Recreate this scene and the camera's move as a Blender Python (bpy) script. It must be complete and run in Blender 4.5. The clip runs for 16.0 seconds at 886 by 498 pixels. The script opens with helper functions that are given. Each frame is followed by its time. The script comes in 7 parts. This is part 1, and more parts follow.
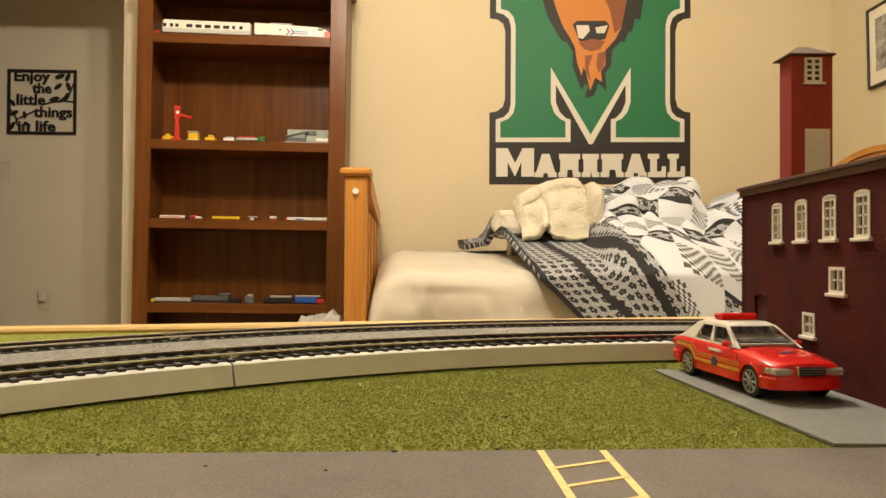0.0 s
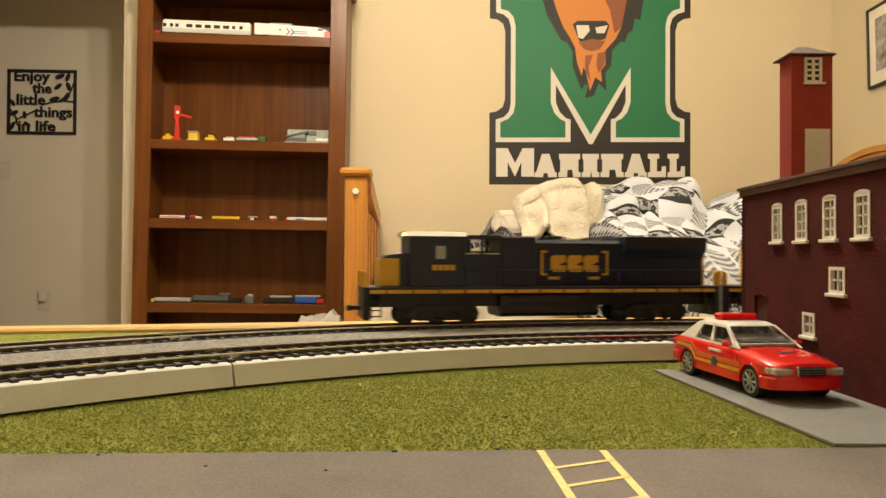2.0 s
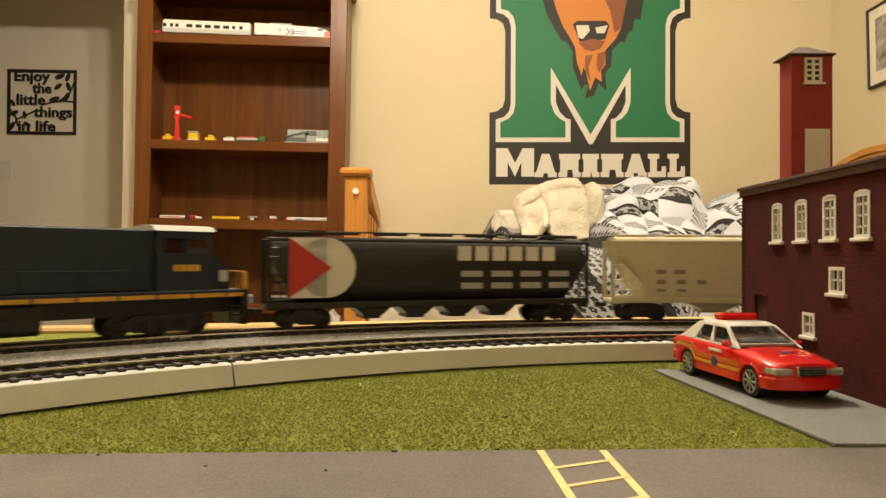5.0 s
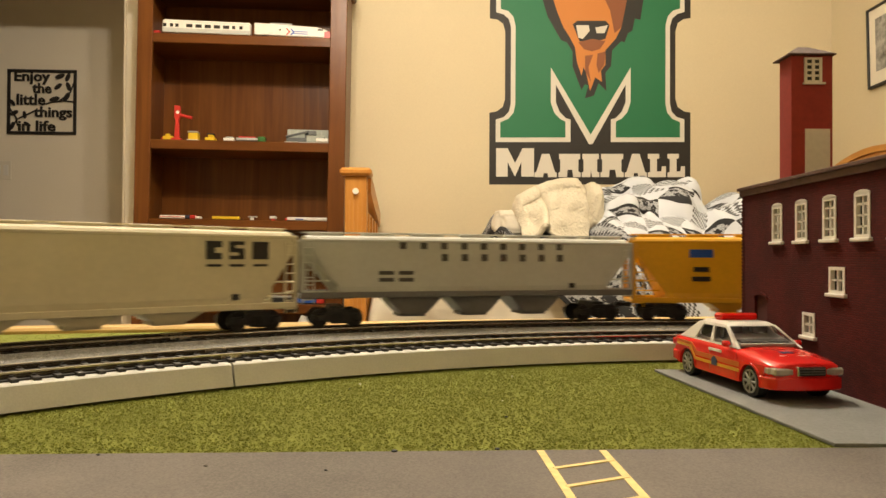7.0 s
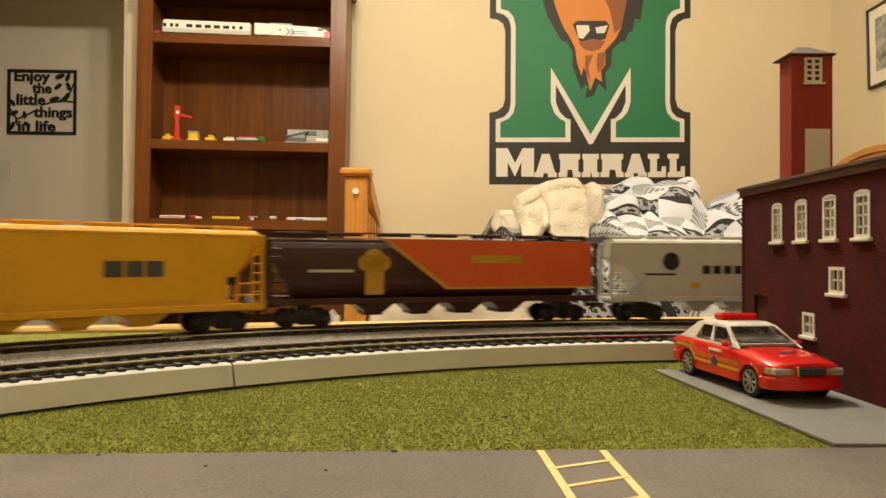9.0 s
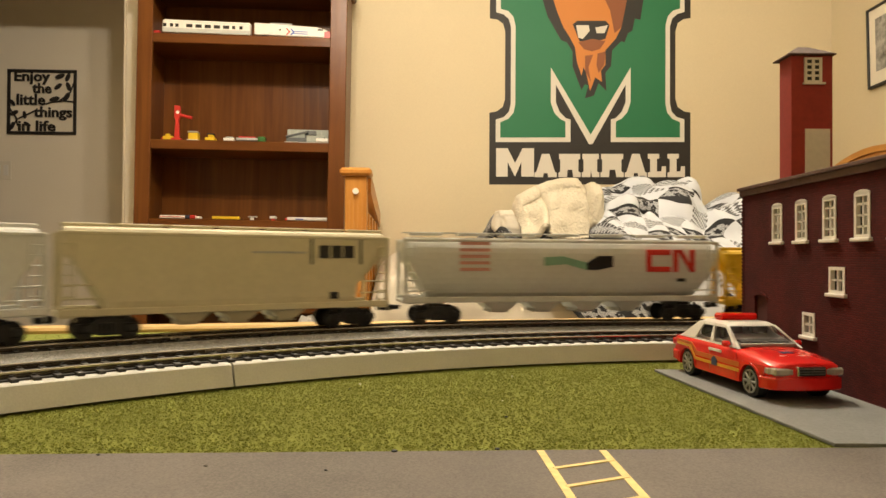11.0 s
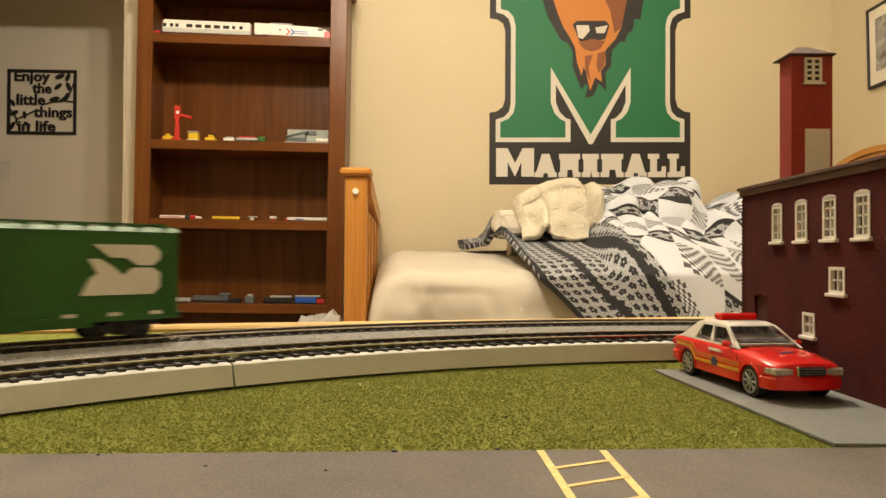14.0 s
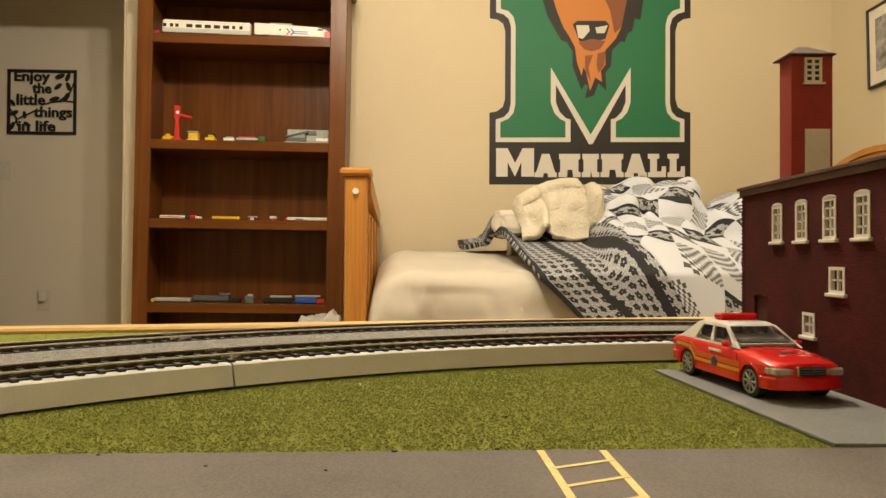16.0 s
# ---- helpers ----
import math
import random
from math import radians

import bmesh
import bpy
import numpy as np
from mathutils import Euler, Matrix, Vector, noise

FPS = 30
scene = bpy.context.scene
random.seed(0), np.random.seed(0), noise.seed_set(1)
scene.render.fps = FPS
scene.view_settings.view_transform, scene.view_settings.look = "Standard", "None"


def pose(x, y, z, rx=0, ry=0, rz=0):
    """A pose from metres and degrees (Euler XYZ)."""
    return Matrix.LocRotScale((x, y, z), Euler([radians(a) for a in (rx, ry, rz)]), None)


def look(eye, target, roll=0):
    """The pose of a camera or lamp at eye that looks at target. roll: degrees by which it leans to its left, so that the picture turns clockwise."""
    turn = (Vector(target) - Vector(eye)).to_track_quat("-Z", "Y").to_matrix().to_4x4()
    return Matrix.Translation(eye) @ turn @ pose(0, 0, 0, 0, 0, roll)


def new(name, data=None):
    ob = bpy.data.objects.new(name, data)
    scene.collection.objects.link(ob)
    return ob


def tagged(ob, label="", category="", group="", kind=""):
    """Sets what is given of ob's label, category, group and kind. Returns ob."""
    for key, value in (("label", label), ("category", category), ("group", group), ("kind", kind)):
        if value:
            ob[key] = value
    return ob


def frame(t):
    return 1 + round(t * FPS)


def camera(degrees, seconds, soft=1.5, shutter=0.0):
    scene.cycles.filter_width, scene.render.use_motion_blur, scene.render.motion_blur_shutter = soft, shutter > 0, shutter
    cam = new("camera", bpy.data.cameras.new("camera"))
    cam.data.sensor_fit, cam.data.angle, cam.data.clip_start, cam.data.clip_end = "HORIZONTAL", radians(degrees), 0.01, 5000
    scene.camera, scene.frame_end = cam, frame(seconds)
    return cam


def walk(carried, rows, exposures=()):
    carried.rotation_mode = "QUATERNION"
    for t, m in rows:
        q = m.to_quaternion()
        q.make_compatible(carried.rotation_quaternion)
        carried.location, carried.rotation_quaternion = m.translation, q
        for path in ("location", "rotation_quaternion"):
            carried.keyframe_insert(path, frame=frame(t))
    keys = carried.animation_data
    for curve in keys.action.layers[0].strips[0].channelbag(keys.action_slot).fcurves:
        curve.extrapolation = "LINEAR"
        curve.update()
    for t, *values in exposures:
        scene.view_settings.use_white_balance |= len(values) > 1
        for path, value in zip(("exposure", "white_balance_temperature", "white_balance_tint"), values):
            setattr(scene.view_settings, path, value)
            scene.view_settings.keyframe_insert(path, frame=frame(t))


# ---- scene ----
# ---- camera ----
cam = camera(64, 16.0, soft=1.5, shutter=0.4)
EYE = Vector((0, 0, 0.70))
HELD = look(EYE, EYE + Vector((0, 1, 0.011955)), 0.3)
walk(cam, [(0, HELD), (16, HELD)], exposures=[(0, -0.10), (1.0, -0.08), (3.5, 0.04), (6.5, -0.06), (9.0, -0.07), (13.0, -0.06), (14.5, -0.18), (16, -0.26)])

# ---- the room's frame, the table's heights, the track's circle ----
YAW = Matrix.Rotation(radians(3.0), 4, "Z")
WALL = 3.296          # far wall, along the room's own depth
TABLE = 0.6459
ROADBED = 0.6559
RAIL = 0.659
CX, CY = 0.1899, -0.1009
NEAR_R, FAR_R = 0.4985, 0.5783

# ---- light ----
world = bpy.data.worlds.new("night")
scene.world = world
world.use_nodes = True
world.node_tree.nodes["Background"].inputs[0].default_value = (0.9, 0.75, 0.6, 1)
world.node_tree.nodes["Background"].inputs[1].default_value = 0.006


def bulb(name, x, y, z, watts, radius, tint):
    data = bpy.data.lights.new(name, "POINT")
    data.energy, data.shadow_soft_size, data.color = watts, radius, tint
    lamp = new(name, data)
    lamp.location = (x, y, z)
    return lamp


WARM = (1.0, 0.86, 0.67)
# second row is an added, unseen fill lamp that brightens the right wall
LAMPS = ((-0.30, 1.25, 41, 0.03), (1.05, 1.30, 11, 0.05))
for lx, ly, watts, radius in LAMPS:
    for i in range(3):
        a = radians(40 + 120 * i)
        bulb("ceiling_bulb", lx + 0.14 * math.cos(a), ly + 0.14 * math.sin(a), 2.30, watts, radius, WARM)


# ---- materials ----
def mat(name, colour, rough=0.5, metal=0.0, vary=0.12, scale=40.0, bump=0.0, fine=400.0, coat=0.0, island=0.0, spec=0.5):
    m = bpy.data.materials.new(name)
    m.use_nodes = True
    nt = m.node_tree
    p = nt.nodes["Principled BSDF"]
    p.inputs["Roughness"].default_value = rough
    p.inputs["Metallic"].default_value = metal
    p.inputs["Coat Weight"].default_value = coat
    p.inputs["Specular IOR Level"].default_value = spec
    co = nt.nodes.new("ShaderNodeTexCoord")
    n1 = nt.nodes.new("ShaderNodeTexNoise")
    n1.inputs["Scale"].default_value, n1.inputs["Detail"].default_value = scale, 4
    n2 = nt.nodes.new("ShaderNodeTexNoise")
    n2.inputs["Scale"].default_value, n2.inputs["Detail"].default_value = fine, 2
    for n in (n1, n2):
        nt.links.new(co.outputs["Object"], n.inputs["Vector"])
    add = nt.nodes.new("ShaderNodeMath")
    add.operation = "ADD"
    nt.links.new(n1.outputs[0], add.inputs[0])
    nt.links.new(n2.outputs[0], add.inputs[1])
    last = add.outputs[0]
    if island:
        info = nt.nodes.new("ShaderNodeObjectInfo")
        geo = nt.nodes.new("ShaderNodeNewGeometry")
        mix = nt.nodes.new("ShaderNodeMath")
        mix.operation = "MULTIPLY_ADD"
        mix.inputs[1].default_value = island
        nt.links.new(info.outputs["Random"], mix.inputs[0])
        nt.links.new(last, mix.inputs[2])
        mix2 = nt.nodes.new("ShaderNodeMath")
        mix2.operation = "MULTIPLY_ADD"
        mix2.inputs[1].default_value = island
        nt.links.new(geo.outputs["Random Per Island"], mix2.inputs[0])
        nt.links.new(mix.outputs[0], mix2.inputs[2])
        last = mix2.outputs[0]
    ramp = nt.nodes.new("ShaderNodeMapRange")
    ramp.inputs["From Min"].default_value, ramp.inputs["From Max"].default_value = 0.7, 1.3 + island
    ramp.inputs["To Min"].default_value, ramp.inputs["To Max"].default_value = 1 - vary, 1 + vary
    nt.links.new(last, ramp.inputs["Value"])
    col = nt.nodes.new("ShaderNodeVectorMath")
    col.operation = "SCALE"
    col.inputs[0].default_value = colour
    nt.links.new(ramp.outputs[0], col.inputs["Scale"])
    nt.links.new(col.outputs[0], p.inputs["Base Color"])
    if bump:
        b = nt.nodes.new("ShaderNodeBump")
        b.inputs["Strength"].default_value, b.inputs["Distance"].default_value = 1.0, bump
        nt.links.new(n2.outputs[0], b.inputs["Height"])
        nt.links.new(b.outputs[0], p.inputs["Normal"])
    return m


def wood(name, dark, light, scale=6.0, axis=2, rough=0.35):
    """Streaky grain that runs along one axis of the object."""
    m = bpy.data.materials.new(name)
    m.use_nodes = True
    nt = m.node_tree
    p = nt.nodes["Principled BSDF"]
    p.inputs["Roughness"].default_value = rough
    p.inputs["Specular IOR Level"].default_value = 0.25
    co = nt.nodes.new("ShaderNodeTexCoord")
    mp = nt.nodes.new("ShaderNodeMapping")
    stretch = [scale * 6, scale * 6, scale * 6]
    stretch[axis] = scale * 0.35
    mp.inputs["Scale"].default_value = stretch
    n = nt.nodes.new("ShaderNodeTexNoise")
    n.inputs["Scale"].default_value, n.inputs["Detail"].default_value, n.inputs["Distortion"].default_value = 1.0, 6, 0.8
    r = nt.nodes.new("ShaderNodeValToRGB")
    r.color_ramp.elements[0].color, r.color_ramp.elements[1].color = (*dark, 1), (*light, 1)
    r.color_ramp.elements[0].position, r.color_ramp.elements[1].position = 0.3, 0.72
    b = nt.nodes.new("ShaderNodeBump")
    b.inputs["Distance"].default_value = 0.0006
    nt.links.new(co.outputs["Object"], mp.inputs["Vector"])
    nt.links.new(mp.outputs[0], n.inputs["Vector"])
    nt.links.new(n.outputs[0], r.inputs[0])
    nt.links.new(n.outputs[0], b.inputs["Height"])
    nt.links.new(r.outputs[0], p.inputs["Base Color"])
    nt.links.new(b.outputs[0], p.inputs["Normal"])
    return m


def glow(name, colour, strength):
    m = bpy.data.materials.new(name)
    m.use_nodes = True
    p = m.node_tree.nodes["Principled BSDF"]
    p.inputs["Base Color"].default_value = (*colour, 1)
    p.inputs["Emission Color"].default_value = (*colour, 1)
    p.inputs["Emission Strength"].default_value = strength
    return m


def glass(name, colour=(0.9, 0.92, 0.92), rough=0.03):
    m = bpy.data.materials.new(name)
    m.use_nodes = True
    p = m.node_tree.nodes["Principled BSDF"]
    p.inputs["Base Color"].default_value = (*colour, 1)
    p.inputs["Roughness"].default_value = rough
    p.inputs["Transmission Weight"].default_value = 1.0
    p.inputs["IOR"].default_value = 1.2
    return m


M = {
    "wall": mat("cream_wall_paint", (0.63, 0.54, 0.36), 0.75, vary=0.03, scale=1.2, bump=0.0006, fine=160),
    "hall": mat("hall_wall_paint", (0.84, 0.77, 0.64), 0.75, vary=0.03, scale=1.2, bump=0.0005, fine=160),
    "ceiling": mat("ceiling_paint", (0.78, 0.76, 0.7), 0.9, vary=0.03, scale=3, bump=0.001, fine=120),
    "carpet": mat("beige_carpet", (0.36, 0.29, 0.2), 0.95, vary=0.25, scale=6, bump=0.004, fine=300),
    "trim": mat("white_trim_paint", (0.78, 0.72, 0.6), 0.4, vary=0.04, scale=3),
    "cherry": wood("cherry_wood", (0.098, 0.031, 0.006), (0.165, 0.057, 0.0115), 5, 2, 0.32),
    "cherry_x": wood("cherry_wood_level", (0.098, 0.031, 0.006), (0.165, 0.057, 0.0115), 5, 0, 0.3),
    "honey": wood("honey_pine", (0.42, 0.17, 0.032), (0.58, 0.27, 0.06), 6, 2, 0.35),
    "honey_y": wood("honey_pine_rail", (0.42, 0.17, 0.032), (0.58, 0.27, 0.06), 6, 1, 0.35),
    "rim": wood("pale_pine", (0.55, 0.35, 0.13), (0.72, 0.5, 0.22), 14, 0, 0.45),
    "ply": wood("plywood", (0.45, 0.3, 0.15), (0.6, 0.42, 0.22), 6, 0, 0.6),
    "grass": mat("turf_foam", (0.172, 0.190, 0.021), 0.95, vary=0.10, scale=45, bump=0.0006, fine=900, island=0.5),
    "asphalt": mat("painted_road", (0.128, 0.112, 0.096), 0.8, vary=0.34, scale=20, bump=0.00005, fine=1600),
    "concrete": mat("grey_slab", (0.185, 0.19, 0.185), 0.8, vary=0.12, scale=40, bump=0.0002, fine=900),
    "foam": mat("white_foam_riser", (0.60, 0.60, 0.565), 0.85, vary=0.07, scale=50, bump=0.00004, fine=1400),
    "ballast": mat("grey_ballast", (0.23, 0.225, 0.21), 0.9, vary=0.5, scale=500, bump=0.0008, fine=1300),
    "roadpaint": mat("yellow_road_paint", (0.76, 0.60, 0.25), 0.7, vary=0.15, scale=120),
    "steel": mat("nickel_rail", (0.62, 0.57, 0.48), 0.24, 1.0, vary=0.15, scale=60),
    "tie": mat("black_plastic_tie", (0.018, 0.016, 0.015), 0.5, vary=0.3, scale=200, island=0.5),
    "brick": mat("maroon_brick", (0.105, 0.017, 0.013), 0.75, vary=0.3, scale=60, bump=0.0001, fine=1500, island=0.6),
    "mortar": mat("dark_mortar", (0.07, 0.014, 0.011), 0.9, vary=0.2, scale=80),
    "towerred": mat("barn_red_plastic", (0.30, 0.026, 0.016), 0.7, vary=0.12, scale=90),
    "roofbrown": mat("brown_roof", (0.10, 0.05, 0.035), 0.7, vary=0.2, scale=90),
    "white": mat("white_plastic", (0.78, 0.75, 0.68), 0.5, vary=0.05, scale=90),
    "grey": mat("grey_plastic", (0.42, 0.42, 0.4), 0.55, vary=0.08, scale=90),
    "darkgrey": mat("dark_grey_plastic", (0.16, 0.16, 0.155), 0.55, vary=0.1, scale=90),
    "print": mat("charcoal_print", (0.075, 0.07, 0.065), 0.55, vary=0.1, scale=90),
    "black": mat("black_plastic", (0.012, 0.012, 0.012), 0.45, vary=0.3, scale=120),
    "navy": mat("navy_body_paint", (0.008, 0.016, 0.04), 0.38, vary=0.12, scale=60),
    "gold": mat("gold_body_paint", (0.62, 0.34, 0.03), 0.5, vary=0.1, scale=60),
    "pewter": mat("light_grey_body", (0.54, 0.55, 0.51), 0.5, vary=0.05, scale=40),
    "cement": mat("cream_hopper_body", (0.62, 0.565, 0.39), 0.5, vary=0.05, scale=40),
    "silver": mat("pale_grey_body", (0.62, 0.63, 0.60), 0.42, vary=0.05, scale=40),
    "hopyellow": mat("orange_yellow_body", (0.76, 0.40, 0.01), 0.4, vary=0.06, scale=40),
    "lemon": mat("yellow_body", (0.72, 0.46, 0.016), 0.42, vary=0.06, scale=40),
    "maroon": mat("maroon_body", (0.05, 0.01, 0.009), 0.45, vary=0.12, scale=40),
    "orange": mat("orange_red_body", (0.72, 0.12, 0.022), 0.45, vary=0.06, scale=40),
    "carblack": mat("black_car_body", (0.014, 0.013, 0.012), 0.4, vary=0.2, scale=40),
    "boxgreen": mat("green_body", (0.025, 0.13, 0.018), 0.5, vary=0.08, scale=40),
    "boxred": mat("red_body", (0.52, 0.03, 0.024), 0.5, vary=0.08, scale=40),
    "boxnavy": mat("dark_blue_body", (0.016, 0.018, 0.035), 0.5, vary=0.1, scale=40),
    "red": mat("glossy_red_paint", (0.78, 0.016, 0.012), 0.22, vary=0.04, scale=60, coat=0.6),
    "redlens": mat("red_lens", (0.75, 0.01, 0.006), 0.15, vary=0.05, scale=60, coat=0.8),
    "carwhite": mat("white_car_paint", (0.8, 0.77, 0.72), 0.25, vary=0.02, scale=60, coat=0.5),
    "toyglass": glass("clear_toy_window", (0.86, 0.82, 0.84), 0.04),
    "carglass": mat("smoked_window", (0.03, 0.028, 0.028), 0.06, vary=0.1, scale=60, coat=1.0),
    "chrome": mat("chrome", (0.7, 0.68, 0.64), 0.18, 1.0, vary=0.05, scale=90),
    "tyre": mat("black_rubber", (0.012, 0.012, 0.012), 0.7, vary=0.2, scale=200),
    "decalgreen": mat("green_vinyl", (0.006, 0.15, 0.058), 0.5, vary=0.03, scale=2),
    "decalwhite": mat("white_vinyl", (0.66, 0.62, 0.54), 0.55, vary=0.02, scale=2),
    "decalblack": mat("black_vinyl", (0.012, 0.0095, 0.0075), 0.5, vary=0.05, scale=2),
    "decalorange": mat("orange_vinyl", (0.56, 0.2, 0.035), 0.55, vary=0.03, scale=2),
    "decalbrown": mat("brown_vinyl", (0.24, 0.075, 0.022), 0.55, vary=0.03, scale=2),
    "sheet": mat("cream_sheet", (0.62, 0.57, 0.47), 0.85, vary=0.04, scale=5, bump=0.0005, fine=500),
    "fleece": mat("cream_fleece", (0.64, 0.58, 0.45), 0.95, vary=0.05, scale=14, bump=0.006, fine=110),
    "dark": mat("dark_fabric", (0.025, 0.024, 0.024), 0.9, vary=0.2, scale=20),
    "iron": mat("black_iron", (0.02, 0.016, 0.014), 0.5, vary=0.2, scale=30),
    "blue": mat("blue_plastic", (0.02, 0.1, 0.45), 0.4, vary=0.1, scale=60),
    "yellowtoy": mat("yellow_plastic", (0.75, 0.5, 0.02), 0.4, vary=0.08, scale=60),
    "photo": mat("grey_photograph", (0.3, 0.29, 0.27), 0.3, vary=0.7, scale=14, fine=40),
    "lampglow": glow("amber_headlight", (1.0, 0.85, 0.2), 3.0),
}


# ---- mesh helpers ----
def box(bm, x0, x1, y0, y1, z0, z1, bevel=0.0, seg=1):
    made = bmesh.ops.create_cube(bm, size=1)["verts"]
    for v in made:
        v.co = Vector(((x0 + x1) / 2 + v.co.x * (x1 - x0), (y0 + y1) / 2 + v.co.y * (y1 - y0), (z0 + z1) / 2 + v.co.z * (z1 - z0)))
    if bevel:
        edges = list({e for v in made for e in v.link_edges})
        bmesh.ops.bevel(bm, geom=edges, offset=bevel, segments=seg, affect="EDGES", profile=0.5)
    return bm


def boxes(*rows, bevel=0.0):
    bm = bmesh.new()
    for r in rows:
        box(bm, *r, bevel=bevel)
    return bm


def prism(bm, outline, axis, a, b, bevel=0.0):
    """A closed outline in the two other axes, drawn out along axis from a to b."""
    def place(p, q, s):
        return {"x": (s, p, q), "y": (p, s, q), "z": (p, q, s)}[axis]
    lo = [bm.verts.new(place(p, q, a)) for p, q in outline]
    hi = [bm.verts.new(place(p, q, b)) for p, q in outline]
    n = len(outline)
    faces = [bm.faces.new(lo), bm.faces.new(list(reversed(hi)))]
    for i in range(n):
        faces.append(bm.faces.new((lo[i], hi[i], hi[(i + 1) % n], lo[(i + 1) % n])))
    bmesh.ops.recalc_face_normals(bm, faces=faces)
    if bevel:
        bmesh.ops.bevel(bm, geom=list({e for f in faces for e in f.edges}), offset=bevel, segments=1, affect="EDGES", profile=0.5)
    return bm


def rod(bm, p, q, r, n=6):
    p, q = Vector(p), Vector(q)
    d = q - p
    turn = d.to_track_quat("Z", "Y").to_matrix().to_4x4()
    bmesh.ops.create_cone(bm, cap_ends=True, segments=n, radius1=r, radius2=r, depth=d.length, matrix=Matrix.Translation((p + q) / 2) @ turn)
    return bm


def disc(bm, c, axis, r, thick, n=20):
    a = {"x": Vector((1, 0, 0)), "y": Vector((0, 1, 0)), "z": Vector((0, 0, 1))}[axis] * thick / 2
    return rod(bm, Vector(c) - a, Vector(c) + a, r, n)


def part(name, bm, material, parent=None, label="", smooth=False):
    me = bpy.data.meshes.new(name)
    bm.to_mesh(me)
    bm.free()
    me.materials.append(M[material] if isinstance(material, str) else material)
    if smooth:
        me.shade_smooth()
    ob = new(name, me)
    ob.parent = parent
    if label:
        ob["label"] = label
    return ob


def thing(name, m, label, category, group=""):
    ob = new(name)
    ob.empty_display_size = 0.02
    ob.matrix_basis = m
    return tagged(ob, label, category, group)


def shared(name, me, m, parent):
    ob = new(name, me)
    ob.parent = parent
    ob.matrix_basis = m
    return ob


def lettering(name, text, size, material, parent, m, thick=0.0002, width=None, bold=0.0):
    cu = bpy.data.curves.new(name, "FONT")
    cu.body, cu.size, cu.extrude, cu.resolution_u = text, size, thick, 2
    cu.offset = bold
    tmp = new("tmp", cu)
    me = bpy.data.meshes.new_from_object(tmp.evaluated_get(bpy.context.evaluated_depsgraph_get()))
    bpy.data.objects.remove(tmp)
    xs = [v.co.x for v in me.vertices]
    if width:
        me.transform(Matrix.Scale(width / (max(xs) - min(xs)), 4, (1, 0, 0)))
    me.materials.clear()
    me.materials.append(M[material])
    ob = new(name, me)
    ob.parent = parent
    ob.matrix_basis = m
    return ob


def room(u, w, z, rz=0):
    return YAW @ pose(u, w, z, 0, 0, rz)


# ---- room ----
def shell(name, bm, material, label):
    ob = part(name, bm, material)
    ob.matrix_basis = YAW
    return tagged(ob, label, name.split("_")[0], kind="structure")


L, R, BACK, HALL, TOP = -2.35, 2.04, -1.6, 4.294, 2.6
DOOR0, DOOR1, DOORTOP = -2.13, -1.27, 2.15
shell("floor", boxes((L - 0.6, R + 0.12, BACK - 0.12, HALL + 0.12, -0.05, 0)), "carpet", "beige carpeted bedroom floor")
shell("wall_north", boxes((DOOR1, R + 0.12, WALL, WALL + 0.12, 0, TOP), (L - 0.12, DOOR0, WALL, WALL + 0.12, 0, TOP), (DOOR0, DOOR1, WALL, WALL + 0.12, DOORTOP, TOP)), "wall", "cream painted bedroom wall with a doorway")
shell("wall_east", boxes((R, R + 0.12, BACK, WALL, 0, TOP)), "wall", "cream painted bedroom wall")
shell("wall_west", boxes((L - 0.12, L, BACK, WALL, 0, TOP)), "wall", "cream painted bedroom wall")
shell("wall_south", boxes((L - 0.12, R + 0.12, BACK - 0.12, BACK, 0, TOP)), "wall", "cream painted bedroom wall")
shell("wall_hall_north", boxes((L - 0.6, 0.2, HALL, HALL + 0.12, 0, TOP)), "hall", "greyish beige hallway wall")
shell("wall_hall_east", boxes((0.08, 0.2, WALL + 0.12, HALL, 0, TOP)), "hall", "greyish beige hallway wall")
shell("wall_hall_west", boxes((L - 0.72, L - 0.6, WALL, HALL + 0.12, 0, TOP)), "hall", "greyish beige hallway wall")
ceiling = shell("ceiling", boxes((L - 0.72, R + 0.12, BACK - 0.12, HALL + 0.12, TOP, TOP + 0.1)), "ceiling", "flat white painted ceiling")
door = shell("door_1", boxes((DOOR0 - 0.002, DOOR0 + 0.02, WALL + 0.001, WALL + 0.119, 0, DOORTOP - 0.02), (DOOR1 - 0.02, DOOR1 + 0.002, WALL + 0.001, WALL + 0.119, 0, DOORTOP - 0.02), (DOOR0, DOOR1, WALL + 0.001, WALL + 0.119, DOORTOP - 0.02, DOORTOP + 0.002)), "trim", "white painted frame of an open doorway")
for side in (-0.016, 0.12):
    part("casing", boxes((DOOR1 - 0.006, DOOR1 + 0.064, WALL + side, WALL + side + 0.016, 0, DOORTOP + 0.06), (DOOR0 - 0.064, DOOR0 + 0.006, WALL + side, WALL + side + 0.016, 0, DOORTOP + 0.06), (DOOR0 + 0.006, DOOR1 - 0.006, WALL + side, WALL + side + 0.016, DOORTOP - 0.004, DOORTOP + 0.06), bevel=0.003), "trim", door)
shell("baseboard", boxes((DOOR1 + 0.066, R, WALL - 0.014, WALL - 0.0005, 0, 0.09), (L - 0.6, 0.08, HALL - 0.014, HALL - 0.0005, 0, 0.09), bevel=0.002), "trim", "white painted baseboard")

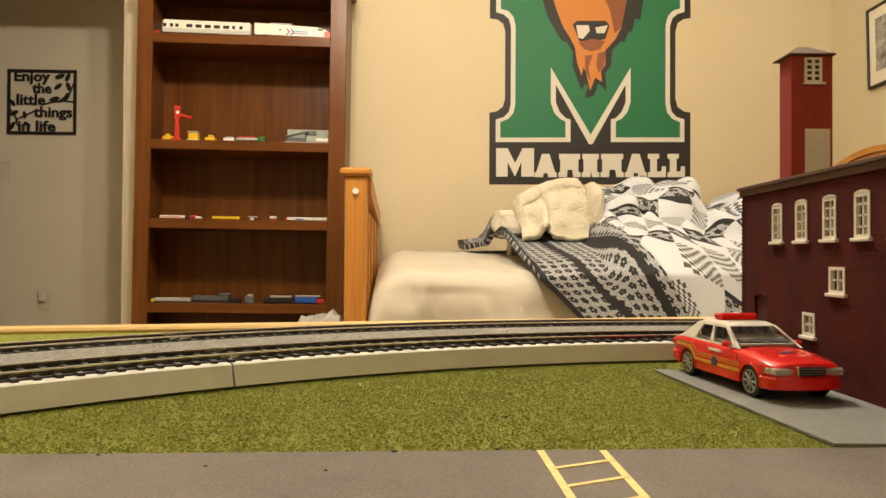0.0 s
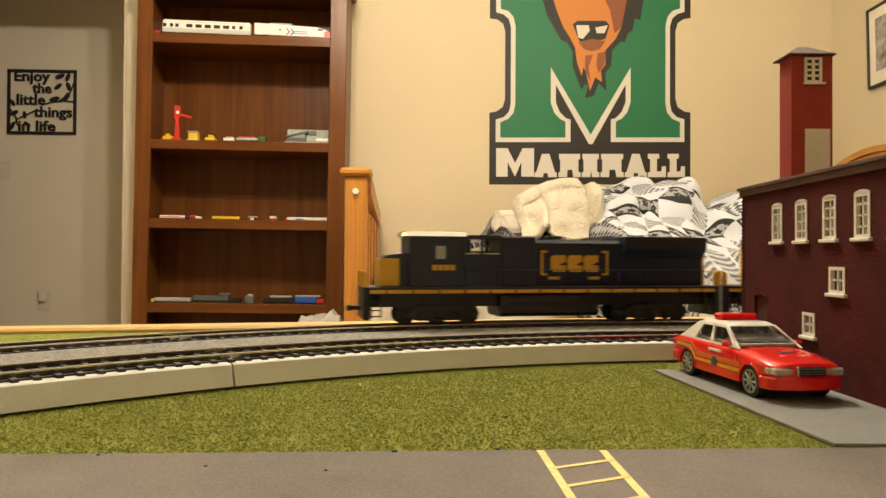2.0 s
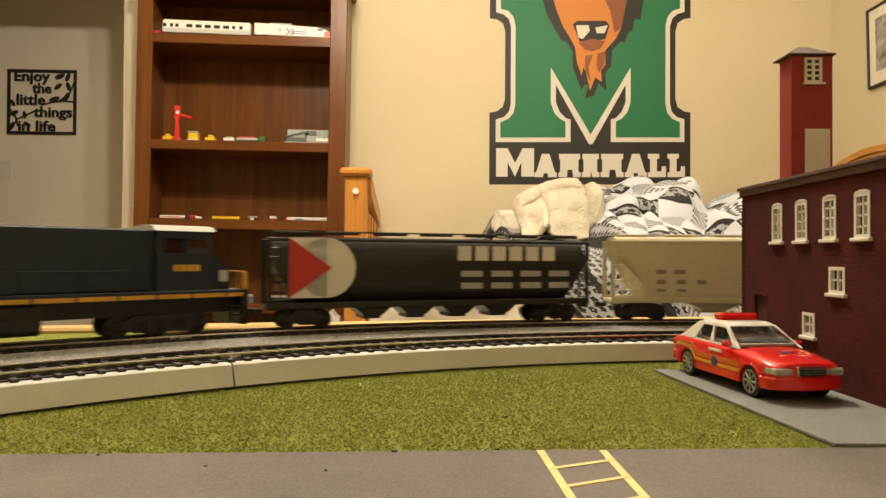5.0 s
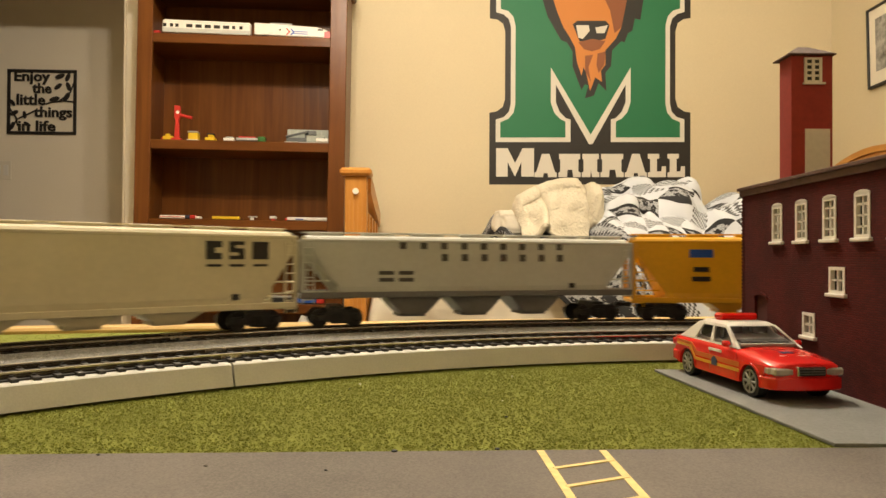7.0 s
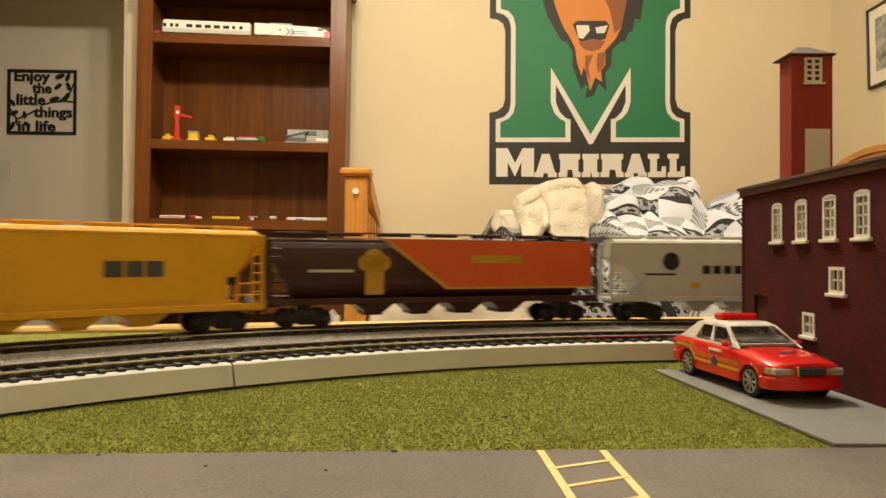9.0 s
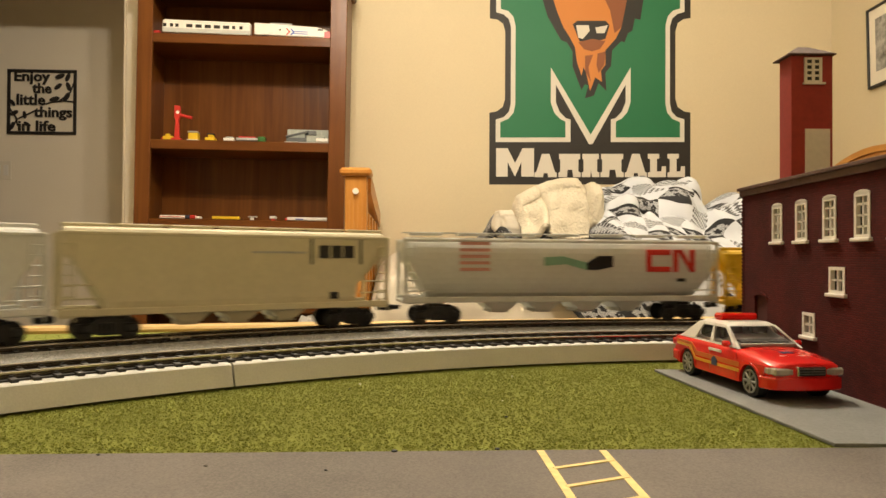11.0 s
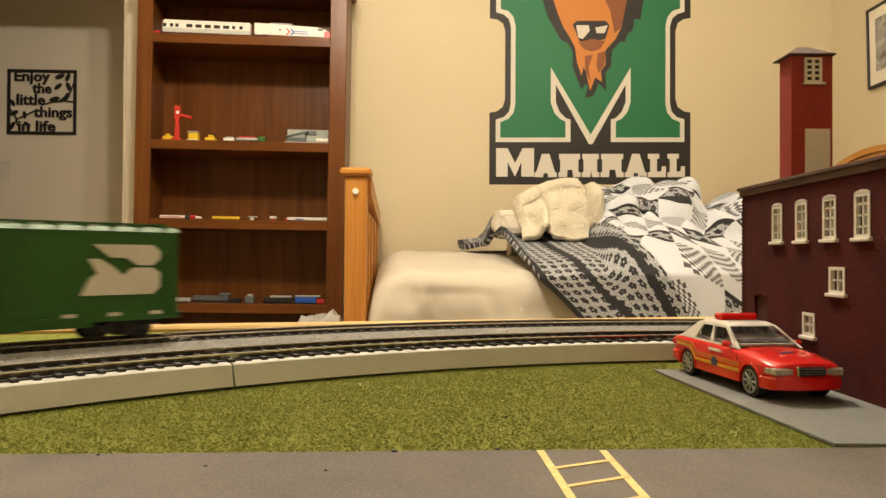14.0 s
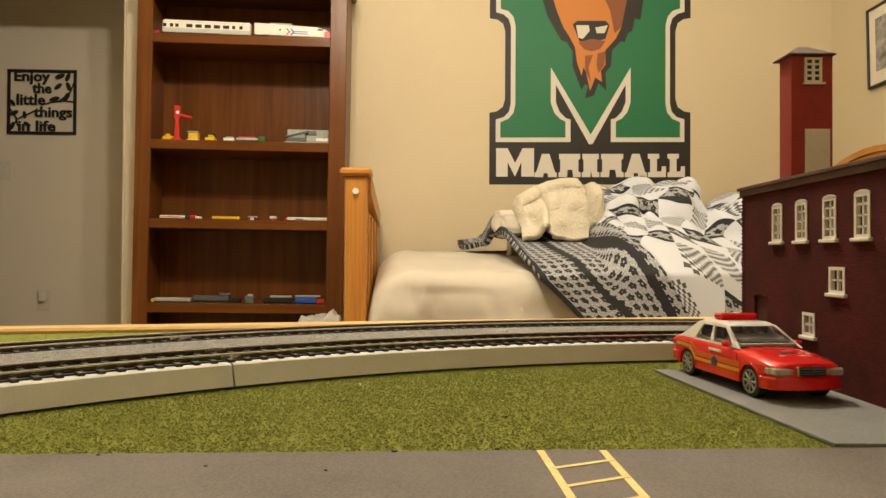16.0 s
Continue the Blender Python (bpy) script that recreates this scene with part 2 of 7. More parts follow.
# fixtures hang out of view; the second only carries the added fill light
for lx, ly, watts, radius in LAMPS:
    lamp = thing("ceiling_lamp", pose(lx, ly, TOP), "unseen three-armed white ceiling lamp with bare bulbs, main light and added fill", "lamp", "ceiling lamps")
    part("canopy", disc(bmesh.new(), (0, 0, -0.02), "z", 0.07, 0.04, 28), "white", lamp)
    part("stem", rod(bmesh.new(), (0, 0, -0.16), (0, 0, -0.04), 0.012, 12), "white", lamp)
    for i in range(3):
        a = radians(40 + 120 * i)
        part("arm", rod(bmesh.new(), (0, 0, -0.15), (0.14 * math.cos(a), 0.14 * math.sin(a), -0.20), 0.009, 8), "white", lamp)
        part("holder", disc(bmesh.new(), (0.14 * math.cos(a), 0.14 * math.sin(a), -0.22), "z", 0.022, 0.05, 14), "white", lamp)


# ---- table, roadbed, tracks ----
def ring(bm, r0, r1, z0, z1, a0, a1, n):
    """An arc of a flat ring with thickness; angles in radians from the far direction, to the right."""
    cols = []
    for i in range(n + 1):
        a = a0 + (a1 - a0) * i / n
        s, c = math.sin(a), math.cos(a)
        cols.append([bm.verts.new((CX + r * s, CY + r * c, z)) for r, z in ((r0, z0), (r1, z0), (r1, z1), (r0, z1))])
    faces = []
    for p, q in zip(cols, cols[1:]):
        for j in range(4):
            k = (j + 1) % 4
            faces.append(bm.faces.new((p[j], p[k], q[k], q[j])))
    if abs(a1 - a0) < 2 * math.pi - 1e-4:
        faces += [bm.faces.new(cols[0]), bm.faces.new(list(reversed(cols[-1])))]
    else:
        bmesh.ops.remove_doubles(bm, verts=bm.verts, dist=1e-6)
        faces = list(bm.faces)
    bmesh.ops.recalc_face_normals(bm, faces=faces)
    return bm


def sweep(section, a0, a1, n):
    """A closed section of (radius, height) pairs swept along an arc of the track's circle."""
    bm = bmesh.new()
    cols = [[bm.verts.new((CX + r * math.sin(a0 + (a1 - a0) * i / n), CY + r * math.cos(a0 + (a1 - a0) * i / n), z)) for r, z in section] for i in range(n + 1)]
    for p, q in zip(cols, cols[1:]):
        for j in range(len(section)):
            k = (j + 1) % len(section)
            bm.faces.new((p[j], p[k], q[k], q[j]))
    if a1 - a0 < 6.28:
        bm.faces.new(cols[0])
        bm.faces.new(list(reversed(cols[-1])))
    bmesh.ops.recalc_face_normals(bm, faces=bm.faces)
    return bm


TILT = Matrix.Translation((0, 0.5505, 0)) @ Matrix.Rotation(radians(12.0), 4, "Z")
table = thing("layout_table", pose(0, 0, 0), "plywood model railway table with a pale pine rim", "table")
bm = boxes((-0.75, 1.15, -1.35, 0.03, TABLE - 0.022, TABLE - 0.004))
top = part("tabletop", bm, "ply", table)
top.matrix_basis = TILT
rim = part("rim", boxes((-0.75, 1.15, 0.0, 0.024, TABLE - 0.003, TABLE + 0.0035), bevel=0.0018), "rim", table)
rim.matrix_basis = TILT
for x, y in ((-0.7, -1.3), (1.1, -1.3), (-0.7, 0.0), (1.1, 0.0)):
    leg = part("leg", boxes((x - 0.03, x + 0.03, y - 0.03, y + 0.03, 0, TABLE - 0.022), bevel=0.003), "ply", table)
    leg.matrix_basis = TILT

ground = part("turf", boxes((-0.74, 1.14, -1.34, -0.0005, TABLE - 0.0035, TABLE - 0.0003)), "grass", None)
ground.matrix_basis = TILT
tagged(ground, "green turf mat on the layout table", "ground", kind="structure")

riser = thing("roadbed", pose(0, 0, 0), "pale foam roadbed risers under two curved tracks", "roadbed")
JOINT = -0.613
n = 6
for k in range(n):
    a0 = JOINT + 2 * math.pi * k / n + 0.0009
    a1 = JOINT + 2 * math.pi * (k + 1) / n - 0.0009
    part("riser", sweep([(0.4768, TABLE + 0.0012), (0.5385, TABLE + 0.0012), (0.5385, ROADBED), (0.4808, ROADBED), (0.4799, ROADBED - 0.0005)], a0, a1, 40), "foam", riser)
    part("riser", ring(bmesh.new(), 0.539, FAR_R + 0.034, TABLE + 0.0012, ROADBED, a0, a1, 40), "foam", riser)
part("ballast", ring(bmesh.new(), 0.521, 0.561, ROADBED + 0.0003, ROADBED + 0.0009, 0, 2 * math.pi, 240), "ballast", riser, "grey gravel ballast between the tracks")


def track(radius, label, half=0.00865):
    tr = thing("railway_track", pose(0, 0, 0), label, "track", "curved tracks")
    for side in (-1, 1):
        r = radius + side * half
        bm = bmesh.new()
        ring(bm, r - 0.0004, r + 0.0004, ROADBED + 0.0015, RAIL - 0.0007, 0, 2 * math.pi, 300)
        bm2 = sweep([(r - 0.0005, RAIL - 0.0008), (r + 0.0005, RAIL - 0.0008), (r + 0.0005, RAIL - 0.0002), (r + 0.0003, RAIL), (r - 0.0003, RAIL), (r - 0.0005, RAIL - 0.0002)], 0, 2 * math.pi, 300)
        part("rail", bm2, "steel", tr)
        web = part("rail_web", bm, "steelweb", tr)
        bm3 = ring(bmesh.new(), r - 0.0011, r + 0.0011, ROADBED + 0.0012, ROADBED + 0.0016, 0, 2 * math.pi, 300)
        part("rail_foot", bm3, "steelweb", tr)
    bm = boxes((-0.0013, 0.0013, -half - 0.0068, half + 0.0068, 0, 0.0013), bevel=0.0002)
    for side in (-1, 1):
        box(bm, -0.0006, 0.0006, side * half - 0.002, side * half + 0.002, 0.0013, 0.0019)
    me = bpy.data.meshes.new("tie")
    bm.to_mesh(me)
    me.materials.append(M["tie"])
    count = int(2 * math.pi * radius / 0.00735)
    rest = bmesh.new()
    for i in range(count):
        a = -math.pi + 2 * math.pi * i / count
        m = Matrix.Translation((CX + radius * math.sin(a), CY + radius * math.cos(a), ROADBED)) @ Matrix.Rotation(-a, 4, "Z")
        if -0.95 < a < 0.45:
            shared("tie", me, m, tr)
        else:
            rest.from_mesh(me)
            rest.verts.ensure_lookup_table()
            bmesh.ops.transform(rest, matrix=m, verts=rest.verts[-len(me.vertices):])
    bm.free()
    # added dark ring that blackens the pale gaps between the ties
    part("sleeper_base", ring(bmesh.new(), radius - half - 0.0035, radius + half + 0.0035, ROADBED + 0.0001, ROADBED + 0.0007, 0, 2 * math.pi, 240), "tie", tr)
    tagged(part("ties", rest, "tie", tr), kind="stuff")
    # web between the ties, along both rails
    for side in (-1, 1):
        r = radius + side * half
        part("tie_web", ring(bmesh.new(), r - 0.001, r + 0.001, ROADBED + 0.0002, ROADBED + 0.0011, 0, 2 * math.pi, 240), "tie", tr)
    for a in (JOINT + 0.005,):
        for side in (-1, 1):
            r = radius + side * half
            bm = ring(bmesh.new(), r - 0.0012, r + 0.0012, ROADBED + 0.0012, ROADBED + 0.0023, a - 0.009, a + 0.009, 3)
            part("rail_joiner", bm, "steel", tr)
    return tr


M["steelweb"] = mat("tarnished_rail_side", (0.085, 0.07, 0.052), 0.32, 0.7, vary=0.25, scale=60)
track(NEAR_R + 0.0021, "empty inner curve of black-tied model track", 0.0106)
track(FAR_R, "outer curve of black-tied model track")

# road and slab
bm = bmesh.new()
prism(bm, [(-0.19, 0.1877), (0.5, 0.2208), (0.5, -0.25), (-0.19, -0.25)], "z", TABLE + 0.0001, TABLE + 0.0006)
tagged(part("road", bm, "asphalt"), "brownish grey painted model road", "road", kind="structure")
rung = thing("road_marking", pose(0, 0, 0), "worn yellow ladder marking painted on the road", "marking")


def stripe(p, q, width, lift=0.0):
    p, q = Vector((*p, 0)), Vector((*q, 0))
    d = (q - p).normalized()
    s = Vector((-d.y, d.x, 0)) * width / 2
    bm = bmesh.new()
    prism(bm, [((p + s).x, (p + s).y), ((p - s).x, (p - s).y), ((q - s).x, (q - s).y), ((q + s).x, (q + s).y)], "z", TABLE + 0.0005, TABLE + 0.00075 + lift)
    part("stripe", bm, "roadpaint", rung)


stripe((0.0273, 0.1975), (0.0318, 0.09), 0.0021)
stripe((0.0447, 0.1978), (0.0470, 0.09), 0.0021)
for k in range(6):
    y = 0.1807 - 0.0143 * k
    stripe((0.0285 + 0.0006 * k, y), (0.0452 + 0.0003 * k, y + 0.0076), 0.0015, 0.0001)

SLAB = TABLE + 0.0012
slab = bmesh.new()
prism(slab, [(0.1013, 0.3395), (0.1131, 0.2047), (0.36, 0.2047), (0.36, 0.3395)], "z", TABLE + 0.0001, SLAB, bevel=0.0002)
tagged(part("pavement", slab, "concrete"), "thin grey pavement slab beside the brick building", "pavement", kind="structure")


def tufts(count, inside, x0, x1, y0, y1, name="turf_crumbs", material="grass", level=0.0001, label="coarse green foam turf covering the mat", category="turf"):
    """Crumbs strewn on a surface, each a small uneven lump."""
    rng = np.random.default_rng(7)
    shape = np.array([(1, 0, 0), (-0.5, 0.87, 0), (-0.5, -0.87, 0), (0, 0, 1), (0.1, 0.1, -0.4)])
    faces = np.array([(0, 1, 3), (1, 2, 3), (2, 0, 3), (1, 0, 4), (2, 1, 4), (0, 2, 4)])
    spots = np.c_[rng.uniform(x0, x1, count), rng.uniform(y0, y1, count)]
    spots = spots[inside(spots[:, 0], spots[:, 1], rng)]
    n = len(spots)
    size = rng.uniform(0.0002, 0.00068, n)
    turn = rng.uniform(0, 2 * np.pi, n)
    jit = shape[None] * np.array([1, 1, 0.6]) * rng.uniform(0.6, 1.3, (n, 5, 3)) * size[:, None, None]
    c, s = np.cos(turn)[:, None], np.sin(turn)[:, None]
    px = jit[:, :, 0] * c - jit[:, :, 1] * s + spots[:, 0, None]
    py = jit[:, :, 0] * s + jit[:, :, 1] * c + spots[:, 1, None]
    pz = jit[:, :, 2] + TABLE + level
    verts = np.stack([px, py, pz], -1).reshape(-1, 3)
    tris = (faces[None] + 5 * np.arange(n)[:, None, None]).reshape(-1, 3)
    me = bpy.data.meshes.new(name)
    me.from_pydata(verts.tolist(), [], tris.tolist())
    me.materials.append(M[material])
    ob = new(name, me)
    return tagged(ob, label, category, kind="stuff")


def on_lawn(x, y, rng):
    edge = 0.1968 + 0.048 * x + 0.0012 * np.sin(x * 90) + rng.normal(0, 0.0007, len(x))
    return (y > edge) & (np.hypot(x - CX, y - CY) < 0.4775) & ~((x > 0.1008 + (0.3395 - y) * 0.0875) & (y < 0.3402) & (y > 0.2035))


def behind_track(x, y, rng):
    return (np.hypot(x - CX, y - CY) > 0.6135) & (y < 0.549 + 0.2126 * x)


tufts(110000, on_lawn, -0.23, 0.16, 0.185, 0.40)
tufts(9000, behind_track, -0.42, 0.05, 0.30, 0.56)


def between_tracks(x, y, rng):
    r = np.hypot(x - CX, y - CY)
    return (r > 0.5205) & (r < 0.5612)


M["gravel"] = mat("pale_grey_gravel", (0.27, 0.265, 0.245), 0.7, vary=0.45, scale=300, island=1.0)
tufts(45000, between_tracks, -0.30, 0.30, 0.15, 0.47, "ballast_gravel", "gravel", ROADBED - TABLE + 0.0009, "pale grey gravel strewn between the two tracks", "gravel")


# stray flecks on the lawn and the road's edge
for x, y, r, material in ((-0.0345, 0.2985, 0.0007, "white"), (0.0315, 0.3205, 0.0006, "white"), (0.0215, 0.2385, 0.0009, "black"), (-0.0375, 0.2875, 0.0006, "black"), (0.0225, 0.2655, 0.0005, "white"),
                          (-0.092, 0.1905, 0.0008, "black"), (-0.013, 0.1957, 0.0013, "black"), (0.0155, 0.1985, 0.0011, "black"), (-0.029, 0.178, 0.0007, "black"), (-0.060, 0.181, 0.0008, "asphalt")):
    bm = bmesh.new()
    bmesh.ops.create_icosphere(bm, subdivisions=1, radius=r * 0.55)
    for v in bm.verts:
        v.co = Vector((v.co.x * 1.4, v.co.y, v.co.z * 0.6)) * (1 + 0.4 * noise.noise(v.co * 3000))
    ob = part("crumb", bm, material)
    ob.location = (x, y, TABLE + 0.0008)
    tagged(ob, "tiny stray crumb lying on the layout", "crumb", "crumbs")


# ---- brick building and its tower ----
def brickwork(name, colour, joint, width=0.0027, height=0.00095):
    m = bpy.data.materials.new(name)
    m.use_nodes = True
    nt = m.node_tree
    p = nt.nodes["Principled BSDF"]
    p.inputs["Roughness"].default_value = 0.85
    p.inputs["Specular IOR Level"].default_value = 0.2
    co = nt.nodes.new("ShaderNodeTexCoord")
    sep = nt.nodes.new("ShaderNodeSeparateXYZ")
    add = nt.nodes.new("ShaderNodeMath")
    comb = nt.nodes.new("ShaderNodeCombineXYZ")
    br = nt.nodes.new("ShaderNodeTexBrick")
    br.inputs["Scale"].default_value = 1.0
    br.inputs["Brick Width"].default_value, br.inputs["Row Height"].default_value = width, height
    br.inputs["Mortar Size"].default_value, br.inputs["Mortar Smooth"].default_value = 0.00014, 0.3
    br.inputs["Color1"].default_value = (*colour, 1)
    br.inputs["Color2"].default_value = (*[c * 0.72 for c in colour], 1)
    br.inputs["Mortar"].default_value = (*joint, 1)
    no = nt.nodes.new("ShaderNodeTexNoise")
    no.inputs["Scale"].default_value, no.inputs["Detail"].default_value = 55, 5
    mr = nt.nodes.new("ShaderNodeMapRange")
    mr.inputs["From Min"].default_value, mr.inputs["From Max"].default_value = 0.3, 0.7
    mr.inputs["To Min"].default_value, mr.inputs["To Max"].default_value = 0.75, 1.25
    sc = nt.nodes.new("ShaderNodeVectorMath")
    sc.operation = "SCALE"
    bu = nt.nodes.new("ShaderNodeBump")
    bu.inputs["Distance"].default_value, bu.invert = 0.00025, True
    nt.links.new(co.outputs["Object"], sep.inputs[0])
    nt.links.new(co.outputs["Object"], no.inputs["Vector"])
    nt.links.new(sep.outputs[0], add.inputs[0])
    nt.links.new(sep.outputs[1], add.inputs[1])
    nt.links.new(add.outputs[0], comb.inputs[0])
    nt.links.new(sep.outputs[2], comb.inputs[1])
    nt.links.new(comb.outputs[0], br.inputs["Vector"])
    nt.links.new(br.outputs["Color"], sc.inputs[0])
    nt.links.new(no.outputs[0], mr.inputs[0])
    nt.links.new(mr.outputs[0], sc.inputs["Scale"])
    nt.links.new(sc.outputs[0], p.inputs["Base Color"])
    nt.links.new(br.outputs["Fac"], bu.inputs["Height"])
    nt.links.new(bu.outputs[0], p.inputs["Normal"])
    return m


M["brick"] = brickwork("maroon_brickwork", (0.092, 0.0105, 0.008), (0.044, 0.0066, 0.0055))
BX, BY0, BY1, BZ, BASE = 0.1596, 0.196, 0.378, 0.7365, 0.6464


def facade(openings, thick=0.0022):
    """The long wall with real openings: strips between and over them."""
    bm = bmesh.new()
    ys = sorted({BY0, BY1, *[o[0] for o in openings], *[o[1] for o in openings]})
    for a, b in zip(ys, ys[1:]):
        cuts = sorted((o[2], o[3]) for o in openings if o[0] <= a + 1e-7 and o[1] >= b - 1e-7)
        z = BASE
        for lo, hi in cuts:
            if lo > z + 1e-6:
                box(bm, BX, BX + thick, a, b, z, lo)
            z = hi
        box(bm, BX, BX + thick, a, b, z, BZ)
    bmesh.ops.remove_doubles(bm, verts=bm.verts, dist=1e-7)
    return bm


WINDOWS = [(y - 0.0051, y + 0.0051, 0.7084, 0.7256, True) for y in (0.3383, 0.3155, 0.2925, 0.2696, 0.2467, 0.2238)]
WINDOWS += [(0.2812, 0.2928, 0.6862, 0.6970, False), (0.3040, 0.3144, 0.6666, 0.6768, False), (0.2350, 0.2460, 0.6862, 0.6970, False)]
DOORWAY = (0.3490, 0.3630, BASE, 0.6815)
FIT = Matrix.Translation(EYE) @ Matrix.Scale(0.0529 / 0.0536, 4) @ Matrix.Translation(-EYE)
mill = thing("brick_building", FIT, "three-storey dark maroon brick model factory on the pavement", "building")
part("wall", facade([w[:4] for w in WINDOWS] + [DOORWAY]), "brick", mill)
part("wall", boxes((BX + 0.0022, 0.300, BY1 - 0.0022, BY1, BASE, BZ)), "brick", mill)
part("wall", boxes((BX + 0.0022, 0.300, BY0, BY0 + 0.0022, BASE, BZ)), "brick", mill)
part("wall", boxes((0.2978, 0.300, BY0 + 0.0022, BY1 - 0.0022, BASE, BZ)), "brick", mill)
# added black sheet behind the windows stands in for the shaded interior
part("inside", boxes((BX + 0.009, BX + 0.0095, BY0 + 0.0022, BY1 - 0.0022, BASE, BZ - 0.001)), "black", mill)
part("roof", boxes((BX + 0.0022, 0.2978, BY0 + 0.0022, BY1 - 0.0022, BZ - 0.004, BZ - 0.002)), "roofbrown", mill)
part("cornice", boxes((BX - 0.0022, BX + 0.003, BY0 - 0.002, BY1 + 0.002, BZ - 0.0004, BZ + 0.0012), (BX - 0.0012, BX + 0.001, BY0 - 0.001, BY1 + 0.001, BZ - 0.0034, BZ - 0.0004), bevel=0.0002), "roofbrown", mill)
part("cornice", boxes((BX + 0.003, 0.302, BY1 - 0.002, BY1 + 0.002, BZ - 0.0004, BZ + 0.0012)), "roofbrown", mill)
# toothed brick corner
bm = bmesh.new()
for k in range(46):
    z = BASE + 0.0019 * k
    if z + 0.001 < BZ - 0.004:
        box(bm, BX - 0.0003, BX + 0.003, BY1 - 0.0024, BY1 + 0.0004, z, z + 0.001)
part("corner_bricks", bm, "brick", mill)
# blind arched doorway
bm = boxes((BX + 0.0012, BX + 0.0022, DOORWAY[0], DOORWAY[1], BASE, DOORWAY[3]))
part("door", bm, "mortar", mill)
bm = bmesh.new()
arch = [(0.356 + 0.0078 * math.cos(radians(a)), 0.6808 + 0.0028 * math.sin(radians(a))) for a in range(0, 181, 15)]
arch += [(0.356 + 0.0066 * math.cos(radians(a)), 0.6803 + 0.0018 * math.sin(radians(a))) for a in range(180, -1, -15)]
prism(bm, arch, "x", BX - 0.0006, BX + 0.0002)
part("door_arch", bm, "brick", mill)


def sash(y0, y1, z0, z1, arched):
    """A white window: frame, bars, sill, arched head, dark pane behind."""
    ym = (y0 + y1) / 2
    x0, x1 = BX - 0.0004, BX + 0.0014
    bm = boxes((x0, x1, y0, y0 + 0.0015, z0, z1), (x0, x1, y1 - 0.0015, y1, z0, z1), (x0, x1, y0 + 0.0015, y1 - 0.0015, z0, z0 + 0.0013), (x0, x1, y0 + 0.0015, y1 - 0.0015, z1 - 0.0014, z1))
    if arched:
        head = [(ym + (y1 - y0) / 2 * math.cos(radians(a)), z1 - 0.0004 + 0.0016 * math.sin(radians(a))) for a in range(0, 181, 20)]
        prism(bm, head, "x", x0, x1)
    win = part("window", bm, "white", mill, "white arched window frame" if arched else "white window frame")
    bm = boxes((x0 + 0.0005, x1, ym - 0.0005, ym + 0.0005, z0 + 0.0013, z1 - 0.0014))
    part("mullion", bm, "white", win)
    rows = 4 if arched else 2
    for k in range(1, rows):
        z = z0 + (z1 - z0) * k / rows
        part("glazing_bar", boxes((x0 + 0.0005, x1, y0 + 0.0015, y1 - 0.0015, z - 0.0004, z + 0.0004)), "white", win)
    part("sill", boxes((BX - 0.0016, BX + 0.001, y0 - 0.0014, y1 + 0.0012, z0 - 0.0015, z0), bevel=0.0003), "white", win)
    part("pane", boxes((x1 + 0.0002, x1 + 0.0004, y0, y1, z0, z1)), "paneglass", win)


M["paneglass"] = glass("window_pane", (0.6, 0.6, 0.55), 0.08)
for w in WINDOWS:
    sash(*w)

M["doorgrey"] = mat("pale_grey_door", (0.68, 0.65, 0.58), 0.6, vary=0.06, scale=90)
tower = thing("roof_tower", FIT, "slim barn-red tower with small white window on the roof", "tower")
TX0, TX1, TY0, TY1, TZ = 0.1647, 0.1843, 0.335, 0.347, 0.7972
part("wall", boxes((TX0, TX1, TY0, TY1, BZ - 0.002, TZ), bevel=0.0003), "towerred", tower)
bm = bmesh.new()
ex = 0.0022
base = [bm.verts.new((x, y, TZ)) for x, y in ((TX0 - ex, TY0 - ex), (TX1 + 0.0006, TY0 - ex), (TX1 + 0.0006, TY1 + ex), (TX0 - ex, TY1 + ex))]
low = [bm.verts.new((v.co.x, v.co.y, TZ - 0.0006)) for v in base]
peak = [bm.verts.new((TX0 + 0.006, (TY0 + TY1) / 2, TZ + 0.0052)), bm.verts.new((TX1 - 0.009, (TY0 + TY1) / 2, TZ + 0.0052))]
for f in ((base[0], base[1], peak[1], peak[0]), (base[2], base[3], peak[0], peak[1]), (base[1], base[2], peak[1]), (base[3], base[0], peak[0])):
    bm.faces.new(f)
for i in range(4):
    bm.faces.new((low[i], low[(i + 1) % 4], base[(i + 1) % 4], base[i]))
bm.faces.new(list(reversed(low)))
bmesh.ops.recalc_face_normals(bm, faces=bm.faces)
part("roof", bm, "roofbrown", tower)
bm = bmesh.new()
x0, x1, z0, z1 = 0.1706, 0.1790, 0.7838, 0.7956
for x in (x0, (x0 + x1) / 2 - 0.0006, x1 - 0.0013):
    box(bm, x, x + 0.0013, TY0 - 0.0007, TY0 + 0.0002, z0, z1)
for k in range(5):
    z = z0 + (z1 - z0 - 0.001) * k / 4
    box(bm, x0, x1, TY0 - 0.0006, TY0 + 0.0002, z, z + 0.001)
win = part("window", bm, "white", tower, "white four-row window")
part("sill", boxes((x0 - 0.0006, x1 + 0.0014, TY0 - 0.0014, TY0 + 0.0001, z0 - 0.0010, z0), bevel=0.0002), "white", win)
part("pane", boxes((x0 + 0.0003, x1 - 0.0003, TY0 - 0.0002, TY0 + 0.0002, z0, z1)), "black", win)
part("loading_door", boxes((0.1711, 0.1828, TY0 - 0.0005, TY0 + 0.0002, BZ - 0.001, 0.7618), bevel=0.0001), "doorgrey", tower, "pale grey loading door")



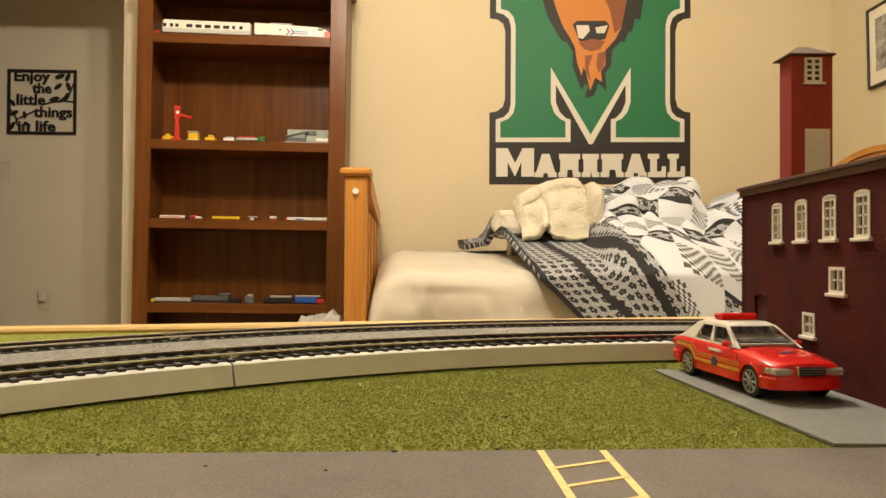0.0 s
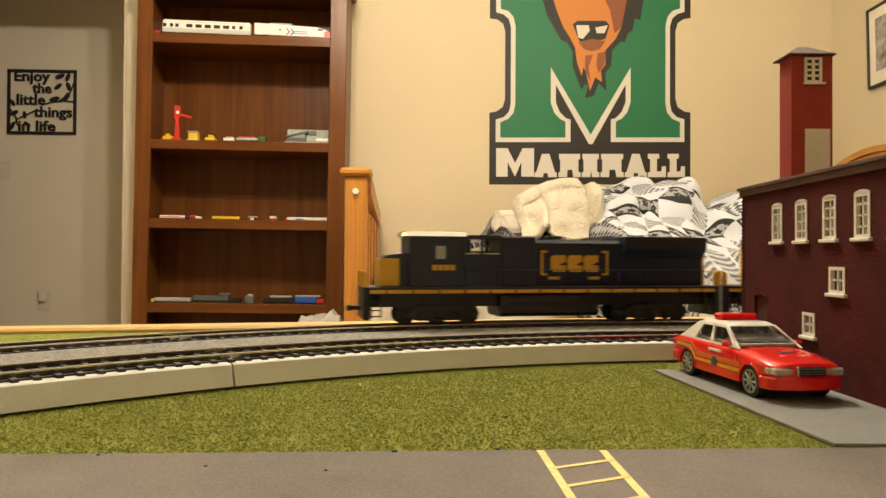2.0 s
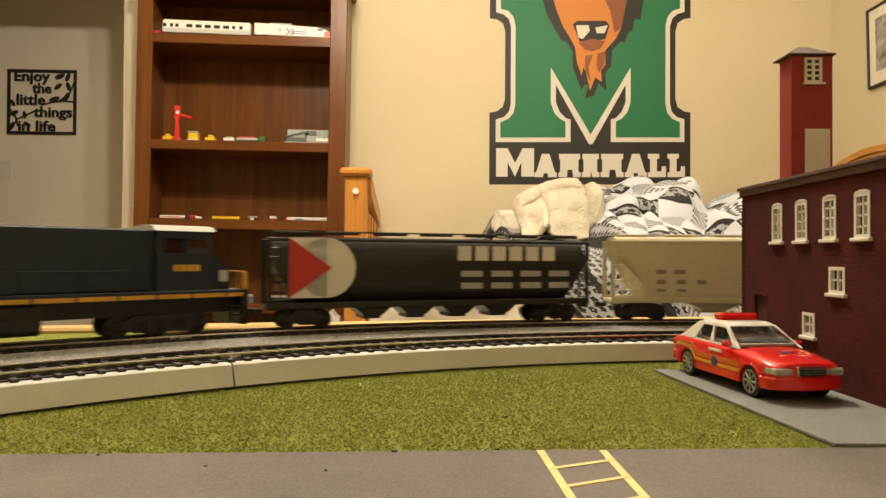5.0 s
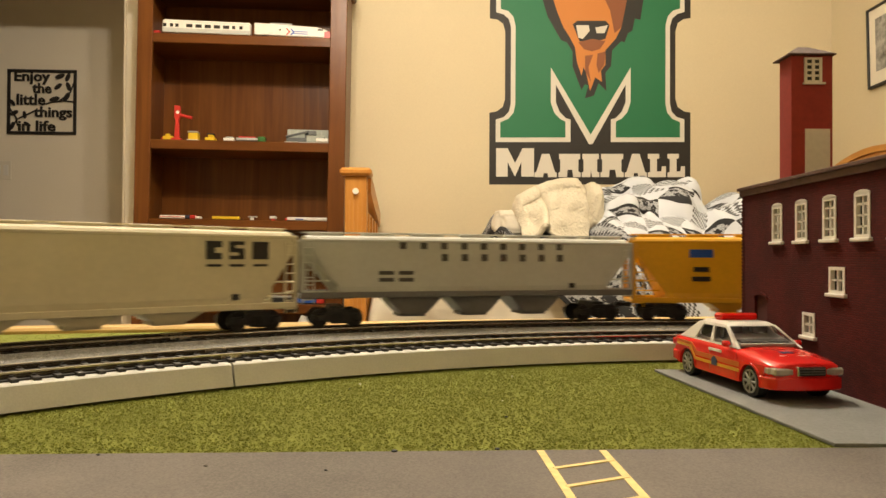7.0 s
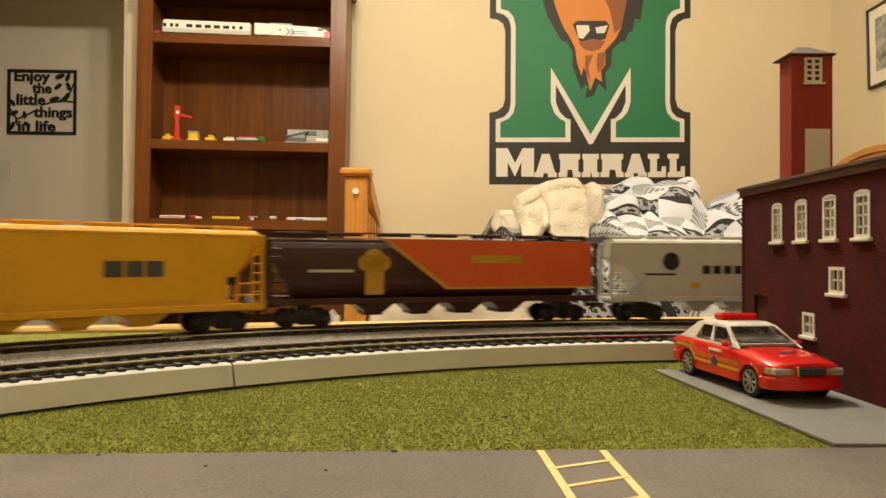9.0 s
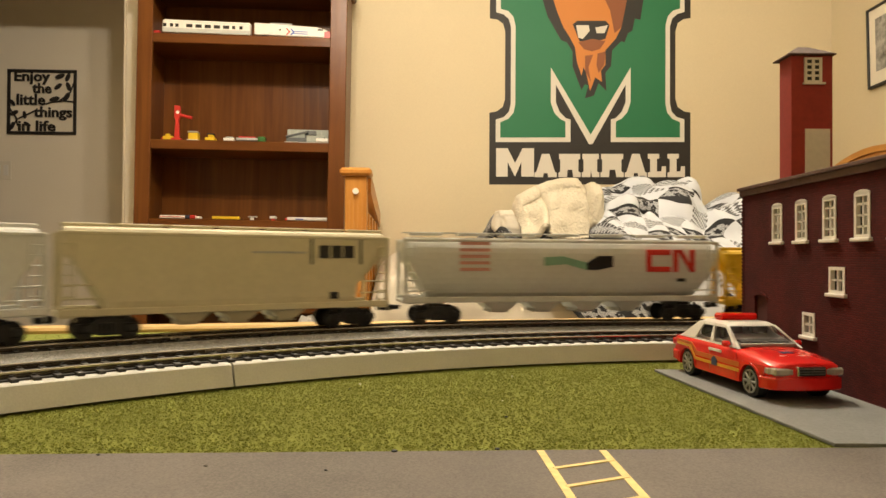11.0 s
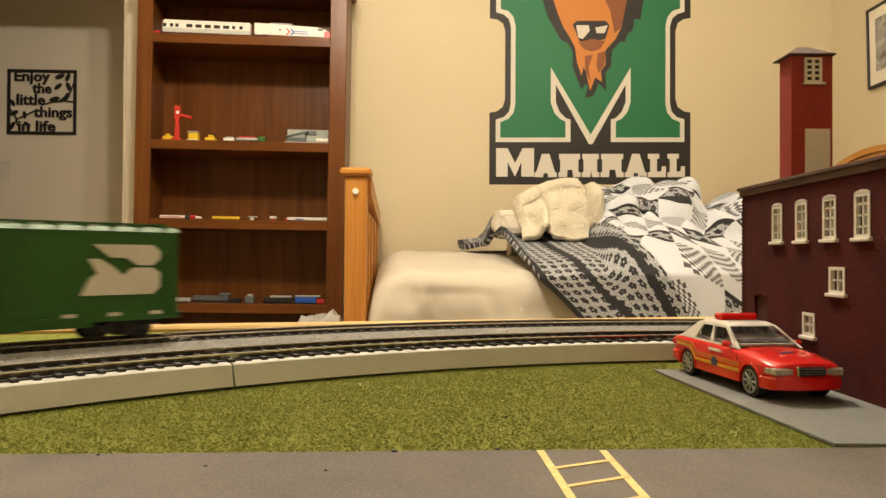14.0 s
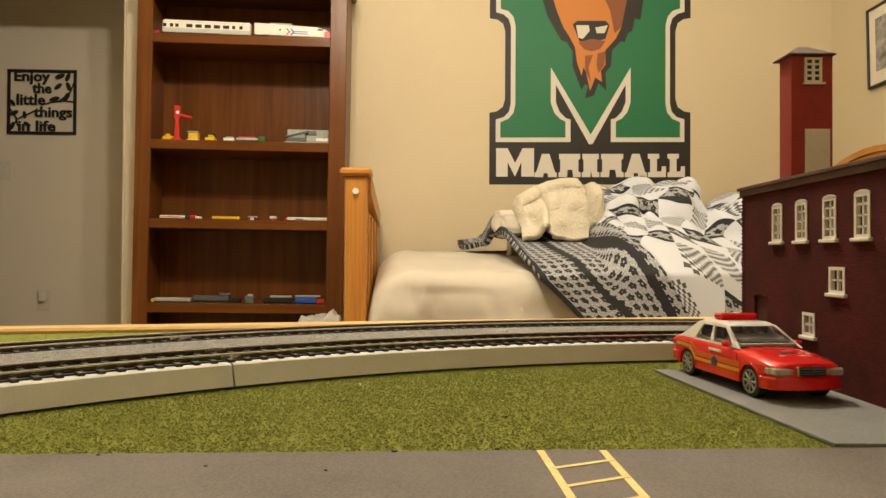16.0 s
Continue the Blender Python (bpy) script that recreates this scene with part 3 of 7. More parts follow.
# ---- toy fire car ----
def fire_car():
    car = thing("toy_car", Matrix.Translation((0.1298, 0.3010, SLAB)) @ Matrix.Rotation(radians(-82.8), 4, "Z") @ Matrix.Diagonal((1.0, 0.88, 0.97, 1)), "red toy fire sedan with white roof parked on the pavement", "toy car")
    FA, RA, W = 0.0262, -0.0247, 0.0172

    def arch_pts(cx, r=0.0071):
        return [(cx + r * math.cos(radians(a)), 0.0058 + r * math.sin(radians(a))) for a in range(-8, 189, 14)]

    def nose(x0, s, grow=0.0):
        """Half-round plan of an end: straight sides from x0, rounded corners, a gently bowed face."""
        tip = (0.0412 if s > 0 else 0.0438) + grow
        w = W + grow * 0.6
        half = [(x0, w), (tip - 0.0085, w * 0.985), (tip - 0.0045, w * 0.93), (tip - 0.0022, w * 0.82), (tip - 0.0010, w * 0.6), (tip - 0.0002, w * 0.3), (tip, 0)]
        pts = [(s * x, -y) for x, y in half] + [(s * x, y) for x, y in reversed(half[:-1])]
        return pts if s > 0 else list(reversed(pts))
    # rocker panels with wheel arches
    for s in (-1, 1):
        b = bmesh.new()
        side = [(0.0352, 0.0052)] + arch_pts(FA) + [(0.0180, 0.0046), (-0.0165, 0.0046)] + arch_pts(RA) + [(-0.0350, 0.0055), (-0.0350, 0.0135), (0.0352, 0.0135)]
        prism(b, side, "y", s * (W - 0.0016), s * W)
        bmesh.ops.triangulate(b, faces=[f for f in b.faces if len(f.verts) > 4])
        part("side_panel", b, "red", car)
        for cx in (FA, RA):
            b = bmesh.new()
            lip = [(cx + r * math.cos(radians(a)), 0.0058 + r * math.sin(radians(a))) for r, seq in ((0.0078, range(-5, 186, 14)), (0.0070, range(185, -6, -14))) for a in seq]
            prism(b, lip, "y", s * (W - 0.0004), s * (W + 0.0004))
            part("arch_lip", b, "red", car)
    part("front_end", prism(bmesh.new(), nose(0.0335, 1), "z", 0.0096, 0.0136), "red", car)
    part("front_bumper", prism(bmesh.new(), nose(0.0338, 1, 0.0012), "z", 0.0050, 0.0098, bevel=0.0005), "red", car)
    part("rear_end", prism(bmesh.new(), nose(0.0322, -1), "z", 0.0096, 0.0150), "red", car)
    part("rear_bumper", prism(bmesh.new(), nose(0.0325, -1, 0.0012), "z", 0.0058, 0.0106, bevel=0.0005), "red", car)
    # bonnet, shoulders and boot as one lofted skin
    stations = [(-0.0436, 0.72, 0.0150), (-0.0425, 0.86, 0.0166), (-0.0400, 0.92, 0.0174), (-0.0340, 0.97, 0.0178), (-0.0240, 0.985, 0.0180), (-0.0080, 0.985, 0.0179), (0.0100, 0.985, 0.0176), (0.0200, 0.98, 0.0170),
                (0.0290, 0.965, 0.0161), (0.0350, 0.93, 0.0152), (0.0385, 0.86, 0.0145), (0.0402, 0.74, 0.0138)]
    b = bmesh.new()
    loops = []
    for x, k, zt in stations:
        w = W * k
        half = [(W * max(k, 0.97) if abs(x) < 0.036 else w, 0.0130), (w, 0.0130 + (zt - 0.0130) * 0.55), (w * 0.95, zt - 0.0005), (w * 0.86, zt + 0.0001), (w * 0.55, zt + 0.0006), (0, zt + 0.0009)]
        loops.append([b.verts.new((x, -y, z)) for y, z in half] + [b.verts.new((x, y, z)) for y, z in reversed(half[:-1])])
    for p, q in zip(loops, loops[1:]):
        for i in range(len(p) - 1):
            b.faces.new((p[i], p[i + 1], q[i + 1], q[i]))
    b.faces.new(loops[0])
    b.faces.new(list(reversed(loops[-1])))
    bmesh.ops.recalc_face_normals(b, faces=b.faces)
    part("body", b, "red", car, smooth=True)
    part("chassis", boxes((-0.036, 0.036, -0.0135, 0.0135, 0.0042, 0.0125)), "black", car)
    # cabin: glass core, white roof and pillars
    def loft(rows):
        b = bmesh.new()
        loops = [[b.verts.new(p) for p in r] for r in rows]
        for p, q in zip(loops, loops[1:]):
            for i in range(len(p)):
                j = (i + 1) % len(p)
                b.faces.new((p[i], p[j], q[j], q[i]))
        b.faces.new(loops[0])
        b.faces.new(list(reversed(loops[-1])))
        bmesh.ops.recalc_face_normals(b, faces=b.faces)
        return b
    belt = dict(xf=0.0155, xr=-0.0335, y=0.0152, z=0.0176)
    roof = dict(xf=0.0010, xr=-0.0200, y=0.0116, z=0.0262)

    def at(u, v, out=0.0):
        """A point of the cabin's near or far side: u from front to back, v from belt to roof."""
        xf = belt["xf"] + (roof["xf"] - belt["xf"]) * v
        xr = belt["xr"] + (roof["xr"] - belt["xr"]) * v
        return (xf + (xr - xf) * u, -(belt["y"] + (roof["y"] - belt["y"]) * v + out), belt["z"] + (roof["z"] - belt["z"]) * v)
    def rect(v, grow=0.0):
        p, q = at(0, v), at(1, v)
        return [(p[0] + grow, p[1] - grow, p[2]), (p[0] + grow * 2.2, p[1] * 0.5, p[2]), (p[0] + grow * 2.2, -p[1] * 0.5, p[2]), (p[0] + grow, -p[1] + grow, p[2]), (q[0] - grow, -p[1] + grow, p[2]), (q[0] - grow * 2, -p[1] * 0.5, p[2]), (q[0] - grow * 2, p[1] * 0.5, p[2]), (q[0] - grow, p[1] - grow, p[2])]
    part("cabin_glass", loft([rect(0), rect(0.35, 0.0006), rect(0.7, 0.0006), rect(1)]), "toyglass", car, "clear glossy windows", smooth=False)
    cabin = part("interior", boxes((-0.030, 0.0145, -0.0135, 0.0135, 0.0176, 0.0193)), "grey", car, "grey moulded seats and dashboard")
    for x in (-0.003, -0.019):
        for y in (-0.0062, 0.0062):
            part("car_seat", boxes((x - 0.002, x + 0.001, y - 0.0042, y + 0.0042, 0.0192, 0.0236), bevel=0.0006), "darkgrey", cabin)
    part("dashboard", boxes((0.0085, 0.0125, -0.012, 0.012, 0.0192, 0.0202), bevel=0.0004), "darkgrey", cabin)
    top = [rect(0.93, 0.0004), rect(1.0, 0.0001)]
    r2 = [(x * 0.86 - 0.0014, y * 0.82, z + 0.0010) for x, y, z in rect(1.0)]
    part("roof", loft(top + [r2]), "carwhite", car, "white roof", smooth=False)

    def strip(u0, u1, u2, u3, v0=0.0, v1=0.97, material="carwhite", name="pillar"):
        for s in (1, -1):
            b = bmesh.new()
            quad = [at(u0, v0, 0.0007), at(u1, v0, 0.0007), at(u2, v1, 0.0007), at(u3, v1, 0.0007)]
            inner = [at(u0, v0, -0.0006), at(u1, v0, -0.0006), at(u2, v1, -0.0006), at(u3, v1, -0.0006)]
            o = [b.verts.new((x, y * s, z)) for x, y, z in quad]
            n = [b.verts.new((x, y * s, z)) for x, y, z in inner]
            b.faces.new(o)
            b.faces.new(list(reversed(n)))
            for i in range(4):
                b.faces.new((o[i], n[i], n[(i + 1) % 4], o[(i + 1) % 4]))
            bmesh.ops.recalc_face_normals(b, faces=b.faces)
            part(name, b, material, car)
    strip(-0.01, 0.045, 0.06, -0.02)      # windscreen pillars
    strip(0.40, 0.455, 0.46, 0.40)         # middle pillars
    strip(0.74, 1.02, 1.03, 0.80)          # rear quarters
    strip(0.03, 0.82, 0.82, 0.03, 0.84, 0.97)
    strip(0.0, 1.0, 1.0, 0.0, 0.0, 0.07)
    # light bar
    bar = part("light_bar", boxes((-0.0135, -0.0068, -0.0098, 0.0098, 0.0272, 0.0303), bevel=0.0009), "redlens", car, "translucent red light bar")
    part("bar_mount", boxes((-0.0125, -0.0085, -0.0095, 0.0095, 0.0262, 0.0274)), "red", bar)
    # front: headlights, grille, bumper crease
    for s in (-1, 1):
        b = boxes((0.0350, 0.0408, min(s * 0.0070, s * 0.0156), max(s * 0.0070, s * 0.0156), 0.0104, 0.0134), bevel=0.0007)
        part("headlight", b, "headlamp", car, "clear headlight")
        part("marker_lamp", boxes((0.0345, 0.0378, min(s * 0.0140, s * 0.01655), max(s * 0.0140, s * 0.01655), 0.0107, 0.0132), bevel=0.0004), "headlamp", car)
        part("tail_lamp", boxes((-0.0441, -0.0400, min(s * 0.0095, s * 0.0150), max(s * 0.0095, s * 0.0150), 0.0122, 0.0156), bevel=0.0006), "redlens", car)
        b = boxes((0.0085, 0.0112, min(s * 0.0160, s * 0.0196), max(s * 0.0160, s * 0.0196), 0.0178, 0.0202), bevel=0.0007)
        part("mirror", b, "red", car)
    grille = part("grille", boxes((0.0385, 0.0421, -0.0064, 0.0064, 0.0102, 0.0140), bevel=0.0004), "chrome", car, "chrome-framed dark grille")
    part("grille_mesh", boxes((0.0415, 0.0423, -0.0057, 0.0057, 0.0107, 0.0135)), "black", grille)
    for k in range(3):
        z = 0.0112 + 0.0009 * k
        part("grille_slat", boxes((0.0420, 0.0425, -0.0056, 0.0056, z, z + 0.0003)), "darkgrey", grille)
    part("hood_emblem", boxes((0.0235, 0.0275, -0.0026, 0.0026, 0.0169, 0.0174)), "stripeblue", car)
    part("hood_lettering", boxes((0.0290, 0.0306, -0.0058, 0.0058, 0.0162, 0.0167)), "white", car)
    # sides: stripes, badge, lettering bars
    for s in (-1, 1):
        def side(pts, material, name, out=0.0003):
            b = bmesh.new()
            prism(b, pts, "y", s * 0.0170, s * (0.0173 + out))
            part(name, b, material, car)
        side([(0.0188, 0.0098), (-0.0168, 0.0098), (-0.0215, 0.0146), (-0.0345, 0.0150), (-0.0345, 0.0138), (-0.0225, 0.0136), (-0.0178, 0.0086), (0.0188, 0.0086)], "stripeyellow", "side_stripe")
        side([(0.0188, 0.0126), (-0.0158, 0.0126), (-0.0205, 0.0160), (-0.0345, 0.0163), (-0.0345, 0.0152), (-0.0212, 0.0150), (-0.0165, 0.0106), (0.0188, 0.0106)], "stripeorange", "side_stripe", 0.0002)
        side([(0.0020, 0.0085), (-0.0022, 0.0085), (-0.0022, 0.0112), (-0.0001, 0.0124), (0.0020, 0.0112)], "stripeblue", "door_badge", 0.0005)
        side([(0.0050, 0.0146), (-0.0050, 0.0146), (-0.0050, 0.0157), (0.0050, 0.0157)], "white", "lettering_bar", 0.0003)
        for x in (0.0165, -0.0045):
            side([(x, 0.0060), (x + 0.00025, 0.0060), (x + 0.00025, 0.0160), (x, 0.0160)], "boxred", "door_gap", 0.00005)
    # wheels
    for cx in (FA, RA):
        for s in (-1, 1):
            b = disc(bmesh.new(), (0, 0, 0), "y", 0.0062, 0.0052, 28)
            bmesh.ops.bevel(b, geom=[e for e in b.edges if abs(e.verts[0].co.y - e.verts[1].co.y) < 1e-6], offset=0.0006, segments=2, affect="EDGES", profile=0.5)
            wh = part("wheel", b, "tyre", car)
            wh.location = (cx, s * 0.0143, 0.0062)
            b = bmesh.new()
            for k in range(24):
                a0, a1 = 2 * math.pi * k / 24, 2 * math.pi * (k + 1) / 24
                quad = [(0.0047 * math.cos(a0), 0.0047 * math.sin(a0)), (0.0047 * math.cos(a1), 0.0047 * math.sin(a1)), (0.0040 * math.cos(a1), 0.0040 * math.sin(a1)), (0.0040 * math.cos(a0), 0.0040 * math.sin(a0))]
                prism(b, quad, "y", s * 0.0022, s * 0.0030)
            part("rim", b, "rimgrey", wh)
            for k in range(8):
                a = 2 * math.pi * k / 8
                b = rod(bmesh.new(), (0.0011 * math.cos(a), s * 0.0027, 0.0011 * math.sin(a)), (0.0042 * math.cos(a), s * 0.0027, 0.0042 * math.sin(a)), 0.00055, 6)
                part("spoke", b, "rimgrey", wh)
            part("hub", disc(bmesh.new(), (0, s * 0.0028, 0), "y", 0.0013, 0.0010, 12), "rimgrey", wh)
    return car


M["rimgrey"] = mat("grey_alloy", (0.4, 0.39, 0.37), 0.35, 0.7, vary=0.1, scale=200)
M["headlamp"] = mat("clear_lens", (0.62, 0.58, 0.5), 0.12, 0.3, vary=0.1, scale=200, coat=1.0)
M["stripeyellow"] = mat("yellow_tape", (0.75, 0.36, 0.02), 0.35, vary=0.05, scale=60)
M["stripeorange"] = mat("orange_tape", (0.62, 0.13, 0.02), 0.35, vary=0.05, scale=60)
M["stripeblue"] = mat("blue_tape", (0.04, 0.06, 0.16), 0.4, vary=0.05, scale=60)
fire_car()


# ---- bookcase and the things on its shelves ----
M["signred_toy"] = mat("toy_red_plastic", (0.55, 0.03, 0.02), 0.4, vary=0.06, scale=60)
M["slate"] = mat("slate_grey_plastic", (0.10, 0.11, 0.115), 0.5, vary=0.1, scale=60)
M["greenish"] = mat("grey_green_plastic", (0.34, 0.37, 0.33), 0.55, vary=0.08, scale=60)
M["bagwhite"] = mat("white_bag_film", (0.6, 0.58, 0.54), 0.35, vary=0.06, scale=12, bump=0.004, fine=30)
BC0, BC1, BF, BB, BH = -1.127, -0.266, 2.996, 3.278, 1.87
LEAN = YAW @ Matrix.Translation((-0.69, 0, 0.7)) @ Matrix.Rotation(radians(0.6), 4, "Y") @ Matrix.Translation((0.69, 0, -0.7))
case = thing("bookcase", LEAN, "tall cherry-stained wooden bookcase with model trains on its shelves", "bookcase")
part("side_panel", boxes((BC0, BC0 + 0.02, BF + 0.02, BB, 0, BH), bevel=0.002), "cherry", case)
part("side_panel", boxes((BC1 - 0.02, BC1, BF + 0.02, BB, 0, BH), bevel=0.002), "cherry", case)
part("stile", boxes((BC0 - 0.003, -1.0676, BF, BF + 0.02, 0, BH), bevel=0.003), "cherry", case)
part("stile", boxes((-0.3337, BC1 + 0.003, BF, BF + 0.02, 0, BH), bevel=0.003), "cherry", case)
part("back_panel", boxes((BC0 + 0.02, BC1 - 0.02, BB - 0.008, BB, 0.02, BH - 0.02)), "cherry", case)
part("crown", boxes((BC0 - 0.02, BC1 + 0.02, BF - 0.02, BB, BH, BH + 0.05), bevel=0.008), "cherry_x", case)
SHELVES = (1.628, 1.183, 0.853, 0.502)
for z in SHELVES + (0.12, BH - 0.001):
    part("shelf", boxes((BC0 + 0.021, BC1 - 0.021, BF + 0.006, BB - 0.009, z - 0.04, z), bevel=0.003), "cherry_x", case)
part("kick_board", boxes((-1.0676, -0.3337, BF + 0.004, BF + 0.02, 0, 0.08)), "cherry_x", case)


def model(name, u, w, z, label, category, group="", rz=0):
    return thing(name, LEAN @ pose(u, w, z, 0, 0, rz), label, category, group)


def small_wheels(parent, xs, material="black"):
    for x in xs:
        part("truck", boxes((x - 0.014, x + 0.014, -0.013, 0.013, 0.0, 0.011), bevel=0.002), material, parent)


# shelf 1: white streamlined coach and white diesel
w_ = 3.05
coach = model("model_coach", -0.857, w_, SHELVES[0], "white model passenger coach with dark windows on a shelf", "model train", rz=2)
part("body", boxes((-0.182, 0.182, -0.018, 0.018, 0.011, 0.066), bevel=0.006), "white", coach)
part("skirt", boxes((-0.1805, 0.1805, -0.0186, -0.0172, 0.012, 0.030), bevel=0.0005), "pewter", coach, "fluted silver skirt")
for k in range(4):
    part("flute", boxes((-0.180, 0.180, -0.0192, -0.0184, 0.0145 + 0.004 * k, 0.0160 + 0.004 * k)), "pewter", coach)
for k in range(5):
    part("window", boxes((-0.084 + 0.038 * k, -0.058 + 0.038 * k, -0.0187, -0.0175, 0.034, 0.048)), "carglass", coach)
for x in (-0.172, -0.144, -0.122, 0.112, 0.142):
    part("window", boxes((x - 0.006, x + 0.007, -0.0187, -0.0175, 0.034, 0.048)), "carglass", coach)
small_wheels(coach, (-0.13, 0.13), "grey")
diesel = model("model_locomotive", -0.492, w_, SHELVES[0], "white model diesel with red nose on a shelf", "model train", rz=3)
bm = bmesh.new()
prism(bm, [(-0.165, 0.011), (0.165, 0.011), (0.160, 0.026), (0.135, 0.046), (0.095, 0.055), (-0.165, 0.062)], "y", -0.018, 0.018, bevel=0.003)
part("body", bm, "white", diesel)
part("roof_gear", boxes((-0.10, -0.01, -0.012, 0.012, 0.060, 0.066)), "grey", diesel)
bm = bmesh.new()
prism(bm, [(0.128, 0.010), (0.168, 0.010), (0.162, 0.026), (0.146, 0.040), (0.128, 0.034)], "y", -0.0188, 0.0188)
part("nose", bm, "signred_toy", diesel, "red nose")
for k, c in enumerate(("signred_toy", "white", "blue")):
    part("stripe", boxes((-0.008, 0.058, -0.0186, -0.0178, 0.021 + 0.0045 * k, 0.0246 + 0.0045 * k)), "blue" if k != 1 else "white", diesel)
    x = -0.034 + 0.009 * k
    part("chevron", prism(bmesh.new(), [(x, 0.016), (x + 0.007, 0.016), (x + 0.020, 0.029), (x + 0.007, 0.043), (x, 0.043), (x + 0.013, 0.029)], "y", -0.0188, -0.0178), "white" if k == 1 else c, diesel)
part("porthole", disc(bmesh.new(), (-0.058, -0.0184, 0.036), "y", 0.004, 0.001, 14), "carglass", diesel)
part("cab_window", boxes((0.10, 0.122, -0.0186, -0.0178, 0.040, 0.047)), "carglass", diesel)
small_wheels(diesel, (-0.12, 0.1))
end = model("toy_wagon", -1.065, w_, SHELVES[0], "tiny dark red toy wagon on a shelf", "toy")
part("body", boxes((-0.014, 0.014, -0.012, 0.012, 0.004, 0.02), bevel=0.002), "boxred", end)
part("base", boxes((-0.016, 0.016, -0.01, 0.01, 0, 0.005)), "black", end)

# shelf 2: red signal mast and small toys
z = SHELVES[1]
mast = model("toy_signal", -0.975, w_, z, "red toy signal crane on a shelf", "toy")
part("base", boxes((-0.02, 0.02, -0.02, 0.02, 0, 0.012), bevel=0.002), "signred_toy", mast)
bm = bmesh.new()
prism(bm, [(-0.011, 0.012), (0.011, 0.012), (0.006, 0.09), (0.012, 0.10), (0.012, 0.148), (-0.012, 0.152), (-0.012, 0.10), (-0.006, 0.09)], "y", -0.008, 0.008, bevel=0.0015)
part("mast", bm, "signred_toy", mast)
bm = rod(bmesh.new(), (0.01, 0, 0.112), (0.062, 0, 0.100), 0.007, 8)
part("arm", bm, "signred_toy", mast)
part("badge", disc(bmesh.new(), (0.003, -0.0085, 0.122), "y", 0.007, 0.002, 12), "white", mast)


def toy(name, px, parts, label, zz, w=3.05):
    t = model(name, px, w, zz, label, "toy", "toys on the bookcase")
    for nm, row, material in parts:
        part(nm, boxes(row, bevel=min(0.0025, 0.2 * min(row[1] - row[0], row[5] - row[4]))), material, t)
    return t


def U(px):
    return 0.157 + (px - 784) * 0.00238


toy("toy_duck_cart", U(294), [("body", (-0.022, 0.022, -0.015, 0.015, 0.004, 0.02), "yellowtoy"), ("head", (-0.012, 0.006, -0.01, 0.01, 0.02, 0.03), "yellowtoy"), ("base", (-0.026, 0.028, -0.014, 0.014, 0, 0.005), "blue"), ("nose", (-0.03, -0.022, -0.008, 0.008, 0.006, 0.016), "signred_toy")], "yellow, blue and red toy cart on a shelf", z)
toy("toy_house", U(338), [("body", (-0.02, 0.02, -0.018, 0.018, 0.006, 0.036), "yellowtoy"), ("base", (-0.025, 0.025, -0.02, 0.02, 0, 0.007), "white"), ("roof", (-0.022, 0.018, -0.02, 0.02, 0.036, 0.042), "grey")], "yellow and white toy house on a shelf", z)
toy("toy_digger", U(367), [("body", (-0.02, 0.022, -0.016, 0.016, 0.004, 0.018), "yellowtoy"), ("cab", (-0.008, 0.014, -0.013, 0.013, 0.018, 0.03), "yellowtoy"), ("roof", (-0.012, 0.016, -0.014, 0.014, 0.03, 0.035), "black"), ("tracks", (-0.02, 0.02, -0.017, 0.017, 0, 0.005), "black")], "yellow toy digger on a shelf", z)
toy("toy_van", U(400), [("body", (-0.022, 0.022, -0.014, 0.014, 0.004, 0.018), "white"), ("cab", (-0.012, 0.018, -0.013, 0.013, 0.018, 0.023), "grey"), ("base", (-0.024, 0.024, -0.013, 0.013, 0, 0.005), "black")], "small white toy van on a shelf", z)
toy("toy_truck", U(438), [("bed", (-0.06, 0.03, -0.015, 0.015, 0.008, 0.02), "grey"), ("load", (-0.05, 0.02, -0.012, 0.012, 0.02, 0.026), "boxred"), ("cab", (0.032, 0.062, -0.015, 0.015, 0.004, 0.026), "boxgreen"), ("chassis", (-0.06, 0.06, -0.012, 0.012, 0, 0.009), "black")], "grey toy truck with green cab on a shelf", z)
kit = toy("model_kit_building", U(538), [("base", (-0.092, 0.096, -0.03, 0.05, 0, 0.006), "grey"), ("hall", (-0.085, 0.0, -0.028, 0.03, 0.006, 0.024), "slate"), ("shed", (0.0, 0.075, -0.03, 0.03, 0.006, 0.034), "greenish"), ("back_wall", (-0.09, 0.085, 0.032, 0.04, 0.006, 0.062), "greenish"), ("chimney", (-0.008, 0.008, -0.02, 0.0, 0.024, 0.052), "slate"), ("annex", (0.04, 0.094, -0.034, -0.01, 0.006, 0.022), "white")], "grey-green model building kit on a shelf", z)
part("wall_slab", boxes((-0.088, 0.088, 0.020, 0.030, 0.030, 0.066), bevel=0.001), "greenish", kit)
for k in range(5):
    part("roof_rib", boxes((-0.080 + 0.034 * k, -0.076 + 0.034 * k, 0.018, 0.021, 0.034, 0.062)), "grey", kit)
part("beam", boxes((0.008, 0.042, -0.034, -0.024, 0.034, 0.052), bevel=0.001), "slate", kit)
bm = rod(bmesh.new(), (-0.085, -0.03, 0.026), (0.012, -0.03, 0.050), 0.005, 6)
part("conveyor", bm, "slate", kit)

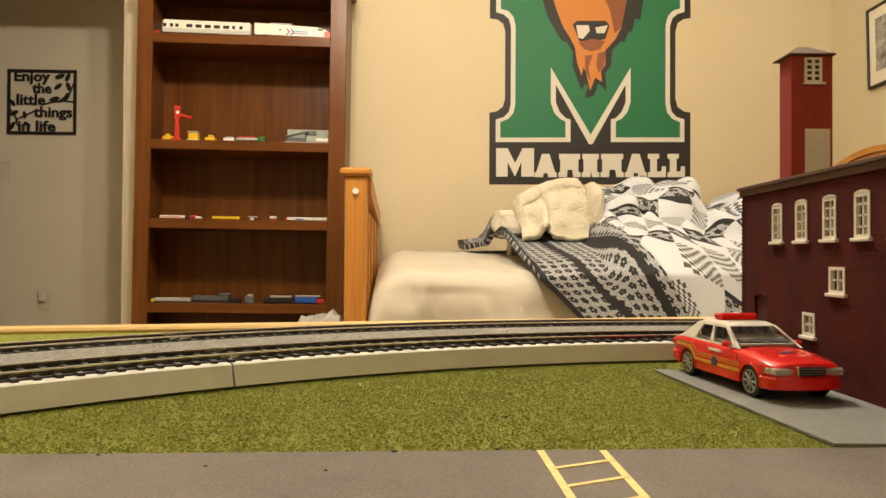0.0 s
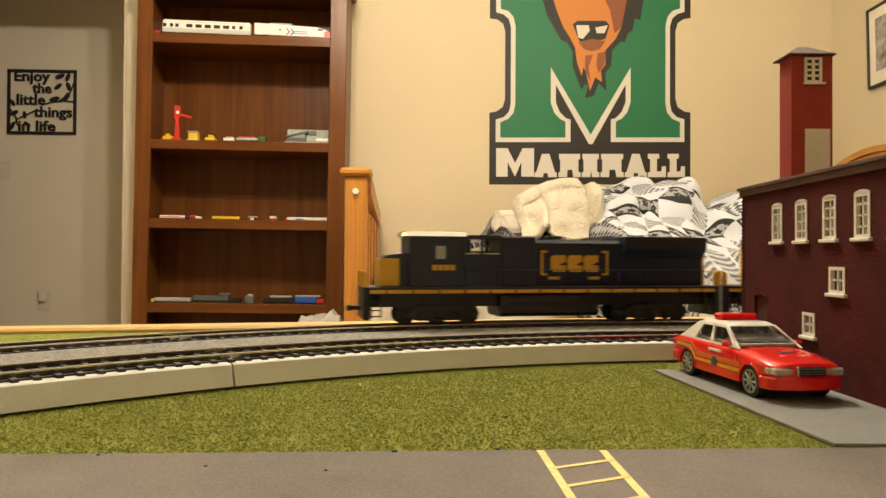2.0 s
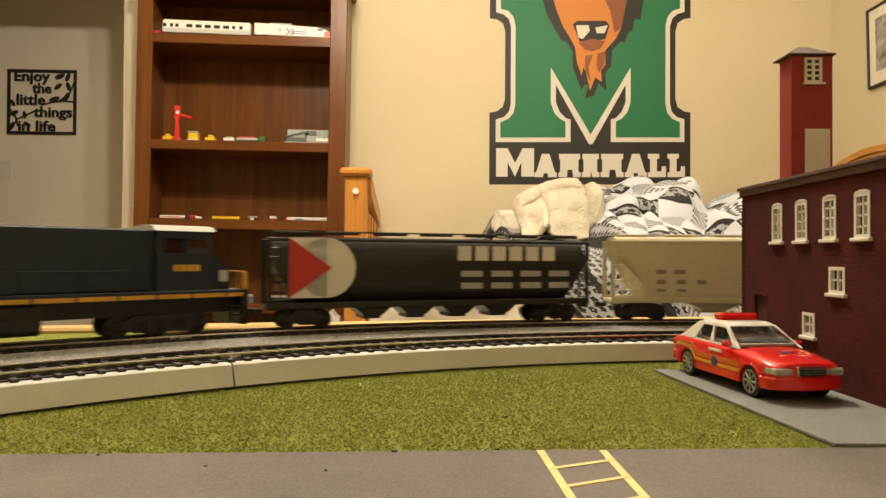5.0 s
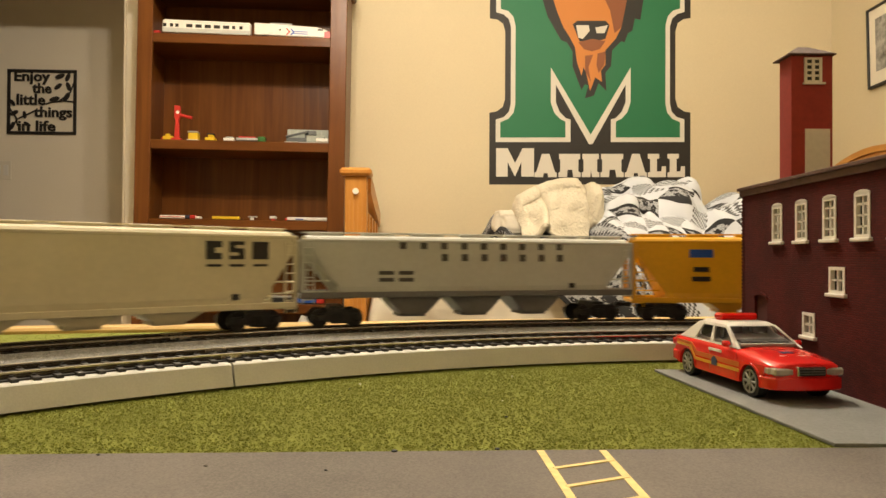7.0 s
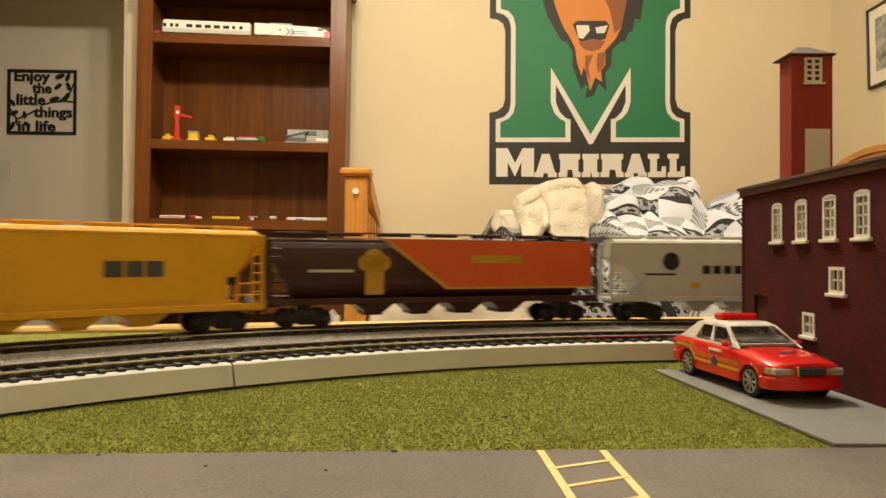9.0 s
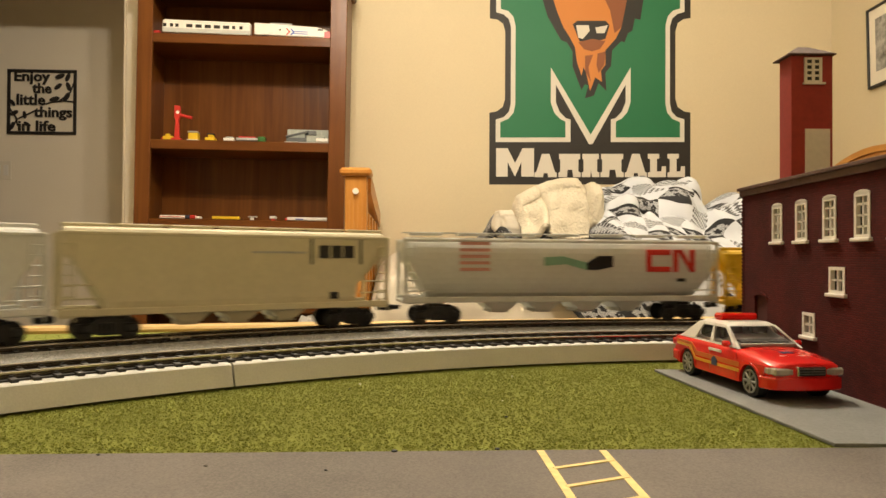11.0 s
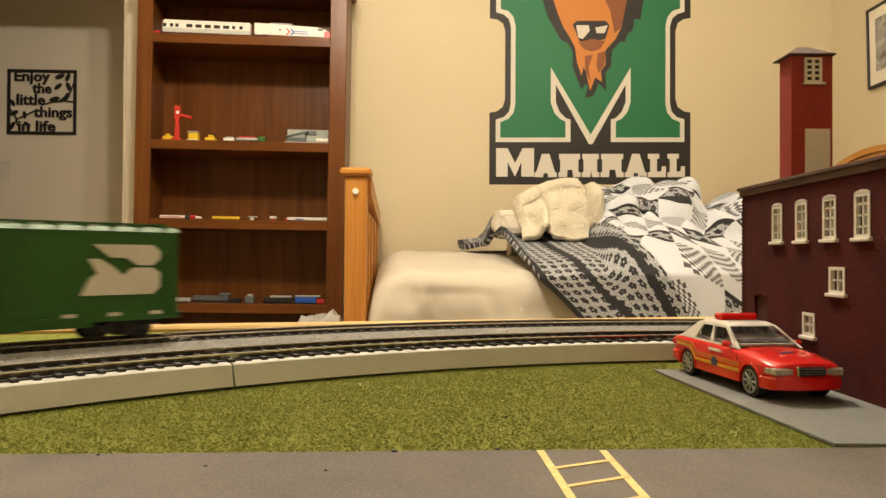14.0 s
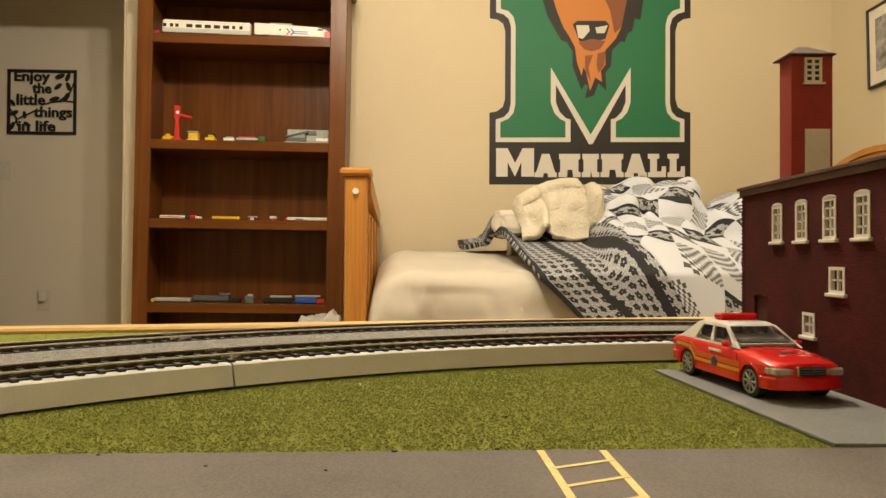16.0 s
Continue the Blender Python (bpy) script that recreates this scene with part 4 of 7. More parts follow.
# shelf 3: flat model wagons
z = SHELVES[2]
toy("model_flatcar", U(318), [("body", (-0.085, 0.02, -0.014, 0.014, 0.003, 0.016), "white"), ("stripe", (-0.085, 0.02, -0.0146, -0.013, 0.008, 0.011), "signred_toy"), ("block", (0.02, 0.04, -0.014, 0.014, 0.003, 0.018), "boxnavy"), ("block", (0.04, 0.062, -0.014, 0.014, 0.003, 0.018), "signred_toy"), ("tail", (0.062, 0.085, -0.013, 0.013, 0.003, 0.013), "white"), ("base", (-0.085, 0.085, -0.01, 0.01, 0, 0.004), "black")], "white, red and blue model locomotive lying on a shelf", z)
toy("model_boxcar", U(398), [("body", (-0.058, 0.055, -0.014, 0.014, 0.003, 0.015), "yellowtoy"), ("base", (-0.058, 0.07, -0.01, 0.01, 0, 0.004), "black")], "yellow model wagon on a shelf", z)
toy("toy_block", U(444), [("body", (-0.01, 0.004, -0.01, 0.01, 0, 0.013), "white"), ("top", (-0.018, 0.018, -0.01, 0.01, 0.013, 0.018), "grey")], "small white plastic fitting on a shelf", z)
toy("toy_block", U(480), [("body", (-0.014, 0.014, -0.012, 0.012, 0.008, 0.02), "white"), ("base", (-0.006, 0.008, -0.01, 0.01, 0, 0.008), "boxred")], "small white plastic block on a shelf", z)
toy("model_coach", U(541), [("body", (-0.085, 0.09, -0.014, 0.014, 0.003, 0.017), "white"), ("nose", (-0.094, -0.085, -0.013, 0.013, 0.003, 0.012), "signred_toy"), ("stripe", (-0.05, -0.015, -0.0147, -0.013, 0.006, 0.011), "blue"), ("base", (-0.085, 0.09, -0.01, 0.01, 0, 0.004), "black")], "white model coach with blue stripe on a shelf", z)
# shelf 4: darker model trains
z = SHELVES[3]
toy("model_gondola", U(307), [("body", (-0.075, 0.075, -0.014, 0.014, 0.004, 0.02), "grey"), ("end", (-0.088, -0.075, -0.013, 0.013, 0, 0.016), "yellowtoy"), ("base", (-0.075, 0.075, -0.01, 0.01, 0, 0.005), "black")], "grey model wagon on a shelf", z)
toy("model_steam_engine", U(372), [("boiler", (-0.08, 0.07, -0.014, 0.014, 0.006, 0.028), "slate"), ("cab", (0.03, 0.075, -0.015, 0.015, 0.028, 0.04), "slate"), ("tender", (0.08, 0.12, -0.014, 0.014, 0.004, 0.02), "black"), ("base", (-0.08, 0.12, -0.012, 0.012, 0, 0.007), "black")], "dark grey model engine on a shelf", z, 3.09)
toy("toy_figure_stand", U(442), [("base", (-0.022, 0.018, -0.012, 0.012, 0, 0.03), "slate"), ("top", (-0.01, 0.012, -0.01, 0.01, 0.03, 0.038), "grey")], "small grey model shed on a shelf", z)
toy("model_tender", U(490), [("body", (-0.055, 0.07, -0.014, 0.014, 0.004, 0.026), "black"), ("top", (-0.03, 0.06, -0.012, 0.012, 0.026, 0.034), "grey"), ("base", (-0.055, 0.07, -0.01, 0.01, 0, 0.005), "black")], "black model tender on a shelf", z)
toy("model_shunter", U(545), [("body", (-0.055, 0.035, -0.015, 0.015, 0.004, 0.03), "blue"), ("roof", (-0.055, 0.05, -0.015, 0.015, 0.03, 0.036), "grey"), ("nose", (0.035, 0.068, -0.015, 0.015, 0.003, 0.02), "signred_toy"), ("base", (-0.055, 0.06, -0.01, 0.01, 0, 0.005), "black")], "blue model locomotive with red nose on a shelf", z)

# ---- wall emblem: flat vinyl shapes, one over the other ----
def E_(px, y):
    yy = y - (px - 867) * (0.025 - 0.000048 * (y - 38))
    return (0.387 + (px - 867) * 0.002704, 1.042 + (327 - yy) * 0.002653)


emblem = thing("wall_emblem", YAW, "green, white and black vinyl emblem with orange crest on the wall", "wall decal")


def vinyl(pts, layer, material, name):
    bm = bmesh.new()
    prism(bm, [E_(*p) for p in pts], "y", WALL - 0.0008 - 0.0008 * layer, WALL - 0.0002)
    bmesh.ops.triangulate(bm, faces=[f for f in bm.faces if len(f.verts) > 4])
    part(name, bm, material, emblem)


def mirrored(half):
    return half + [(2089 - p, q) for p, q in reversed(half)]


vinyl(mirrored([(867, 327), (867, 200), (879, 198), (890, 190), (894, 176), (894, 56), (890, 42), (880, 35), (867, 33), (867, -190)]), 0, "decalblack", "backing")
vinyl(mirrored([(1044.5, 256), (1008, 252), (878, 252), (878, 212), (892, 208), (901, 198), (904, 184), (904, 48), (900, 34), (891, 26), (878, 22), (878, -180)]), 1, "decalwhite", "outline")
for s in (1, -1):
    def mx(p):
        return [(x, y) if s > 0 else (2089 - x, y) for x, y in p]
    vinyl(mx([(983, 151), (983, 182), (990, 199), (1001, 210), (1009, 212), (1009, 257), (1042, 257)]), 2, "decalblack", "notch")
vinyl(mirrored([(1044.5, 239), (974, 120), (974, 182), (980, 200), (990, 211), (1000, 216), (1000, 244), (886, 244), (886, 217), (900, 211), (909, 200), (912, 186), (912, 46), (908, 30), (899, 20), (886, 16), (886, -170)]), 2, "decalgreen", "letter_shape")
vinyl([(935, -150), (950, -30), (968, 30), (985, 60), (992, 72), (1002, 76), (1012, 92), (1012, 118), (1020, 140), (1028, 160), (1034, 150), (1040, 152), (1034, 175), (1050, 170), (1058, 148), (1072, 162), (1070, 130), (1080, 118), (1082, 90), (1098, 74), (1104, 76), (1110, 60), (1118, 55), (1122, 34), (1132, 36), (1142, -30), (1155, -150)], 3, "decalblack", "crest")
vinyl([(960, -140), (972, -20), (984, 20), (996, 50), (1004, 62), (1016, 84), (1020, 112), (1028, 135), (1031, 120), (1036, 130), (1043, 162), (1052, 138), (1064, 146), (1062, 126), (1070, 116), (1070, 90), (1088, 70), (1098, 50), (1112, -20), (1125, -140)], 4, "decalorange", "crest")
vinyl([(1062, -140), (1064, -10), (1078, 20), (1086, 60), (1098, 50), (1112, -20), (1125, -140)], 5, "decalbrown", "crest")
vinyl([(1012, 44), (1020, 38), (1070, 38), (1077, 46), (1070, 70), (1046, 76), (1024, 74)], 5, "decalblack", "crest")
vinyl([(1018, 46), (1040, 46), (1042, 56), (1030, 70), (1022, 68)], 6, "decalwhite", "crest")
vinyl([(1052, 50), (1074, 46), (1068, 60), (1054, 60)], 6, "decalwhite", "crest")
vinyl([(1022, 76), (1046, 70), (1070, 74), (1060, 88), (1046, 92), (1032, 88)], 6, "decalbrown", "crest")
vinyl([(1034, 100), (1048, 98), (1040, 120), (1044, 146), (1034, 126)], 6, "decalbrown", "crest")
vinyl([(1056, 96), (1070, 92), (1068, 116), (1058, 130), (1054, 116)], 6, "decalbrown", "crest")
for a, b, top in ((879, 945, 263), (946, 985, 273), (988, 1027, 273), (1029, 1060, 273), (1062, 1103, 273), (1105, 1144, 273), (1146, 1178, 273), (1181, 1212, 273)):
    w = b - a
    if w > 50:
        pts = [(a, top), (a + 20, top), (a + w / 2, top + 26), (b - 20, top), (b, top), (b, top + 50), (b - 22, top + 50), (b - 22, top + 24), (a + w / 2, top + 50), (a + 20, top + 24), (a + 20, top + 50), (a, top + 50)]
    elif a in (946, 1105):
        pts = [(a + 13, top), (b - 13, top), (b - 3, top + 32), (b, top + 33), (b, top + 41), (b - 15, top + 41), (b - 16, top + 34), (a + 16, top + 34), (a + 15, top + 41), (a, top + 41), (a, top + 33), (a + 3, top + 32)]
    elif a > 1140:
        pts = [(a, top), (a + 20, top), (a + 20, top + 8), (a + 16, top + 9), (a + 16, top + 31), (b - 8, top + 31), (b - 7, top + 22), (b, top + 22), (b, top + 41), (a, top + 41), (a, top + 33), (a + 4, top + 32), (a + 4, top + 9), (a, top + 8)]
    else:
        pts = [(a + 1, top), (b - 1, top), (b - 1, top + 9), (b - 4, top + 10), (b - 4, top + 31), (b, top + 33), (b, top + 41), (b - 13, top + 41), (b - 15, top + 28), (a + 16, top + 28), (a + 15, top + 41), (a, top + 41), (a, top + 33), (a + 3, top + 31), (a + 3, top + 10), (a + 1, top + 9)]
    vinyl(pts, 2, "decalwhite", "letter_block")

# ---- framed picture ----
pic = thing("framed_picture", YAW @ Matrix.Translation((R, 2.997, 1.452)) @ Matrix.Rotation(radians(-90), 4, "Z") @ Matrix.Rotation(radians(-2.0), 4, "Y"), "thin black frame with grey picture on white mount", "picture")
part("backing", boxes((0.0, 0.46, -0.012, -0.001, 0.0, 0.34)), "trim", pic)
for row in ((-0.006, 0.004, -0.02, -0.001, -0.006, 0.346), (0.456, 0.466, -0.02, -0.001, -0.006, 0.346), (0.004, 0.456, -0.02, -0.001, -0.006, 0.004), (0.004, 0.456, -0.02, -0.001, 0.336, 0.346)):
    part("frame", boxes(row, bevel=0.001), "black", pic)
part("print", boxes((0.045, 0.415, -0.0135, -0.012, 0.06, 0.29)), "photo", pic)

# ---- hallway: cut-out sign, switch, night light ----
sign = thing("cutout_sign", room(-2.3445, HALL - 0.012, 1.412), "black cut-out metal sign with words and leaves on the wall", "sign")
SW, SH = 0.396, 0.383
for row in ((0, SW, 0, 0.006, 0, 0.017), (0, SW, 0, 0.006, SH - 0.017, SH), (0, 0.017, 0, 0.006, 0.017, SH - 0.017), (SW - 0.017, SW, 0, 0.006, 0.017, SH - 0.017)):
    part("frame", boxes(row), "iron", sign)
for text, x, z, size, width in (("Enjoy", 0.035, 0.315, 0.085, 0.205), ("the", 0.145, 0.245, 0.085, 0.105), ("little", 0.05, 0.175, 0.09, 0.165), ("things", 0.155, 0.105, 0.085, 0.215), ("in life", 0.06, 0.022, 0.085, 0.215)):
    def reach(txt):
        cu = bpy.data.curves.new("probe", "FONT")
        cu.body, cu.size = txt, size
        tmp = new("probe", cu)
        me = bpy.data.meshes.new_from_object(tmp.evaluated_get(bpy.context.evaluated_depsgraph_get()))
        far = max(v.co.x for v in me.vertices)
        bpy.data.objects.remove(tmp)
        bpy.data.meshes.remove(me)
        return far
    fit_ = width / reach(text)
    for k, ch in enumerate(text):
        if ch != " ":
            at_x = x + fit_ * (reach(text[:k + 1]) - reach(ch))
            letter = lettering("letter", ch, size, "iron", sign, pose(at_x, 0.003, z) @ Matrix.Rotation(radians(90), 4, "X"), 0.004, None, 0.0016)
            letter.data.transform(Matrix.Scale(fit_, 4, (1, 0, 0)))


def leaf(x, z, r, a):
    pts = [(x + r * math.cos(t) * math.cos(a) - 0.45 * r * math.sin(t) * math.sin(a), z + r * math.cos(t) * math.sin(a) + 0.45 * r * math.sin(t) * math.cos(a)) for t in [2 * math.pi * k / 12 for k in range(12)]]
    part("leaf", prism(bmesh.new(), pts, "y", 0, 0.005), "iron", sign)


for x, z, r, a in ((0.30, 0.345, 0.03, 0.4), (0.345, 0.34, 0.026, 1.2), (0.29, 0.285, 0.026, 0.7), (0.35, 0.285, 0.028, 1.9), (0.34, 0.225, 0.03, 1.0), (0.27, 0.21, 0.03, 0.3), (0.03, 0.185, 0.022, 2.2), (0.04, 0.125, 0.026, 0.5), (0.10, 0.115, 0.022, 1.7), (0.115, 0.06, 0.022, 2.6), (0.03, 0.05, 0.024, 1.2)):
    leaf(x, z, r, a)
for pts in ([(0.385, 0.195), (0.32, 0.2), (0.25, 0.19), (0.22, 0.18)], [(0.385, 0.32), (0.36, 0.25), (0.30, 0.2)], [(0.015, 0.02), (0.06, 0.09), (0.12, 0.12), (0.16, 0.14)], [(0.015, 0.15), (0.05, 0.1), (0.06, 0.05)]):
    bm = bmesh.new()
    for p, q in zip(pts, pts[1:]):
        rod(bm, (p[0], 0.003, p[1]), (q[0], 0.003, q[1]), 0.0045, 6)
    part("branch", bm, "iron", sign)
for x, zz in ((0.03, SH - 0.01), (SW - 0.03, SH - 0.01)):
    part("spacer", boxes((x - 0.004, x + 0.004, 0.006, 0.012, zz - 0.004, zz + 0.004)), "iron", sign)
sw = thing("light_switch", room(-2.36, HALL, 1.2), "white double light switch on the hallway wall", "switch")
part("plate", boxes((-0.06, 0.04, -0.006, -0.0005, -0.055, 0.055), bevel=0.002), "trim", sw)
for x in (-0.033, 0.012):
    part("toggle", boxes((x - 0.014, x + 0.014, -0.010, -0.0055, -0.03, 0.03), bevel=0.0015), "white", sw)
nl = thing("wall_outlet", room(-2.125, HALL, 0.44), "white wall outlet with a plugged-in night light", "outlet")
part("plate", boxes((-0.038, 0.038, -0.006, -0.0005, -0.062, 0.062), bevel=0.002), "trim", nl)
part("night_light", boxes((-0.02, 0.02, -0.04, -0.0055, -0.01, 0.055), bevel=0.008), "white", nl)

# ---- bed ----
bed = thing("bed_frame", YAW, "honey pine bed frame with square posts and panelled footboard", "bed")
BN, BW, BL = 2.297, 3.245, 1.9
for w in (BN, BW - 0.07):
    post = part("post", boxes((-0.198, -0.127, w, w + 0.07, 0.0, 0.962 if w == BN else 0.86), bevel=0.004), "honey", bed)
    if w == BN:
        part("post_cap", boxes((-0.214, -0.111, w - 0.016, w + 0.086, 0.962, 0.988), bevel=0.008), "honey", post)
        for k in range(4):
            part("flute", boxes((-0.186 + 0.013 * k, -0.181 + 0.013 * k, w - 0.003, w, 0.40, 0.885)), "honey", post)
        part("knob", disc(bmesh.new(), (-0.1625, w - 0.004, 0.912), "y", 0.010, 0.014, 20), "white", post, "white round knob")
# sloping top rail and panels of the footboard
bm = bmesh.new()
prism(bm, [(BN + 0.07, 0.982), (BW, 0.900), (BW, 0.861), (BW - 0.07, 0.835), (BN + 0.07, 0.912)], "x", -0.162, -0.117)
part("top_rail", bm, "honey_y", bed)
part("lower_rail", boxes((-0.160, -0.119, BN + 0.07, BW - 0.07, 0.36, 0.46), bevel=0.003), "honey_y", bed)
for k in range(4):
    w0 = BN + 0.07 + 0.2175 * k
    part("panel", boxes((-0.148, -0.134, w0 + 0.035, w0 + 0.185, 0.46, 0.86)), "honey", bed)
    part("slat", boxes((-0.158, -0.121, w0 - 0.02 if k else w0, w0 + 0.035, 0.46, 0.845), bevel=0.002), "honey", bed)
for w in (BN + 0.02, BW - 0.05):
    part("side_rail", boxes((-0.127, BL - 0.03, w, w + 0.03, 0.24, 0.38), bevel=0.003), "honey", bed)
part("slats", boxes((-0.127, BL - 0.03, BN + 0.05, BW - 0.05, 0.26, 0.28)), "ply", bed)
bm = bmesh.new()
n = 14
arc = [(BN + (BW - BN) * k / n, 1.005 + 0.13 * math.sin(math.pi * k / n)) for k in range(n + 1)]
prism(bm, arc + [(BW, 0.3), (BN, 0.3)], "x", BL, BL + 0.035)
bmesh.ops.triangulate(bm, faces=[f for f in bm.faces if len(f.verts) > 4])
part("headboard", bm, "honey_y", bed, "arched honey pine headboard")
for p, q in zip(arc, arc[1:]):
    part("headboard_trim", prism(bmesh.new(), [(p[0], p[1] + 0.001), (q[0], q[1] + 0.001), (q[0], q[1] + 0.026), (p[0], p[1] + 0.026)], "x", BL - 0.012, BL + 0.047), "honey_y", bed)
for w in (BN - 0.07, BW - 0.02):
    part("post", boxes((BL - 0.02, BL + 0.05, w + 0.0, w + 0.068, 0, 1.02), bevel=0.004), "honey", bed)


def cloth(name, nu, nv, where, material, parent, label="", uvs=None, thick=0.012):
    """A soft sheet over a grid, with its underside, smooth shaded."""
    bm = bmesh.new()
    uv = bm.loops.layers.uv.new("cloth")
    grid = [[bm.verts.new(where(i / nu, j / nv)) for j in range(nv + 1)] for i in range(nu + 1)]
    for i in range(nu):
        for j in range(nv):
            f = bm.faces.new((grid[i][j], grid[i + 1][j], grid[i + 1][j + 1], grid[i][j + 1]))
            for loop, (a, b) in zip(f.loops, ((i, j), (i + 1, j), (i + 1, j + 1), (i, j + 1))):
                loop[uv].uv = uvs(a / nu, b / nv) if uvs else (a / nu, b / nv)
    bmesh.ops.recalc_face_normals(bm, faces=bm.faces)
    ob = part(name, bm, material, parent, label, smooth=True)
    sol = ob.modifiers.new("thickness", "SOLIDIFY")
    sol.thickness, sol.offset = thick, 0
    return ob


def wrinkle(p, scale, amount):
    return noise.noise(Vector(p) * scale) * amount


def smooth(x):
    x = max(0.0, min(1.0, x))
    return x * x * (3 - 2 * x)


matt = thing("mattress", YAW, "thick mattress under a rumpled cream fitted sheet", "mattress")
part("core", boxes((-0.10, BL - 0.04, BN + 0.06, BW - 0.04, 0.285, 0.56), bevel=0.04), "sheet", matt)


def sheet_at(a, b):
    # a along the bed, b from the near hem over the top to the wall
    u = -0.118 + a * (BL - 0.05 + 0.118)
    roundu = min(1.0, a / 0.06)
    if b < 0.35:
        t = b / 0.35
        w, z = BN + 0.012 + 0.008 * math.sin(9 * u), 0.30 + 0.30 * t
    elif b < 0.5:
        t = (b - 0.35) / 0.15
        w, z = BN + 0.012 + 0.055 * (1 - math.cos(t * math.pi / 2)), 0.60 + 0.045 * math.sin(t * math.pi / 2)
    else:
        t = (b - 0.5) / 0.5
        w, z = BN + 0.067 + (BW - BN - 0.085) * t, 0.645 + 0.075 * smooth(t * 1.6)
    z -= (1 - math.sqrt(1 - (1 - roundu) ** 2)) * 0.13 * smooth((z - 0.30) / 0.3)
    z += wrinkle((u, w, 0), 3, 0.018) * smooth((b - 0.2) * 4) + wrinkle((u, w, 5), 9, 0.008) + 0.006 * abs(noise.noise(Vector((u * 14 - w * 9, w * 6, 31))))
    w += wrinkle((u, z * 2, 9), 5, 0.016) if b < 0.5 else 0
    # slanting pulls in the near side
    if b < 0.5:
        w += 0.010 * abs(noise.noise(Vector((u * 16 + z * 9, z * 5, 41))))
        w -= 0.012 * math.exp(-((u - 0.02 - 0.5 * (z - 0.5)) / 0.035) ** 2)
    return (u, w, z)


cloth("sheet", 110, 60, sheet_at, "sheet", matt)

# patterned comforter: flowered border bands along one edge, patchwork beyond
def comforter_material():
    m = bpy.data.materials.new("patchwork_cotton")
    m.use_nodes = True
    nt = m.node_tree
    N, Lk = nt.nodes.new, nt.links.new
    p = nt.nodes["Principled BSDF"]
    p.inputs["Roughness"].default_value = 0.9
    uv = N("ShaderNodeUVMap")
    uv.uv_map = "cloth"
    sep = N("ShaderNodeSeparateXYZ")
    Lk(uv.outputs[0], sep.inputs[0])
    white, black, grey = (0.62, 0.65, 0.70, 1), (0.02, 0.02, 0.022, 1), (0.22, 0.225, 0.235, 1)

    def math_(op, a, b=None, c=None):
        n = N("ShaderNodeMath")
        n.operation = op
        for i, v in enumerate((a, b, c)):
            if v is None:
                continue
            if isinstance(v, (int, float)):
                n.inputs[i].default_value = v
            else:
                Lk(v, n.inputs[i])
        return n.outputs[0]

    def mixc(f, a, b):
        n = N("ShaderNodeMix")
        n.data_type = "RGBA"
        Lk(f, n.inputs["Factor"])
        for key, v in (("A", a), ("B", b)):
            s = [i for i in n.inputs if i.name == key and i.type == "RGBA"][0]
            if isinstance(v, tuple):
                s.default_value = v
            else:
                Lk(v, s)
        return [o for o in n.outputs if o.type == "RGBA"][0]
    # flowers: five dark petals with a pale heart, in staggered rows on a fine grey net
    vo = N("ShaderNodeTexVoronoi")
    vo.inputs["Scale"].default_value, vo.inputs["Randomness"].default_value = 33, 0.12
    Lk(uv.outputs[0], vo.inputs["Vector"])
    away = N("ShaderNodeVectorMath")
    away.operation = "SUBTRACT"
    up = N("ShaderNodeVectorMath")
    up.operation = "SCALE"
    up.inputs["Scale"].default_value = 33
    Lk(uv.outputs[0], up.inputs[0])
    heart = N("ShaderNodeVectorMath")
    heart.operation = "SCALE"
    heart.inputs["Scale"].default_value = 33
    Lk(vo.outputs["Position"], heart.inputs[0])
    Lk(up.outputs[0], away.inputs[0])
    Lk(heart.outputs[0], away.inputs[1])
    sp = N("ShaderNodeSeparateXYZ")
    Lk(away.outputs[0], sp.inputs[0])
    turn = math_("ARCTAN2", sp.outputs[1], sp.outputs[0])
    d = math_("SUBTRACT", vo.outputs["Distance"], math_("MULTIPLY", math_("ABSOLUTE", math_("COSINE", math_("MULTIPLY", turn, 2.5))), 0.13))
    petal = math_("MULTIPLY", math_("LESS_THAN", d, 0.27), math_("GREATER_THAN", vo.outputs["Distance"], 0.09))
    net = N("ShaderNodeTexNoise")
    net.inputs["Scale"].default_value = 330
    Lk(uv.outputs[0], net.inputs["Vector"])
    lace = mixc(math_("GREATER_THAN", net.outputs[0], 0.5), grey, (0.46, 0.475, 0.50, 1))
    flower = mixc(petal, lace, black)
    # border bands by distance from the edge
    x = sep.outputs[0]
    band = math_("ADD", math_("LESS_THAN", math_("ABSOLUTE", math_("SUBTRACT", x, 0.010)), 0.010),
                 math_("ADD", math_("LESS_THAN", math_("ABSOLUTE", math_("SUBTRACT", x, 0.1425)), 0.013), math_("LESS_THAN", math_("ABSOLUTE", math_("SUBTRACT", x, 0.285)), 0.016)))
    border = mixc(math_("MINIMUM", band, 1.0), flower, black)
    # patchwork: tilted squares, some plain, some dotted, some striped with lace
    mp = N("ShaderNodeMapping")
    mp.inputs["Rotation"].default_value = (0, 0, radians(20))
    mp.inputs["Scale"].default_value = (13.0, 11.5, 1)
    warp = N("ShaderNodeTexNoise")
    warp.inputs["Scale"].default_value, warp.inputs["Detail"].default_value = 3.2, 1
    Lk(uv.outputs[0], warp.inputs["Vector"])
    shift = N("ShaderNodeVectorMath")
    shift.operation = "MULTIPLY_ADD"
    shift.inputs[1].default_value = (0.24, 0.24, 0)
    Lk(warp.outputs["Color"], shift.inputs[0])
    Lk(uv.outputs[0], shift.inputs[2])
